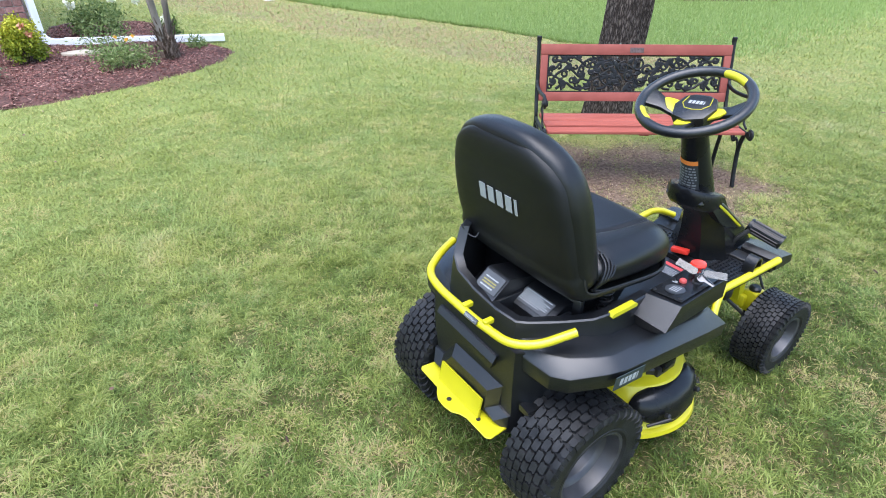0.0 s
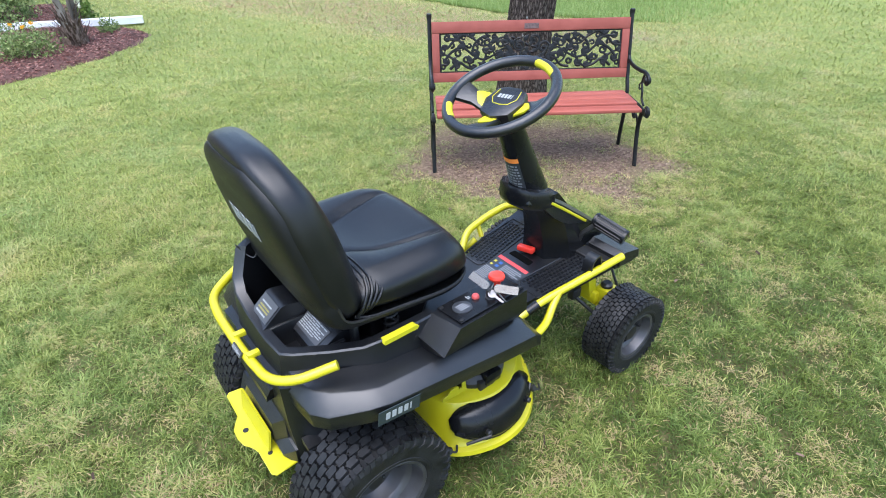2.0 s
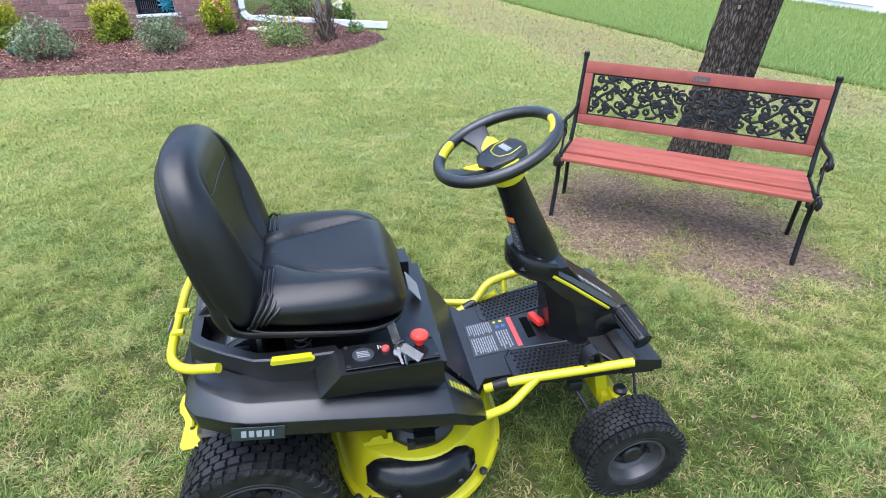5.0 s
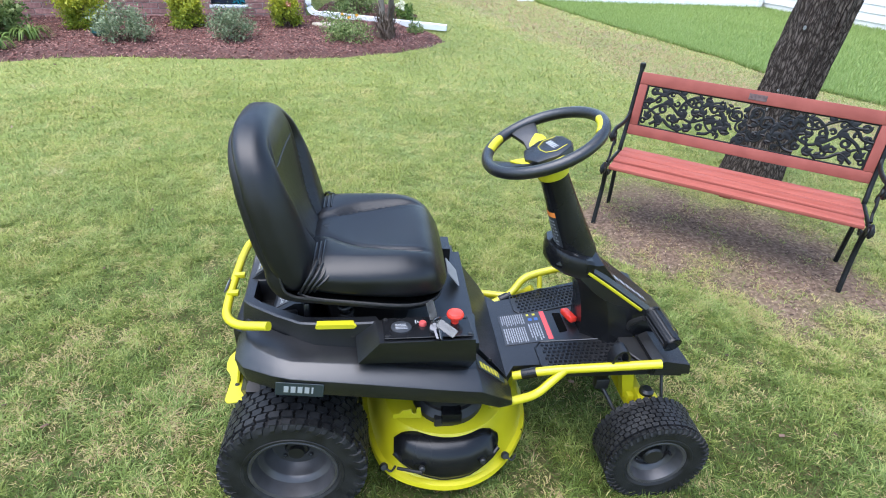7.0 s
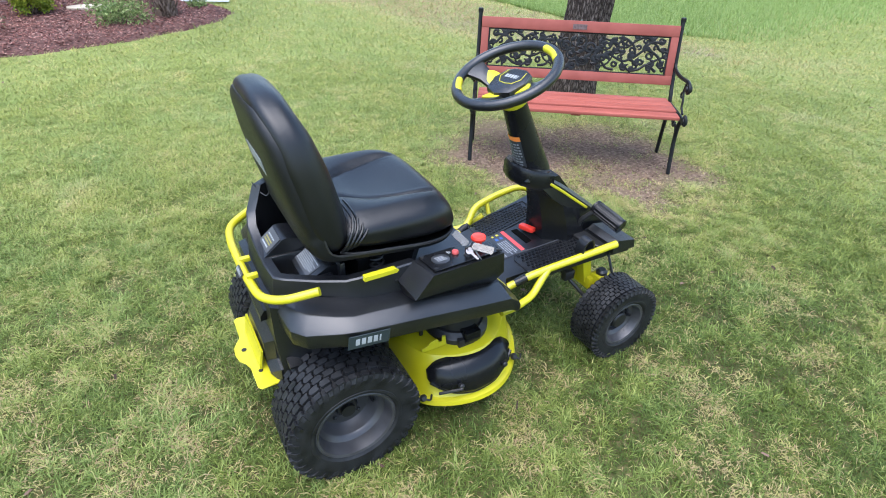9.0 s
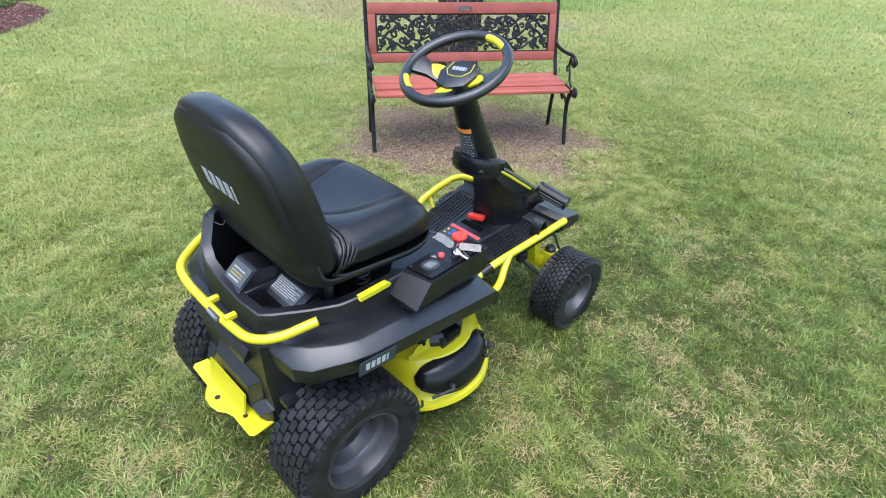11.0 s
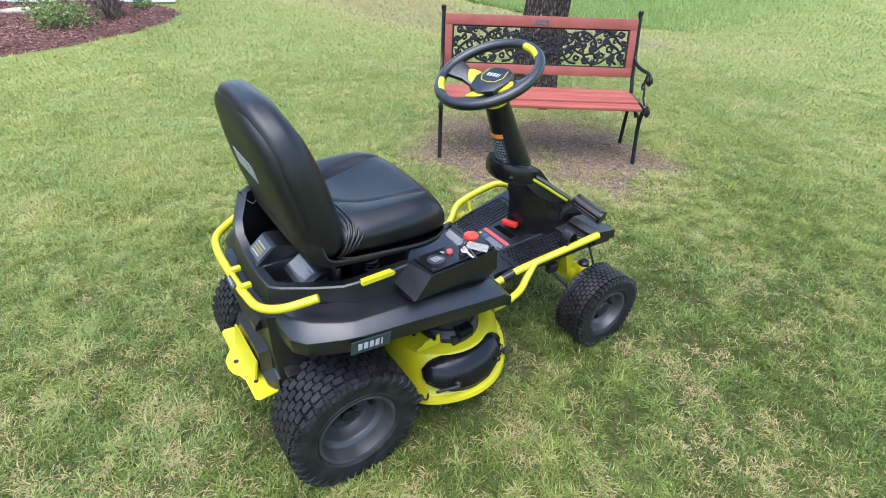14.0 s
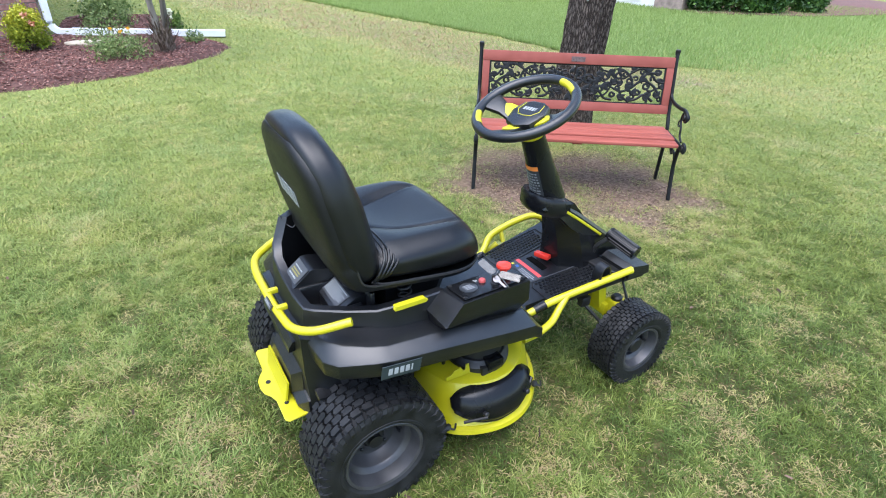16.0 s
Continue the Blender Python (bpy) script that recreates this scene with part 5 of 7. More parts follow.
area = sum(a[0] * b[1] - b[0] * a[1] for a, b in zip(step, step[1:] + step[:1]))
bm = loft([[(x, C + y, z) for y, z in inset(step, d if area > 0 else -d)] for x, d in ((0.765, -0.004), (0.736, 0.0), (0.710, 0.030))])
mp("rear_panel", rounded(bm, 0.0018, 1, 30), PLASTIC, smooth=12)
bm = loft([[(x, C + y, z) for y, z in ((0.150, lo), (-0.100, lo - 0.008), (-0.108, hi - 0.012), (0.156, hi))] for x, lo, hi in ((0.76, 0.476, 0.524), (0.727, 0.476, 0.518), (0.715, 0.474, 0.500))])
mp("rear_trim", rounded(bm, 0.002, 1), PLASTIC, smooth=15)
for e in (-1, 1):
    bm = loft([[(x, C + e * (0.208 + k), z + dz) for k, dz in ((-0.02, -0.010), (0.004, -0.010), (0.016, -0.002), (0.016, 0.004), (-0.02, 0.012))] for x, z in ((0.752, 0.372), (0.80, 0.368), (0.92, 0.356), (1.02, 0.348))])
    mp("cover_ledge", rounded(bm, 0.002, 1), PLASTIC)
bm = tube(bent_path([(0.90, C - 0.19, 0.265), (0.79, C - 0.175, 0.262), (0.735, C - 0.14, 0.258), (0.735, C + 0.14, 0.262), (0.79, C + 0.175, 0.265), (0.90, C + 0.19, 0.268)], 0.04), 0.02, 10)
mp("rear_bumper", bm, PLASTIC)

# hitch plate, uncut; two dark discs on top paint the shade of its holes
outline = [(0.748, 0.176), (0.676, 0.186), (0.666, 0.176), (0.664, 0.082), (0.648, 0.060), (0.637, 0.038), (0.635, 0.005), (0.641, -0.025), (0.656, -0.046), (0.664, -0.070), (0.664, -0.156), (0.674, -0.168), (0.748, -0.164)]
bm = slab([(x, C + y) for x, y in outline], 0.272, 0.278, 0.002, 1)
loft([[(x, C + y, z) for x, z in ((0.686, 0.276), (0.692, 0.276), (0.705, 0.346), (0.699, 0.348))] for y in (-0.090, 0.105)], bm=bm)
hitch = mp("hitch_plate", bm, YELLOW, label="lime-yellow steel hitch plate")
for x, y, r in ((0.664, 0.018, 0.008), (0.688, -0.094, 0.007)):
    part("hole_disc", lathe([(r, 0.2784), (r, 0.2792)], pose(x, C + y, 0), 16), BLACK_STEEL, hitch, "dark disc standing for the shade in a round hole")

# fenders
# along the rim from the middle of the rear: inner line, shelf edge and outer edge, each x, y, z
rim_line = [
    ((0.765, -0.08, 0.580), (0.766, -0.12, 0.578), (0.748, -0.12, 0.553)),
    ((0.772, -0.13, 0.584), (0.770, -0.188, 0.581), (0.750, -0.200, 0.552)),
    ((0.800, -0.17, 0.588), (0.786, -0.246, 0.584), (0.757, -0.276, 0.552)),
    ((0.835, -0.205, 0.590), (0.812, -0.280, 0.586), (0.786, -0.316, 0.554)),
    ((0.880, -0.235, 0.591), (0.872, -0.322, 0.589), (0.866, -0.362, 0.565)),
    ((0.910, -0.245, 0.590), (0.912, -0.338, 0.588), (0.915, -0.378, 0.567)),
    ((1.110, -0.262, 0.570), (1.110, -0.337, 0.567), (1.110, -0.379, 0.540)),
    ((1.290, -0.262, 0.542), (1.290, -0.333, 0.538), (1.290, -0.376, 0.510)),
    ((1.385, -0.240, 0.523), (1.385, -0.312, 0.520), (1.395, -0.371, 0.492)),
    ((1.432, -0.234, 0.466), (1.437, -0.290, 0.462), (1.448, -0.346, 0.444)),
    ((1.500, -0.228, 0.386), (1.505, -0.258, 0.380), (1.502, -0.292, 0.372)),
]
for s in (1, -1):
    rings = []
    for i, (a, b, c) in enumerate(rim_line if s > 0 else rim_line[:9]):
        low = c[2] - (0.050 if i < 9 else 0.045 if i < 10 else 0.022)
        rings.append([(x, C + s * y, z) for x, y, z in (a, b, c, (c[0] + 0.004, c[1] + 0.004, low), (max(c[0], 0.79) if i < 3 else c[0], a[1] + 0.02, low + 0.004))])
    bm = loft(rings)
    bmesh.ops.recalc_face_normals(bm, faces=bm.faces[:])
    fender = mp("fender", rounded(bm, 0.003, 2, 22), PLASTIC, smooth=22)
    # side badge and model badge
    m = frame_to((0.872 if s > 0 else 0.990, C - s * 0.3795, 0.522 if s > 0 else 0.507), (s, 0, -0.13 * s), (0, 0, 1))
    b = box(0, 0.116, 0, 0.042, 0, 0.002, 0.0008, 1)
    b.transform(m)
    part("side_badge", b, TEAL_DECAL, fender, "slate badge with pale block lettering")
    letters(m @ pose(0.020, 0.011, 0.0021), wordmark(0.078, 0.020), PRINT_WHITE, fender)
    if s > 0:
        m = frame_to((1.385, C - 0.312, 0.520), (0.052, 0.022, -0.058), (0, 0.072, 0.003))
        b = slab([(0.012, 0.007), (0.146, 0.005), (0.150, 0.012), (0.146, 0.026), (0.012, 0.060)], -0.001, 0.0022, 0.0006, 1, m)
        part("model_badge", b, TEAL_DECAL, fender, "dark model badge with yellow block lettering")
        letters(m @ pose(0.024, 0.012, 0.0023), wordmark(0.104, 0.021, 6), PRINT_YELLOW, fender)

# dark core under the seat
bm = loft([[(x, C + y, z) for x, y in ((0.80, -0.2), (1.40, -0.24), (1.40, 0.24), (0.80, 0.2))] for z in (0.42, 0.545)])
mp("chassis_cover", rounded(bm, 0.01), PLASTIC)

# storage tub round the seat base
rim = [(1.13, -0.266, 0.648), (1.07, -0.268, 0.648), (0.965, -0.266, 0.648), (0.925, -0.252, 0.640), (0.86, -0.212, 0.635), (0.785, -0.160, 0.632), (0.762, -0.135, 0.630), (0.756, -0.06, 0.628), (0.755, 0.04, 0.640),
       (0.757, 0.115, 0.660), (0.768, 0.150, 0.690), (0.800, 0.165, 0.765), (0.88, 0.215, 0.770), (1.0, 0.262, 0.72), (1.13, 0.266, 0.65)]


def inward(k, d):
    x, y, z = rim[k]
    c = Vector((1.02, 0.0))
    v = (c - Vector((x, y))).normalized()
    return x + v.x * d, y + v.y * d


rings = [[], [], [], [], []]
for k, (x, y, z) in enumerate(rim):
    ox, oy = inward(k, -0.010)
    a, b = inward(k, 0.028)
    a2, b2 = inward(k, 0.036)
    rings[0].append((ox, C + oy, 0.556))
    rings[1].append((x, C + y, z - 0.004))
    rings[2].append((x * 0.85 + a * 0.15, C + y * 0.85 + b * 0.15, z))
    rings[3].append((a, C + b, z - 0.001))
    rings[4].append((a2, C + b2, 0.53))
bm = loft(rings, caps=False, closed=False)
mp("storage_tub", rounded(bm, 0.0015, 1, 40), PLASTIC, smooth=30)
for s in (-1, 1):
    bm = loft([[(x, C + s * (0.274 + k), z) for x, z in ((0.967, 0.641), (0.971, 0.650), (1.060, 0.650), (1.070, 0.643), (1.064, 0.637), (0.970, 0.637))] for k in (-0.016, 0.0015)])
    mp("tub_insert", rounded(bm, 0.004, 2), YELLOW_GRIP, label="lime-yellow grip insert")

for x, y, z in ((1.062, -0.2705, 0.607), (1.395, -0.222, 0.505), (1.44, -0.2185, 0.462)):
    mp("screw", lathe([(0.0065, -0.004), (0.0065, 0.002), (0.003, 0.003)], pose(x, C + y, z, 90), 12), BLACK_STEEL)

# battery access block with its sloping label and dividing walls
prof = [(0.758, 0.55), (0.760, 0.628), (0.772, 0.634), (0.822, 0.674), (0.836, 0.676), (0.93, 0.655), (0.93, 0.55)]
bm = loft([[(x, C + y, z) for x, z in prof] for y in (-0.034, 0.058)])
latch = mp("access_block", rounded(bm, 0.004), PLASTIC)
m = frame_to((0.776, C + 0.052, 0.6385), (0, -1, 0), (0.05, 0, 0.041))
bm = box(0.0, 0.080, 0.0, 0.056, 0, 0.0022, 0.001, 1)
bm.transform(m)
part("label_plate", bm, LABEL_GREY, latch, "grey label plate with unreadable print")
rng = random.Random(1)
bars(m @ pose(0.012, 0.006, 0.0024), text_lines(0, 0.056, 0.010, 0.026, 2, rng), mat("dull_yellow_print", (0.22, 0.19, 0.04), 0.5), latch)
bars(m @ pose(0.012, 0.006, 0.0024), text_lines(0, 0.056, 0.0, 0.009, 1, rng) + text_lines(0, 0.056, 0.028, 0.036, 1, rng), PRINT_WHITE, latch)
bm = box(0.80, 0.93, C - 0.155, C - 0.145, 0.53, 0.60, 0.003)
box(0.93, 0.945, C - 0.2, C + 0.2, 0.53, 0.66, 0.004, 2, bm)
mp("tub_divider", bm, PLASTIC)
for p, q in (((0.905, -0.185), (0.83, -0.185)), ((0.785, -0.036), (0.905, -0.036))):
    x0, x1, y0, y1 = min(p[0], q[0]) - 0.006, max(p[0], q[0]) + 0.006, min(p[1], q[1]) - 0.006, max(p[1], q[1]) + 0.006
    mp("pocket_wall", box(x0, x1, C + y0, C + y1, 0.535, 0.630, 0.004, 2), PLASTIC)
bm = loft([[(x, C + y, z) for x, z in ((0.838, 0.545), (0.838, 0.604), (0.846, 0.610), (0.900, 0.640), (0.940, 0.645), (0.945, 0.55))] for y in (-0.172, -0.036)])
mp("pocket_front", rounded(bm, 0.003), PLASTIC)
m = frame_to((0.8485, C - 0.038, 0.6122), (0, -1, 0), (0.054, 0, 0.030))
bm = box(0, 0.112, 0, 0.048, -0.002, 0.0012)
bm.transform(m)
warn = mp("warning_label", bm, LABEL_GREY, label="dark warning label with white print lines")
bars(m @ pose(0.006, 0.006, 0.0014), text_lines(0, 0.10, 0.0, 0.040, 7, rng), PRINT_WHITE, warn)

# rails
rail = bent_path([(0.850, C - 0.262, 0.640), (0.760, C - 0.222, 0.612), (0.716, C - 0.165, 0.598), (0.706, C - 0.05, 0.598), (0.704, C + 0.13, 0.606), (0.716, C + 0.205, 0.618), (0.80, C + 0.255, 0.635), (0.86, C + 0.275, 0.645)], 0.045, 6)
rr = mp("rear_rail", tube(rail, 0.0120, 14), YELLOW, label="lime-yellow tubular rear rail")
for y in (-0.075, 0.015):
    part("bracket", box(0.704, 0.735, C + y - 0.008, C + y + 0.008, 0.604, 0.618, 0.002), YELLOW, rr)
m = frame_to((0.6935, C - 0.008, 0.607), (0, -1, 0), (0.7, 0, 1))
bm = box(0, 0.052, -0.006, 0.008, -0.002, 0.002)
bm.transform(m)
part("rail_label", bm, LABEL_GREY, rr, "small grey printed label")
bars(m @ pose(0.002, -0.003, 0.0021), text_lines(0, 0.048, 0, 0.008, 3, rng), PRINT_WHITE, rr)

# seat
def seat_face(a, thick, pinch, bolster, gf):
    """How far the face stands out at a, 0 in the middle and 1 at the edge: sunk panel, seam at gf, side bolster."""
    d = thick * math.sqrt(max(0.0, 1 - a ** (2 / 0.62))) ** 0.7
    c, w = (gf + 1) / 2 - 0.02, (1 - gf) / 2 + 0.08
    d += bolster * max(0.0, 1 - ((a - c) / w) ** 2) - pinch * max(0.0, 1 - (a / 0.75) ** 2)
    return d - 0.95 * max(0.0, bolster) * math.exp(-((a - gf) / 0.04) ** 2)


def seat_ring(cx, cz, half, thick, tilt, pinch=0.0, bolster=0.0, gf=0.6, rear=1.0):
    """A closed section across the seat: the front or upper face bulges, tilt is its lean in degrees."""
    out = []
    t = radians(tilt)
    f = Vector((math.cos(t), 0, math.sin(t)))
    n = 180
    for i in range(n):
        a = 2 * math.pi * i / n
        c, s = math.cos(a), math.sin(a)
        y = half * math.copysign(abs(c) ** 0.62, c)
        d = seat_face(abs(y) / half, thick, pinch, bolster, gf) if s > 0 else -rear * thick * abs(s) ** 0.65
        out.append(Vector((cx, C + y, cz)) + f * d)
    return out


SEAT = [(0.935, 0.738, 0.150, 0.020, 80, 0, 0, 0.2), (0.945, 0.744, 0.222, 0.040, 80, 0.004, 0.004, 0.2), (0.99, 0.742, 0.234, 0.052, 84, 0.010, 0.010, 0.26), (1.06, 0.7355, 0.238, 0.0555, 88, 0.016, 0.014, 0.42), (1.14, 0.7315, 0.238, 0.0595, 90, 0.014, 0.014, 0.52),
        (1.20, 0.7285, 0.233, 0.0635, 92, 0.008, 0.011, 0.58), (1.25, 0.724, 0.219, 0.064, 96, 0.0, 0.004, 0.62), (1.285, 0.716, 0.192, 0.056, 102, 0, 0, 0.62), (1.306, 0.710, 0.138, 0.036, 110, 0, 0, 0.62)]
BACK = [(0.952, 0.706, 0.17, 0.03, 40, 0, 0, 0.24), (0.927, 0.730, 0.228, 0.050, 30, 0.0, 0.006, 0.26), (0.899, 0.785, 0.237, 0.058, 18, 0.014, 0.016, 0.34), (0.880, 0.845, 0.236, 0.056, 15, 0.020, 0.022, 0.46), (0.863, 0.914, 0.230, 0.054, 14, 0.018, 0.023, 0.58),
        (0.850, 0.968, 0.222, 0.052, 14, 0.012, 0.020, 0.66), (0.842, 1.013, 0.209, 0.050, 13, 0.005, 0.014, 0.68), (0.836, 1.040, 0.195, 0.049, 11, 0.0, 0.008, 0.68), (0.832, 1.062, 0.177, 0.047, 8, 0, 0.003, 0.66), (0.828, 1.081, 0.152, 0.044, 5, 0, 0, 0.6),
        (0.825, 1.096, 0.120, 0.038, 2, 0, 0, 0.6), (0.823, 1.107, 0.082, 0.027, 0, 0, 0, 0.6), (0.822, 1.113, 0.036, 0.010, 0, 0, 0, 0.6)]


def on_seat(rows, s, y, lift=0.0):
    """A point of the upper or front face: s along the rows, y across."""
    k = min(int(s), len(rows) - 2)
    cx, cz, half, thick, tilt, pinch, bolster, gf = [a + (b - a) * (s - k) for a, b in zip(rows[k], rows[k + 1])]
    d = seat_face(min(1.0, abs(y) / half), thick, pinch, bolster, gf)
    t = radians(tilt)
    return Vector((cx, C + y, cz)) + Vector((math.cos(t), 0, math.sin(t))) * (d + lift)


def fine_rows(rows, n=4):
    out = []
    for i in range(len(rows) - 1):
        p = [rows[max(i - 1, 0)], rows[i], rows[i + 1], rows[min(i + 2, len(rows) - 1)]]
        for k in range(n):
            t = k / n
            out.append(tuple(0.5 * (2 * b + (c - a) * t + (2 * a - 5 * b + 4 * c - d) * t * t + (3 * b - a - 3 * c + d) * t ** 3) for a, b, c, d in zip(*p)))
    return out + [rows[-1]]


seat = mp("seat", loft([seat_ring(*r) for r in fine_rows(SEAT)]), VINYL, label="black vinyl seat cushion", smooth=80)
back = mp("backrest", loft([seat_ring(*r, rear=1.03) for r in fine_rows(BACK)]), VINYL, label="black vinyl backrest cushion", smooth=80)

# moulded bucket: up behind the backrest, round the corner and forward under the cushion
def bucket_ring(x, z, tilt, half, depth):
    """A tray across the seat: flat floor, rounded corners and side walls that reach depth towards the cushion."""
    f = Vector((math.cos(radians(tilt)), 0, math.sin(radians(tilt))))
    ring = []
    for w, lift in ((half, 0.0), (half - 0.007, 0.007)):
        row = []
        for i in range(25):
            a = math.pi * i / 24
            c, e = math.cos(a), math.sin(a)
            d = lift + (depth - lift) * (1 - e ** 0.42)
            row.append(Vector((x, C + w * math.copysign(abs(c) ** 0.42, c), z)) + f * d)
        ring += row if lift == 0 else row[::-1]
    return ring


BUCKET = []
for z in (1.098, 1.090, 1.076, 1.058, 1.036, 1.012, 0.98, 0.94, 0.90, 0.86, 0.82, 0.785):
    cx, half, thick, tilt = [float(np.interp(z, [r[1] for r in BACK], [r[q] for r in BACK])) for q in (0, 2, 3, 4)]
    BUCKET.append((cx - 1.03 * thick * math.cos(radians(tilt)) - 0.006, z - 0.016, tilt, half * 0.965, min(0.052, 0.030 + 1.2 * (1.098 - z))))
BUCKET += [(0.838, 0.745, 22, 0.232, 0.052), (0.852, 0.713, 36, 0.235, 0.048), (0.876, 0.692, 55, 0.238, 0.040), (0.912, 0.682, 76, 0.239, 0.032), (0.96, 0.678, 88, 0.240, 0.028), (1.06, 0.668, 90, 0.242, 0.026), (1.16, 0.656, 90, 0.241, 0.025),
           (1.215, 0.650, 90, 0.232, 0.024), (1.255, 0.648, 92, 0.216, 0.023), (1.285, 0.652, 96, 0.188, 0.020), (1.302, 0.660, 100, 0.146, 0.015)]
bm = loft([bucket_ring(*r) for r in fine_rows(BUCKET, 3)])
shell = mp("seat_shell", bm, SHELL, label="matt black moulded plastic seat bucket", smooth=50)
lips = [bucket_ring(*r) for r in fine_rows(BUCKET, 3)]
part("edge_groove", tube([q[0] for q in lips[::-1]] + [q[24] for q in lips], 0.0034, 6), BLACK_STEEL, shell, "dark joint between bucket and cushion")
(x0, z0), (x1, z1) = [(float(np.interp(z, [r[1] for r in BUCKET[11::-1]], [r[0] for r in BUCKET[11::-1]])), z) for z in (0.895, 0.945)]
m = frame_to((x0 - 0.0012, C + 0.078, z0), (0, -1, 0), (x1 - x0, 0, z1 - z0))
letters(m, wordmark(0.160, 0.046), PRINT_WHITE, shell, 0.0014)
# sewn seams round the middle panels
for rows, piece, s0, s1 in ((SEAT, seat, 2.0, 6.0), (BACK, back, 2.2, 6.6)):
    for s in (-1, 1):
        pts = []
        for u in np.linspace(s0, s1, 13):
            k = min(int(u), len(rows) - 2)
            half, gf = [rows[k][q] + (rows[k + 1][q] - rows[k][q]) * (u - k) for q in (2, 7)]
            pts.append(on_seat(rows, u, s * gf * half, 0.0008))
        part("seam", tube(smooth_path(pts, 3), 0.0022, 6), BLACK_STEEL, piece)
part("seam", tube(smooth_path([on_seat(BACK, 5.75 - 3.0 * y * y, y, 0.0006) for y in np.linspace(-0.140, 0.140, 9)], 3), 0.0024, 6), BLACK_STEEL, back)
# stitched pleats where cushion and backrest meet
for s in (-1, 1):
    for k in range(4):
        y0 = C + s * 0.2385
        pts = [(0.930 + 0.012 * k, y0 - s * 0.010, 0.716 + 0.002 * k), (0.944 + 0.012 * k, y0 + s * 0.0005, 0.745), (0.963 + 0.013 * k, y0 - s * 0.010, 0.776 - 0.004 * k), (0.975 + 0.013 * k, y0 - s * 0.040, 0.792 - 0.005 * k)]
        part("pleat", tube(smooth_path(pts, 4), 0.0042, 7), VINYL, seat)
# piping round the cushion
pip = [(0.925, C - 0.226, 0.716), (0.965, C - 0.238, 0.707), (1.06, C - 0.240, 0.695), (1.16, C - 0.239, 0.682), (1.215, C - 0.230, 0.675), (1.255, C - 0.214, 0.672), (1.288, C - 0.184, 0.673), (1.305, C - 0.10, 0.676), (1.309, C, 0.676)]
part("piping", tube(smooth_path(pip + [(x, 2 * C - y, z) for x, y, z in pip[-2::-1]], 5), 0.004, 7), SHELL, seat)
# sewn pleats at the rear of the cushion
for s in (-1, 1):
    for k in range(3):
        pts = [on_seat(SEAT, 1.3 + 0.25 * k, s * y, 0.001) for y in (0.10, 0.14, 0.18, 0.21)]
        part("pleat", tube(smooth_path(pts, 4), 0.0035, 6), VINYL, seat)
# gathered stitching where the seams meet
for k in range(7):
    a = radians(-80 + k * 26)
    pts = [on_seat(SEAT, 1.45 + u * math.cos(a) * 0.45, u * math.sin(a) * 0.032, 0.0006) for u in (0.15, 0.5, 1.0)]
    part("gather", tube(smooth_path(pts, 3), lambda t: 0.0024 * (1 - 0.6 * t), 6), VINYL, seat)
# springs and base plate under the seat
pan = [(0.0, -0.80), (0.06, -1.0), (0.75, -1.0), (0.93, -0.78), (1.0, -0.35), (1.0, 0.35), (0.93, 0.78), (0.75, 1.0), (0.06, 1.0), (0.0, 0.80)]
bm = loft([[(x0 + u * (x1 - x0), C + v * w, z) for u, v in pan] for z, x0, x1, w in ((0.662, 0.960, 1.265, 0.195), (0.650, 0.962, 1.260, 0.190), (0.636, 0.975, 1.240, 0.172), (0.545, 0.985, 1.22, 0.150))])
mp("seat_base", rounded(bm, 0.004, 2, 40), SHELL, label="black moulded seat pan")
for x, y in ((1.04, -0.192), (1.04, 0.192)):
    path = [(x + 0.018 * math.cos(k * 0.5), C + y + 0.018 * math.sin(k * 0.5), 0.56 + k * 0.0019) for k in range(52)]
    mp("seat_spring", tube(path, 0.004, 6), RUBBER)
mp("seat_hook", tube(smooth_path([(0.80, C + 0.160, 0.772), (0.815, C + 0.150, 0.745), (0.83, C + 0.130, 0.735), (0.84, C + 0.125, 0.75)], 5), 0.0016, 6), RIM, label="bent steel wire hook")

# control console on the right
top = [(1.118, C - 0.262, 0.650), (1.130, C - 0.362, 0.660), (1.365, C - 0.350, 0.654), (1.378, C - 0.242, 0.648)]
low = [(1.066, C - 0.270, 0.608), (1.076, C - 0.366, 0.600), (1.372, C - 0.348, 0.584), (1.385, C - 0.240, 0.578)]
low2 = [(1.078, C - 0.262, 0.556), (1.096, C - 0.318, 0.556), (1.362, C - 0.305, 0.515), (1.388, C - 0.230, 0.50)]
bm = loft([low2, low, top])
cons = mp("control_console", rounded(bm, 0.011, 4, 15), PLASTIC, smooth=40)
pm = frame_to((1.140, C - 0.352, 0.6645), (0.225, 0.011, -0.006), (0.0, 0.09, -0.010))
plate = [(0, 0), (0.222, 0), (0.222, 0.092), (0, 0.092)]
bm = slab(plate, -0.002, 0.0015, 0.0008, 1, pm)
part("control_panel", bm, PLASTIC_GLOSS, cons, "glossy black control panel")


def on_panel(x, y, z=0.0015):
    return pm @ pose(x, y, z)


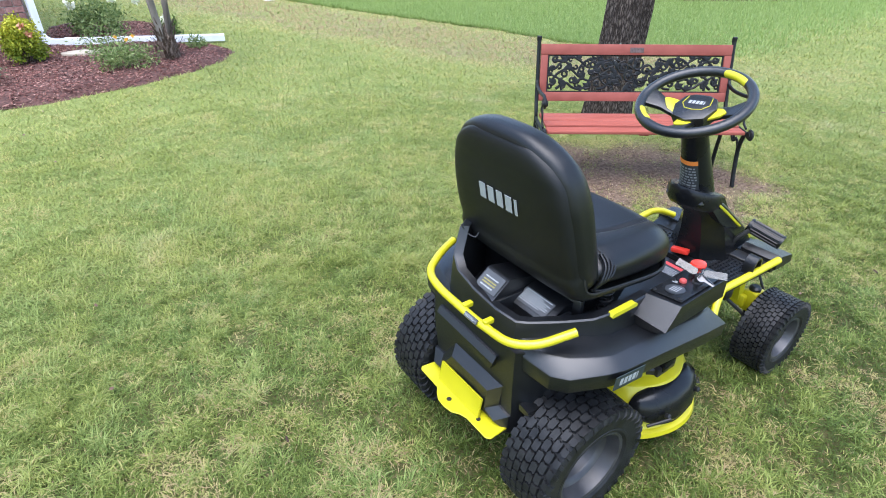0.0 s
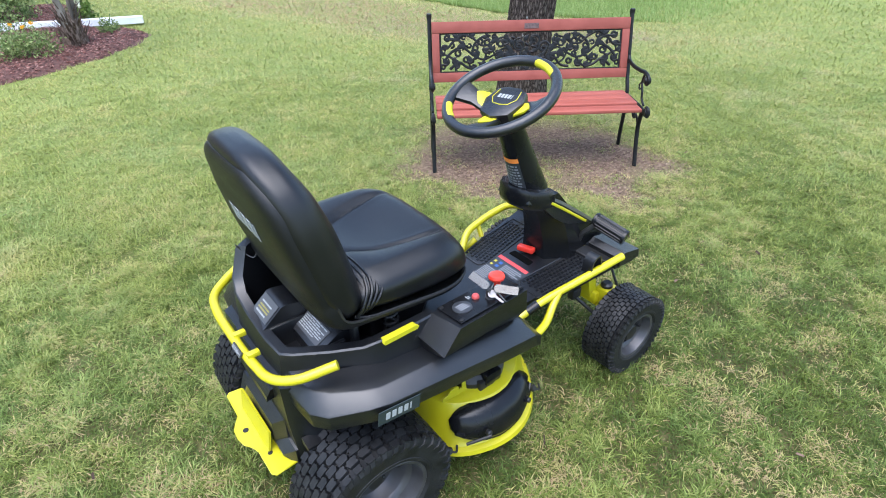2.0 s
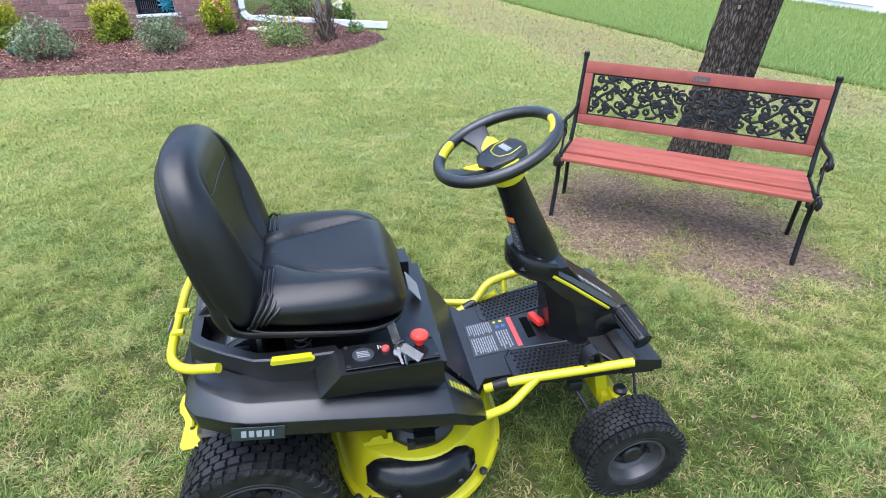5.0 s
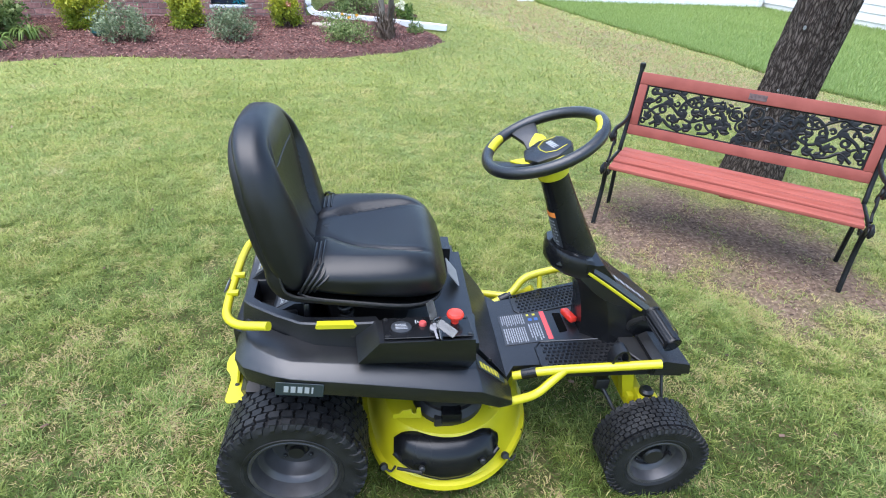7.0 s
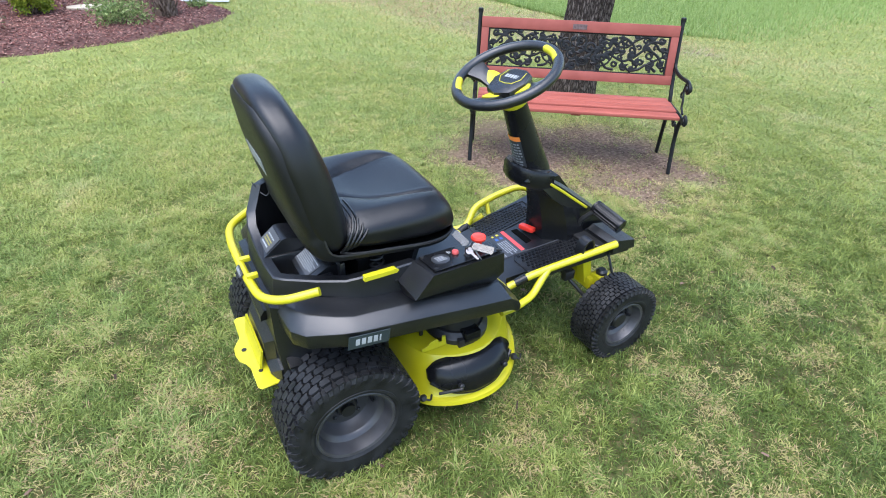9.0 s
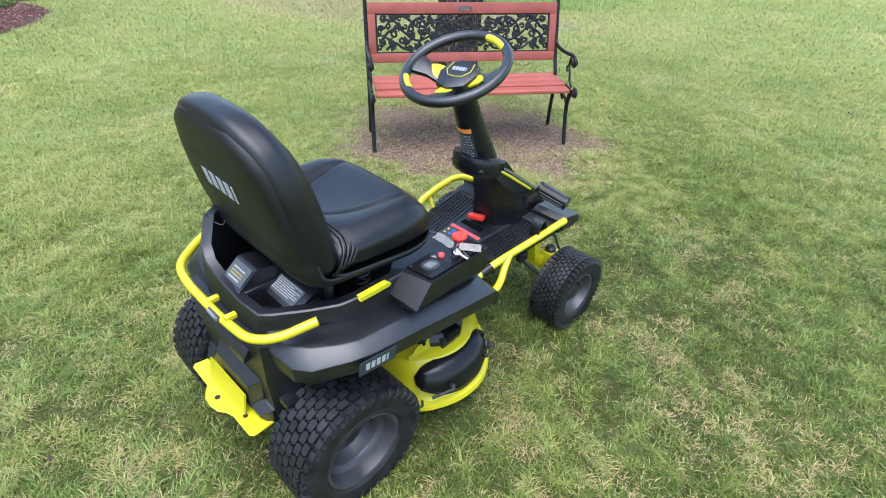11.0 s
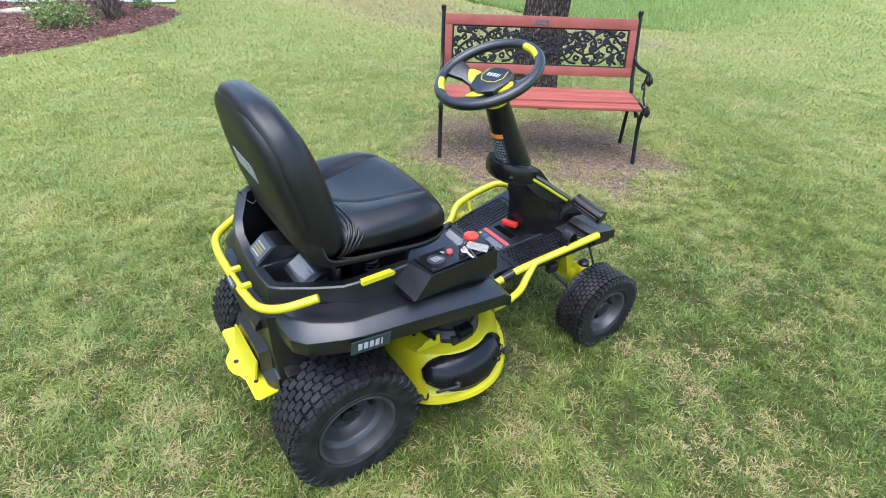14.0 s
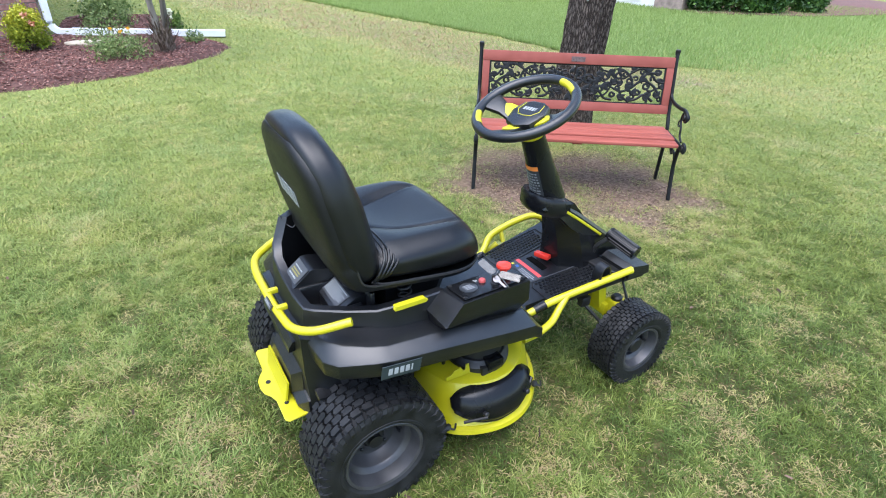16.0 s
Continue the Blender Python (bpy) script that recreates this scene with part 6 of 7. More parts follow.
part("gauge", lathe([(0.026, 0), (0.026, 0.003), (0.023, 0.0036)], on_panel(0.045, 0.046), 28), DECAL, cons, "round charge gauge")
bars(on_panel(0.030, 0.032, 0.0052), text_lines(0, 0.03, 0.0, 0.026, 4, rng), PRINT_GREY, cons)
part("button", lathe([(0.010, 0), (0.010, 0.006), (0.008, 0.009)], on_panel(0.100, 0.056), 20), mat("dull_red_button", (0.35, 0.05, 0.045), 0.4), cons, "small dull red button")
part("switch_ring", lathe([(0.014, 0), (0.014, 0.004), (0.008, 0.005)], on_panel(0.128, 0.030), 20), RIM, cons, "key switch ring")
part("stop_knob", lathe([(0.010, 0.0), (0.011, 0.016), (0.021, 0.018), (0.0225, 0.024), (0.020, 0.030), (0.012, 0.033)], on_panel(0.184, 0.062), 28), RED, cons, "large red stop knob")
for x, y in ((0.008, 0.008), (0.008, 0.084), (0.214, 0.008), (0.214, 0.084)):
    part("screw", lathe([(0.0058, 0), (0.0058, 0.0018), (0.003, 0.0024)], on_panel(x, y), 12), BLACK_STEEL, cons)
bars(on_panel(0.082, 0.062), [(0, 0.003, 0, 0.016), (0.006, 0.009, 0.003, 0.012)], PRINT_WHITE, cons)

# key with ring and two tags, lying on the switch
key = thing("key_ring", "bunch of keys with clear plastic tags in the switch", "keys", m=pose(1.27, 0.58, 0.67))
bm = box(-0.012, 0.012, -0.004, 0.004, 0.0, 0.022, 0.002)
bm.transform(on_panel(0.128, 0.030, 0.005))
part("key", bm, BLACK_STEEL, key)
bm = tube([(0.013 * math.cos(a), 0.0, 0.013 * math.sin(a)) for a in [i * 0.4 for i in range(17)]], 0.0014, 6, caps=False)
bm.transform(pose(1.267, 0.582, 0.690, 20, 15, 40))
part("split_ring", bm, KEY_STEEL, key)
for p, d, n in (((1.271, 0.577, 0.691), (0.043, -0.052, -0.003), (0.6, 0.45, 0.55)), ((1.264, 0.590, 0.688), (-0.008, 0.058, 0.010), (0.75, 0.1, 0.55))):
    d, n = Vector(d).normalized(), Vector(n)
    n = (n - d * n.dot(d)).normalized()
    outline = [(0, -0.005), (0.006, -0.011), (0.060, -0.011), (0.062, -0.009), (0.062, 0.009), (0.060, 0.011), (0.006, 0.011), (0, 0.005)]
    part("tag", slab(outline, -0.0009, 0.0009, 0.0004, 1, frame_to(p, d, n)), TAG, key, "clear plastic key tag")
for p, d, n in (((1.262, 0.574, 0.678), (0.008, -0.034, -0.010), (0.9, 0.1, 0.5)), ((1.276, 0.572, 0.680), (0.002, -0.030, -0.012), (0.8, 0.2, -0.6))):
    d, n = Vector(d).normalized(), Vector(n)
    n = (n - d * n.dot(d)).normalized()
    bow = [(0.011 * math.cos(a), 0.011 * math.sin(a)) for a in np.linspace(0.35, 2 * math.pi - 0.35, 14)]
    blade = [(0.034, -0.0038), (0.038, 0.0), (0.035, 0.0034), (0.030, 0.0022), (0.026, 0.0036), (0.020, 0.0024), (0.014, 0.0038)]
    part("key", slab(bow + blade, -0.0011, 0.0011, 0.0004, 1, frame_to(p, d, n)), KEY_STEEL, key, "steel key")

# second, small panel on the other side
bm = loft([[(1.14, C + 0.26, z), (1.36, C + 0.25, z), (1.36, C + 0.17, z), (1.14, C + 0.18, z)] for z in (0.50, 0.60)])
mp("left_pod", rounded(bm, 0.008), PLASTIC)
bm = box(0, 0.09, 0, 0.06, -0.001, 0.002)
bm.transform(frame_to((1.375, C + 0.11, 0.555), (0, -1, 0), (-0.6, 0, 0.8)))
lab = mp("seat_label", bm, PRINT_GREY, label="pale safety label below the seat front")
bars(frame_to((1.375, C + 0.11, 0.555), (0, -1, 0), (-0.6, 0, 0.8)) @ pose(0.006, 0.006, 0.0022), [(0.0, 0.03, 0.03, 0.048)], PRINT_RED, lab)
bars(frame_to((1.375, C + 0.11, 0.555), (0, -1, 0), (-0.6, 0, 0.8)) @ pose(0.006, 0.006, 0.0022), text_lines(0.034, 0.078, 0.0, 0.048, 5, rng), PRINT_GREY, lab)

# foot deck
def floor_z(x):
    return 0.392 + (x - 1.60) * 0.13


fl = [(1.39, -0.235), (1.50, -0.205), (1.53, -0.163), (1.61, -0.172), (1.66, -0.198), (1.93, -0.235), (2.00, -0.235), (2.00, 0.235), (1.93, 0.235), (1.66, 0.198), (1.61, 0.172), (1.53, 0.163), (1.50, 0.205), (1.39, 0.235)]
bm = loft([[(x, C + y, floor_z(x) - d) for x, y in fl] for d in (0.035, 0.0)])
floor = mp("foot_deck", rounded(bm, 0.006), PLASTIC)
bm = loft([[(1.36, C + s * 0.225, 0.52), (1.40, C + s * 0.222, 0.515), (1.47, C + s * 0.215, 0.425), (1.50, C + s * 0.205, 0.380), (1.36, C + s * 0.21, 0.38)] for s in (-1, 1)])
mp("deck_riser", rounded(bm, 0.010), PLASTIC)
# tread studs
bm = bmesh.new()
for s in (-1, 1):
    for i in range(17):
        for j in range(7):
            x = (1.60 if s > 0 else 1.632) + i * 0.0145 + (0.007 if j % 2 else 0)
            y = s * (0.085 + j * 0.0155 + (x - 1.6) * 0.12)
            if abs(y) > 0.185 + (x - 1.62) * 0.12:
                continue
            box(x, x + 0.009, C + y - 0.0035, C + y + 0.0035, floor_z(x) - 0.002, floor_z(x) + 0.0035, bm=bm)
tagged(part("tread_studs", bm, PLASTIC_GLOSS, floor, smooth=0), kind="stuff")
for s in (-1, 1):
    x0 = 1.585 if s > 0 else 1.612
    edge = [(x0 + 0.02, s * 0.072), (1.865, s * 0.098), (1.865, s * 0.205), (1.70, s * 0.200), (x0, s * 0.178), (x0, s * 0.098)]
    path = [Vector((x, C + y, floor_z(x) + 0.001)) for x, y in edge]
    part("tread_border", tube(bent_path(path + path[:1], 0.006, 3), 0.0028, 6), PLASTIC, floor)
# printed safety label
m = frame_to((1.524, C + 0.078, floor_z(1.524) + 0.001), (0, -1, 0), (1, 0, 0.13))
bm = box(0, 0.150, 0.0, 0.160, -0.001, 0.0012, 0.0005, 1)
bm.transform(m)
lab = part("safety_label", bm, DECAL, floor, "grey safety label with a red heading")
bars(m @ pose(0, 0, 0.0014), [(0.004, 0.146, 0.142, 0.157)], PRINT_RED, lab)
bars(m @ pose(0, 0, 0.0014), text_lines(0.006, 0.060, 0.006, 0.085, 11, rng) + text_lines(0.072, 0.144, 0.006, 0.080, 10, rng) + text_lines(0.06, 0.144, 0.09, 0.132, 5, rng), PRINT_GREY, lab)
bars(m @ pose(0, 0, 0.0014), [(0.010, 0.020, 0.116, 0.126), (0.010, 0.020, 0.096, 0.104)], PRINT_YELLOW, lab)
bars(m @ pose(0, 0, 0.0016), [(0.032, 0.046, 0.118, 0.130), (0.032, 0.046, 0.098, 0.110)], PRINT_BLUE, lab)
# parking lever; its slot is uncut, a near-black slab paints the hollow's shade
bm = box(1.706, 1.780, C - 0.040, C + 0.060, floor_z(1.74) - 0.012, floor_z(1.706) + 0.0035, 0.003)
part("lever_slot_shade", bm, SLOT_SHADE, floor, "near-black slab standing for the shaded lever slot")
bm = box(-0.033, 0.033, -0.013, 0.013, -0.010, 0.010, 0.005)
bm.transform(pose(1.748, C + 0.016, 0.432, 0, -6, -76))
part("parking_lever", bm, RED, floor, "red parking lever")

# side rails of the deck
for s in (-1, 1):
    path = [(1.44, C + s * 0.272, 0.345), (1.50, C + s * 0.270, 0.344), (1.585, C + s * 0.248, 0.345), (1.635, C + s * 0.223, 0.372), (1.675, C + s * 0.211, 0.406)]
    r1 = mp("deck_rail", tube(bent_path(path, 0.03, 6), 0.0130, 12), YELLOW, label="lime-yellow tubular side rail")
    path = [(1.528, C + s * 0.182, 0.360), (1.595, C + s * 0.196, 0.388), (1.66, C + s * 0.207, 0.404), (1.80, C + s * 0.232, 0.432), (1.945, C + s * 0.252, 0.456)] if s < 0 else \
        [(1.528, C + s * 0.182, 0.360), (1.60, C + s * 0.200, 0.392), (1.64, C + s * 0.228, 0.440), (1.74, C + s * 0.234, 0.468), (1.86, C + s * 0.225, 0.490), (1.93, C + s * 0.18, 0.46)]
    part("upper_rail", tube(bent_path(path, 0.05, 5), 0.0135, 12), YELLOW, r1)
    if s > 0:
        part("peg", tube([(1.70, C + 0.230, 0.456), (1.70, C + 0.205, 0.410)], 0.009, 10), YELLOW, r1)
    part("sleeve", tube([(1.553, C + s * 0.187, 0.3705), (1.594, C + s * 0.1957, 0.3876)], 0.0158, 14), PLASTIC_GLOSS, r1, "black clamp sleeve")

# front bumper shelf
bm = loft([[(x, C + y, z) for x, y in ((1.925, -0.245), (2.02, -0.250), (2.035, -0.235), (2.035, 0.235), (2.02, 0.250), (1.925, 0.245))] for z in (0.405, 0.445)])
mp("front_bumper", rounded(bm, 0.008), PLASTIC)
bm = loft([[(1.925, C + y, 0.455), (1.95, C + y, 0.470), (2.03, C + y, 0.455), (2.038, C + y, 0.420), (1.93, C + y, 0.420)] for y in (-0.258, -0.12)])
mp("bumper_cap", rounded(bm, 0.006), PLASTIC)

# hood, pillar and collar
hood_top = [(1.664, 0.722, 0.068), (1.700, 0.718, 0.082), (1.80, 0.650, 0.086), (1.94, 0.546, 0.086), (2.04, 0.470, 0.081), (2.10, 0.408, 0.072), (2.116, 0.372, 0.060)]
rings = []
for x, z, h in hood_top:
    d = 0.055 if x > 1.72 else 0.035
    rings.append([(x - d * 0.55, C - h, z - d), (x, C - h, z - 0.012), (x + 0.004, C - h + 0.016, z), (x + 0.004, C + h - 0.016, z), (x, C + h, z - 0.012), (x - d * 0.55, C + h, z - d)])
hood = mp("hood", rounded(loft(rings), 0.006, 2, 35), PLASTIC, smooth=30)
for s in (-1, 1):
    path = [(1.738, C + s * 0.0865, 0.668), (1.80, C + s * 0.0872, 0.625), (1.935, C + s * 0.0872, 0.526)]
    part("stripe", tube(path, 0.0050, 8, None, 0.5, (0, 1, 0)), YELLOW_GRIP, hood, "lime-yellow accent stripe")
    path = [(2.020, C + s * 0.0835, 0.470), (2.045, C + s * 0.0800, 0.452), (2.070, C + s * 0.0765, 0.428)]
    part("stripe", tube(path, lambda t: 0.0135 * (1 - 0.45 * t), 8, None, 0.4, (0, 1, 0)), YELLOW_GRIP, hood)
m = frame_to((1.760, C, 0.6795), (0.80, 0, -0.594), (0, 1, 0))
bm = slab([(0.0, -0.050), (0.034, -0.050), (0.050, 0.0), (0.034, 0.050), (0.0, 0.050), (0.014, 0.0)], 0.003, 0.005, 0, 1, m)
part("chevron", bm, YELLOW_GRIP, hood, "lime-yellow chevron decal")
letters(m @ pose(0.105, -0.045, 0.003), wordmark(0.16, 0.022, 6), PRINT_GREY, hood)
bm = loft([[(x0, C - h * 0.45, z), (x0 + 0.07, C - h, z), (x1, C - h * 0.9, z), (x1, C + h * 0.9, z), (x0 + 0.07, C + h, z), (x0, C + h * 0.45, z)]
           for x0, x1, h, z in ((1.768, 2.03, 0.120, 0.405), (1.766, 2.02, 0.112, 0.45), (1.757, 1.96, 0.094, 0.52), (1.735, 1.86, 0.080, 0.60), (1.664, 1.79, 0.076, 0.682))])
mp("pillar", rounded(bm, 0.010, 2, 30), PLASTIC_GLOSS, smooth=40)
coll = [(1.665, 0.0), (1.675, -0.045), (1.705, -0.075), (1.745, -0.082), (1.775, -0.078), (1.775, 0.078), (1.745, 0.082), (1.705, 0.075), (1.675, 0.045)]
bm = loft([[(1.694 + (x - 1.725) * k * 1.22, C + y * k * 1.1, 0.680 + dz - (x - 1.72) * 0.30) for x, y in coll] for dz, k in ((-0.030, 0.86), (-0.012, 1.0), (0.030, 1.0), (0.040, 0.93))])
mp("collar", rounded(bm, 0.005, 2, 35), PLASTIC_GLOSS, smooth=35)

# steering column and wheel
AX = Vector((-0.40, 0, 0.917)).normalized()
SW = Vector((1.572, C, 1.040))
cm = frame_to(SW, (AX.z, 0, -AX.x), (0, 1, 0))
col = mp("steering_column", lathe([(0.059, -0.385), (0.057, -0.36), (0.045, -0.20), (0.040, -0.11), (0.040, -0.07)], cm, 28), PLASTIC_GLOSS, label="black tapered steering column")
part("column_ring", lathe([(0.041, -0.106), (0.045, -0.102), (0.047, -0.075), (0.040, -0.068)], cm, 28), YELLOW_GRIP, col, "lime-yellow column ring")


def column_band(z0, z1, a0, a1, lift, material, name, label=""):
    prof = lambda z: np.interp(z, [-0.385, -0.36, -0.20, -0.075], [0.059, 0.057, 0.045, 0.040]) + lift
    n = 14
    rings = [[(prof(z) * math.cos(a), prof(z) * math.sin(a), z) for a in np.linspace(a0, a1, n)] for z in np.linspace(z0, z1, 4)]
    bm = loft(rings, caps=False, closed=False)
    bm.transform(cm)
    return part(name, bm, material, col, label)


column_band(-0.345, -0.215, radians(135), radians(225), 0.0008, DECAL, "column_label", "dark warning label with white print")
column_band(-0.222, -0.205, radians(135), radians(225), 0.0014, PRINT_ORANGE, "label_heading", "orange label heading")
r3 = random.Random(77)
for k in range(9):
    a = 140
    while a < 212:
        w = r3.uniform(6, 18)
        column_band(-0.238 - k * 0.0115, -0.232 - k * 0.0115, radians(a), radians(min(a + w, 220)), 0.0016, PRINT_GREY if k % 3 else PRINT_WHITE, "print")
        a += w + 4

RW, TR = 0.1605, 0.0158
tor = lambda a0, a1, n, r, R=RW, z=0.0: [Vector((R * math.cos(a), R * math.sin(a), z)) for a in np.linspace(a0, a1, n)]
bm = tube(tor(0, 2 * math.pi, 65, TR)[:-1] + [tor(0, 2 * math.pi, 65, TR)[0]], TR, 14, None, 1.0, (0, 0, 1), caps=False)
bm.transform(cm)
sw = mp("steering_wheel", bm, PLASTIC, label="black steering wheel with lime-yellow inserts", smooth=60)
for a0, a1 in ((-36, 0), (130, 157)):
    bm = tube([Vector(((RW - 0.0055) * math.cos(a), (RW - 0.0055) * math.sin(a), 0.0035)) for a in np.linspace(radians(a0), radians(a1), 14)], lambda t: 0.0128 * min(1, 0.8 + 3 * t, 0.8 + 3 * (1 - t)), 12, None, 1.0, (0, 0, 1))
    bm.transform(cm)
    part("rim_insert", bm, YELLOW_GRIP, sw, "lime-yellow rim insert")
DISH = 0.046


def dish(bm, rot):
    """Spokes fall from the rim to the hub."""
    for v in bm.verts:
        v.co.z -= DISH * min(1.0, max(0.0, 1 - (v.co.x - 0.055) / 0.095))
    bm.transform(cm @ rot)


for a, w in ((101, 0.050), (191, 0.040), (-79, 0.045)):
    rot = pose(0, 0, 0, 0, 0, a)
    out = [(0.03, -w * 0.75), (0.10, -w * 0.5), (0.152, -w * 0.85), (0.152, w * 0.85), (0.10, w * 0.5), (0.03, w * 0.75)]
    bm = slab(out, -0.012, 0.004, 0.004, 2)
    dish(bm, rot)
    part("spoke", bm, PLASTIC, sw)
    out = [(0.045, -w * 0.80), (0.090, -w * 0.62), (0.104, -w * 0.35), (0.092, w * 0.05), (0.080, w * 0.35), (0.045, w * 0.6)]
    bm = slab(out, 0.0, 0.009, 0.003, 2)
    dish(bm, rot)
    part("spoke_panel", bm, YELLOW_GRIP, sw, "lime-yellow spoke panel")
pad = [(0.050, -0.045), (0.062, -0.02), (0.062, 0.022), (0.050, 0.048), (0.005, 0.062), (-0.045, 0.046), (-0.062, 0.0), (-0.045, -0.046), (0.005, -0.062)]
bm = loft([[(x * k * 1.1, y * k * 1.1, z) for x, y in pad] for z, k in ((-0.02, 0.9), (0.012, 1.0), (0.022, 0.95), (0.026, 0.8))])
bm.transform(cm @ pose(0, 0, -DISH, 0, 0, 11))
part("hub_pad", rounded(bm, 0.004, 2, 40), PLASTIC, sw)
line = [(0.047, -0.037), (0.012, -0.043), (-0.012, -0.026), (-0.016, 0.0), (-0.012, 0.026), (0.012, 0.043), (0.047, 0.037)]
bm = tube([(x, y, 0.0262) for x, y in line], 0.0013, 6)
bm.transform(cm @ pose(0, 0, -DISH, 0, 0, 11))
part("pad_line", bm, YELLOW_GRIP, sw)
letters(cm @ pose(0, 0, -DISH, 0, 0, 11) @ frame_to((0.012, 0.026, 0.0264), (0, -1, 0), (1, 0, 0)), wordmark(0.054, 0.016), PRINT_WHITE, sw)

# pedals
# no opening is cut: a black plate on the floor paints the hollow's shade
bm = slab([(x, C + y) for x, y in ((1.868, -0.108), (1.945, -0.108), (1.948, -0.215), (1.905, -0.232), (1.868, -0.165))], 0.424, 0.4405, 0.003, 1)
mp("pedal_hollow_shade", bm, BLACK_STEEL, label="black plate standing for the shaded hollow round the pedals")
bm = tube([(1.952, C - 0.110, 0.538), (1.976, C - 0.232, 0.507)], 0.025, 18)
pedal = mp("drive_pedal", rounded(bm, 0.006), PLASTIC_GLOSS, label="black ribbed roller pedal")
p0, p1 = Vector((1.955, C - 0.124, 0.5345)), Vector((1.974, C - 0.222, 0.5095))
axis = (p1 - p0).normalized()
side = axis.cross(Vector((0, 0, 1))).normalized()
top_dir = side.cross(axis)
for k in range(12):
    a = 2 * math.pi * k / 12
    off = (side * math.cos(a) + top_dir * math.sin(a)) * 0.0245
    part("rib", tube([p0 + off, p1 + off], 0.0032, 6), PLASTIC_GLOSS, pedal)
for q in (p0 - axis * 0.008, p1 + axis * 0.006):
    part("end_ring", tube([q - axis * 0.003, q + axis * 0.003], 0.0282, 18), PLASTIC_GLOSS, pedal)
part("pedal_arm", tube(bent_path([(1.90, C - 0.09, 0.42), (1.90, C - 0.10, 0.49), (1.925, C - 0.13, 0.53)], 0.02), 0.009, 8), BLACK_STEEL, pedal)
part("pedal_arm", box(1.885, 1.925, C - 0.11, C - 0.095, 0.40, 0.44, 0.003), YELLOW, pedal, "lime-yellow pedal bracket")
path = smooth_path([(1.806, 0, 0.430), (1.808, 0, 0.466), (1.822, 0, 0.488), (1.842, 0, 0.489), (1.852, 0, 0.466), (1.854, 0, 0.430)], 5)
rings = []
for i, p in enumerate(path):
    t = (path[min(i + 1, len(path) - 1)] - path[max(i - 1, 0)]).normalized()
    n = Vector((-t.z, 0, t.x)) * 0.003
    rings.append([(q.x, C + y, q.z) for q, y in ((p + n, -0.236), (p + n, -0.196), (p - n, -0.196), (p - n, -0.236))])
mp("reverse_pedal", rounded(loft(rings), 0.0012, 1, 50), PLASTIC, label="black arched pedal strap", smooth=50)

# mowing deck
right = [(1.06, 0.02), (1.075, -0.10), (1.10, -0.21), (1.128, -0.275), (1.17, -0.318), (1.235, -0.350), (1.31, -0.366), (1.385, -0.360), (1.455, -0.330), (1.515, -0.280), (1.565, -0.215), (1.602, -0.145), (1.62, -0.07), (1.625, 0.02)]
half_line = [(p.x, p.y) for p in smooth_path([(x, y, 0) for x, y in right], 4)]
full = half_line + [(x, -y) for x, y in half_line[-2:0:-1]]
mx = 1.34


def deck_ring(k, z, lift=0.0):
    return [(mx + (x - mx) * k, C + y * k, z) for x, y in full]


bm = loft([deck_ring(0.992, 0.082), deck_ring(1.004, 0.088), deck_ring(0.992, 0.102), deck_ring(0.945, 0.106), deck_ring(0.915, 0.122), deck_ring(0.865, 0.205), deck_ring(0.80, 0.245), deck_ring(0.62, 0.262), deck_ring(0.3, 0.268)])
deck = mp("mowing_deck", bm, YELLOW, label="lime-yellow steel mowing deck", smooth=32)
# discharge cover lying against the right side of the deck
rows, lip = [], []
for i in range(15):
    x = 1.165 + 0.315 * i / 14
    u = (i - 7) / 7
    y_out = np.interp(x, [p[0] for p in right[3:12]], [p[1] for p in right[3:12]])
    drop = abs(u) ** 7
    low = 0.062 * abs(u) ** 2.4
    sec = [(-0.262, 0.236 - 0.03 * drop), (-0.274, 0.242 - 0.035 * drop), (min(-0.284, y_out * 0.875 - 0.016 * (1 - drop)), 0.230 - 0.03 * drop), (y_out * 0.915 - 0.020 * (1 - drop), 0.176), (y_out * 0.932 - 0.018 * (1 - drop), 0.138 + low * 0.7),
           (y_out * 0.942 - 0.004, 0.110 + low), (y_out * 0.86, 0.110 + low)]
    lip.append((x, C + sec[5][0] + 0.002, sec[5][1] + 0.006))
    rows.append([(x, C + y, z) for y, z in sec])
bm = loft(rows)
cover = mp("discharge_cover", rounded(bm, 0.006, 2, 50), PLASTIC_GLOSS, label="glossy black moulded discharge cover", smooth=60)
part("lip", tube(lip, 0.0065, 8), PLASTIC_GLOSS, cover)
part("hinge", box(1.285, 1.345, C - 0.268, C - 0.225, 0.240, 0.280, 0.004), BLACK_STEEL, cover)
for x, y in ((1.245, -0.352), (1.425, -0.335)):
    part("bolt", lathe([(0.009, -0.006), (0.009, 0.006), (0.005, 0.009)], frame_to((x, C + y - 0.004, 0.178), (1, 0, 0), (0, 0.35, 1)), 12), BLACK_STEEL, cover)
bm = tube([(1.175, C - 0.335, 0.158), (1.245, C - 0.368, 0.176)], 0.005, 8)
part("cover_arm", bm, BLACK_STEEL, cover)
# knobs holding the cover
for x, y in ((1.135, -0.300), (1.508, -0.282)):
    bm = lathe([(0.010, -0.006), (0.013, 0.004), (0.008, 0.012)], pose(x, C + y, 0.125, 60, 0, 0), 12)
    tube(smooth_path([(x, C + y, 0.125), (x + 0.02, C + y - 0.012, 0.115), (x + 0.035, C + y + 0.004, 0.118)], 4), 0.0035, 6, bm)
    mp("cover_clip", bm, BLACK_STEEL)
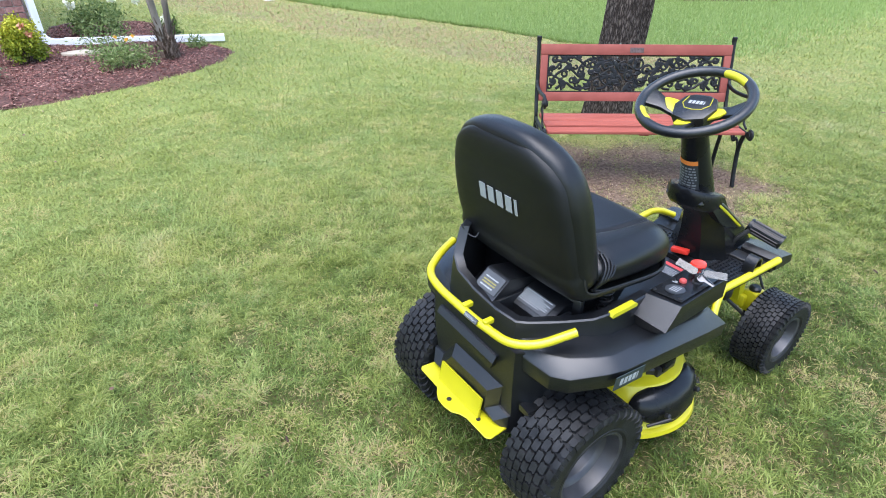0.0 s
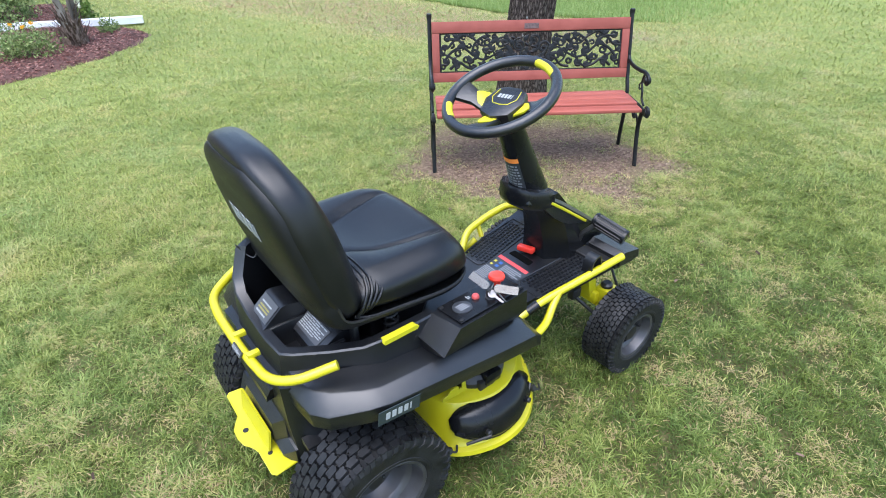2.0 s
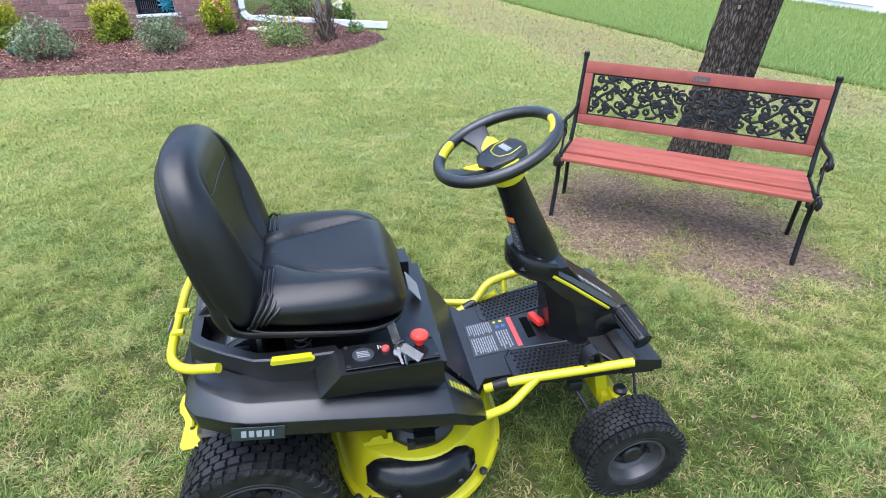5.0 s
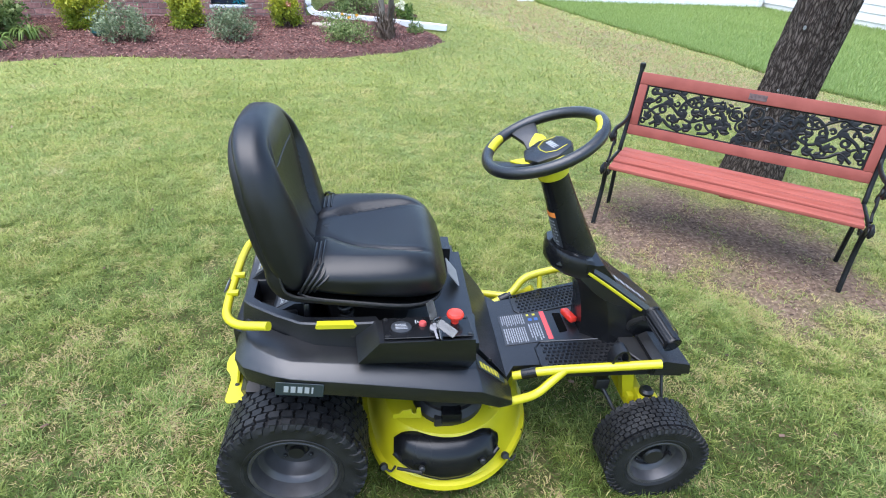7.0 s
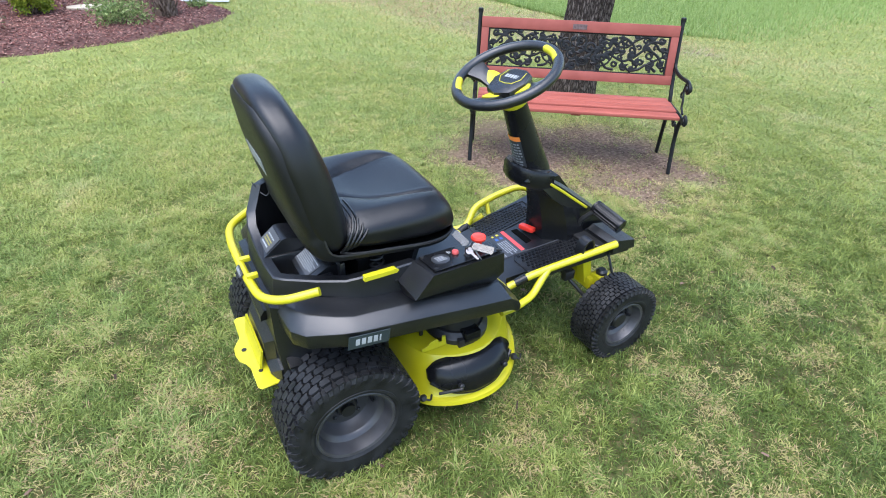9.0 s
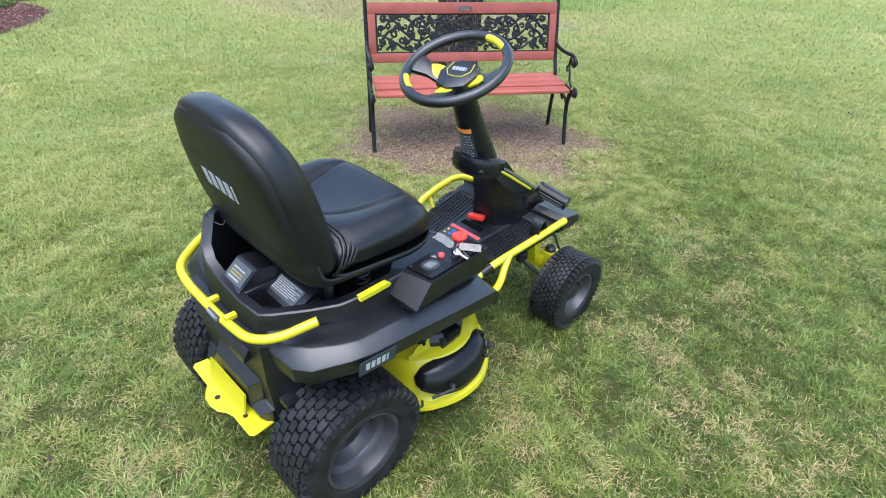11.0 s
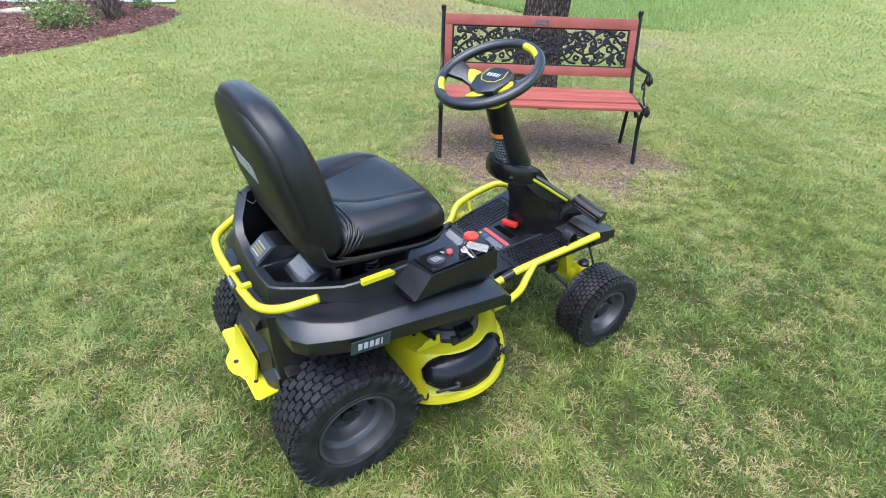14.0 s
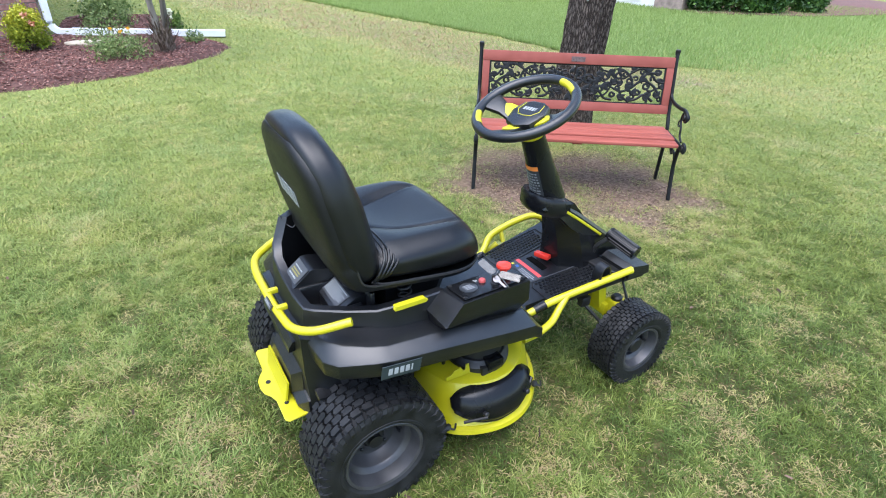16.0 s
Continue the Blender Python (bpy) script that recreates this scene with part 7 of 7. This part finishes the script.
# motor and brackets on the deck
bm = lathe([(0.112, 0.24), (0.112, 0.272), (0.100, 0.286), (0.096, 0.292), (0.088, 0.294), (0.084, 0.33), (0.07, 0.345), (0.04, 0.35)], pose(1.335, C - 0.155, 0), 36)
mot = mp("deck_motor", bm, BLACK_STEEL, label="black blade motor on the deck")
bm = box(1.305, 1.365, C - 0.275, C - 0.225, 0.262, 0.305, 0.006)
part("connector", bm, PLASTIC_GLOSS, mot)
bm = lathe([(0.118, 0.24), (0.118, 0.275), (0.105, 0.292), (0.098, 0.33), (0.08, 0.345), (0.04, 0.35)], pose(1.325, C + 0.135, 0), 28)
mp("deck_motor", bm, BLACK_STEEL, label="black blade motor on the deck")
br = [(0, 0), (0.085, 0.0), (0.085, 0.040), (0.074, 0.040), (0.070, 0.018), (0.060, 0.018), (0.056, 0.036), (0.030, 0.032), (0.020, 0.018), (0, 0.016)]
bm = slab(br, -0.003, 0.003, 0.001, 1, frame_to((1.165, C - 0.235, 0.258), (1, -0.12, 0.12), (0, 0, 1)))
mp("deck_bracket", bm, YELLOW)
part("edge_bolt", lathe([(0.007, 0), (0.007, 0.005), (0.004, 0.007)], pose(1.585, C - 0.165, 0.096), 10), BLACK_STEEL, deck)
# frame rails under the body, deck hangers
for s in (-1, 1):
    mp("frame_rail", box(0.80, 1.95, C + s * 0.12 - 0.02, C + s * 0.12 + 0.02, 0.32, 0.36, 0.005), YELLOW)
    mp("deck_hanger", tube([(1.20, C + s * 0.16, 0.36), (1.20, C + s * 0.16, 0.25)], 0.007, 8), BLACK_STEEL)
bm = tube([(0.885, C - 0.30, 0.200), (0.885, C + 0.30, 0.200)], 0.022, 14)
box(0.83, 0.95, C - 0.09, C + 0.09, 0.15, 0.28, 0.01, 2, bm)
mp("rear_axle", bm, BLACK_STEEL)

# front axle with spindles, tie rods
bm = box(1.905, 1.965, C - 0.20, C + 0.20, 0.225, 0.275, 0.006)
ax = mp("front_axle", bm, YELLOW, label="lime-yellow front axle beam")
for s in (-1, 1):
    y = C + s * 0.205
    part("spindle_housing", box(1.925, 1.990, y - 0.026, y + 0.026, 0.205, 0.292, 0.006), YELLOW, ax)
    part("spindle_cap", lathe([(0.022, 0.0), (0.022, 0.012), (0.014, 0.020)], pose(1.958, y, 0.290), 18), BLACK_STEEL, ax)
    part("stub_axle", tube([(1.958, y, 0.156), (1.958, C + s * 0.32, 0.156)], 0.014, 12), BLACK_STEEL, ax)
    part("spindle", tube([(1.958, y, 0.22), (1.958, y, 0.145)], 0.014, 12), BLACK_STEEL, ax)
    part("axle_arm", loft([[(1.90, y + dy, 0.25), (1.935, y + dy, 0.25), (1.905, y + dy, 0.395), (1.865, y + dy, 0.395)] for dy in (-0.02 - s * 0.045, 0.02 - s * 0.045)]), YELLOW, ax)
    mp("tie_rod", tube([(1.80, C + s * 0.10, 0.33), (1.86, C + s * 0.225, 0.235), (1.895, C + s * 0.25, 0.20)], 0.007, 8), BLACK_STEEL)
    mp("steering_rod", tube([(2.01, C + s * 0.14, 0.40), (2.005, C + s * 0.255, 0.215)], 0.005, 8), BLACK_STEEL)
    mp("tie_rod_end", box(1.80, 1.845, C + s * 0.165 - 0.014, C + s * 0.165 + 0.014, 0.285, 0.325, 0.005), BLACK_STEEL)
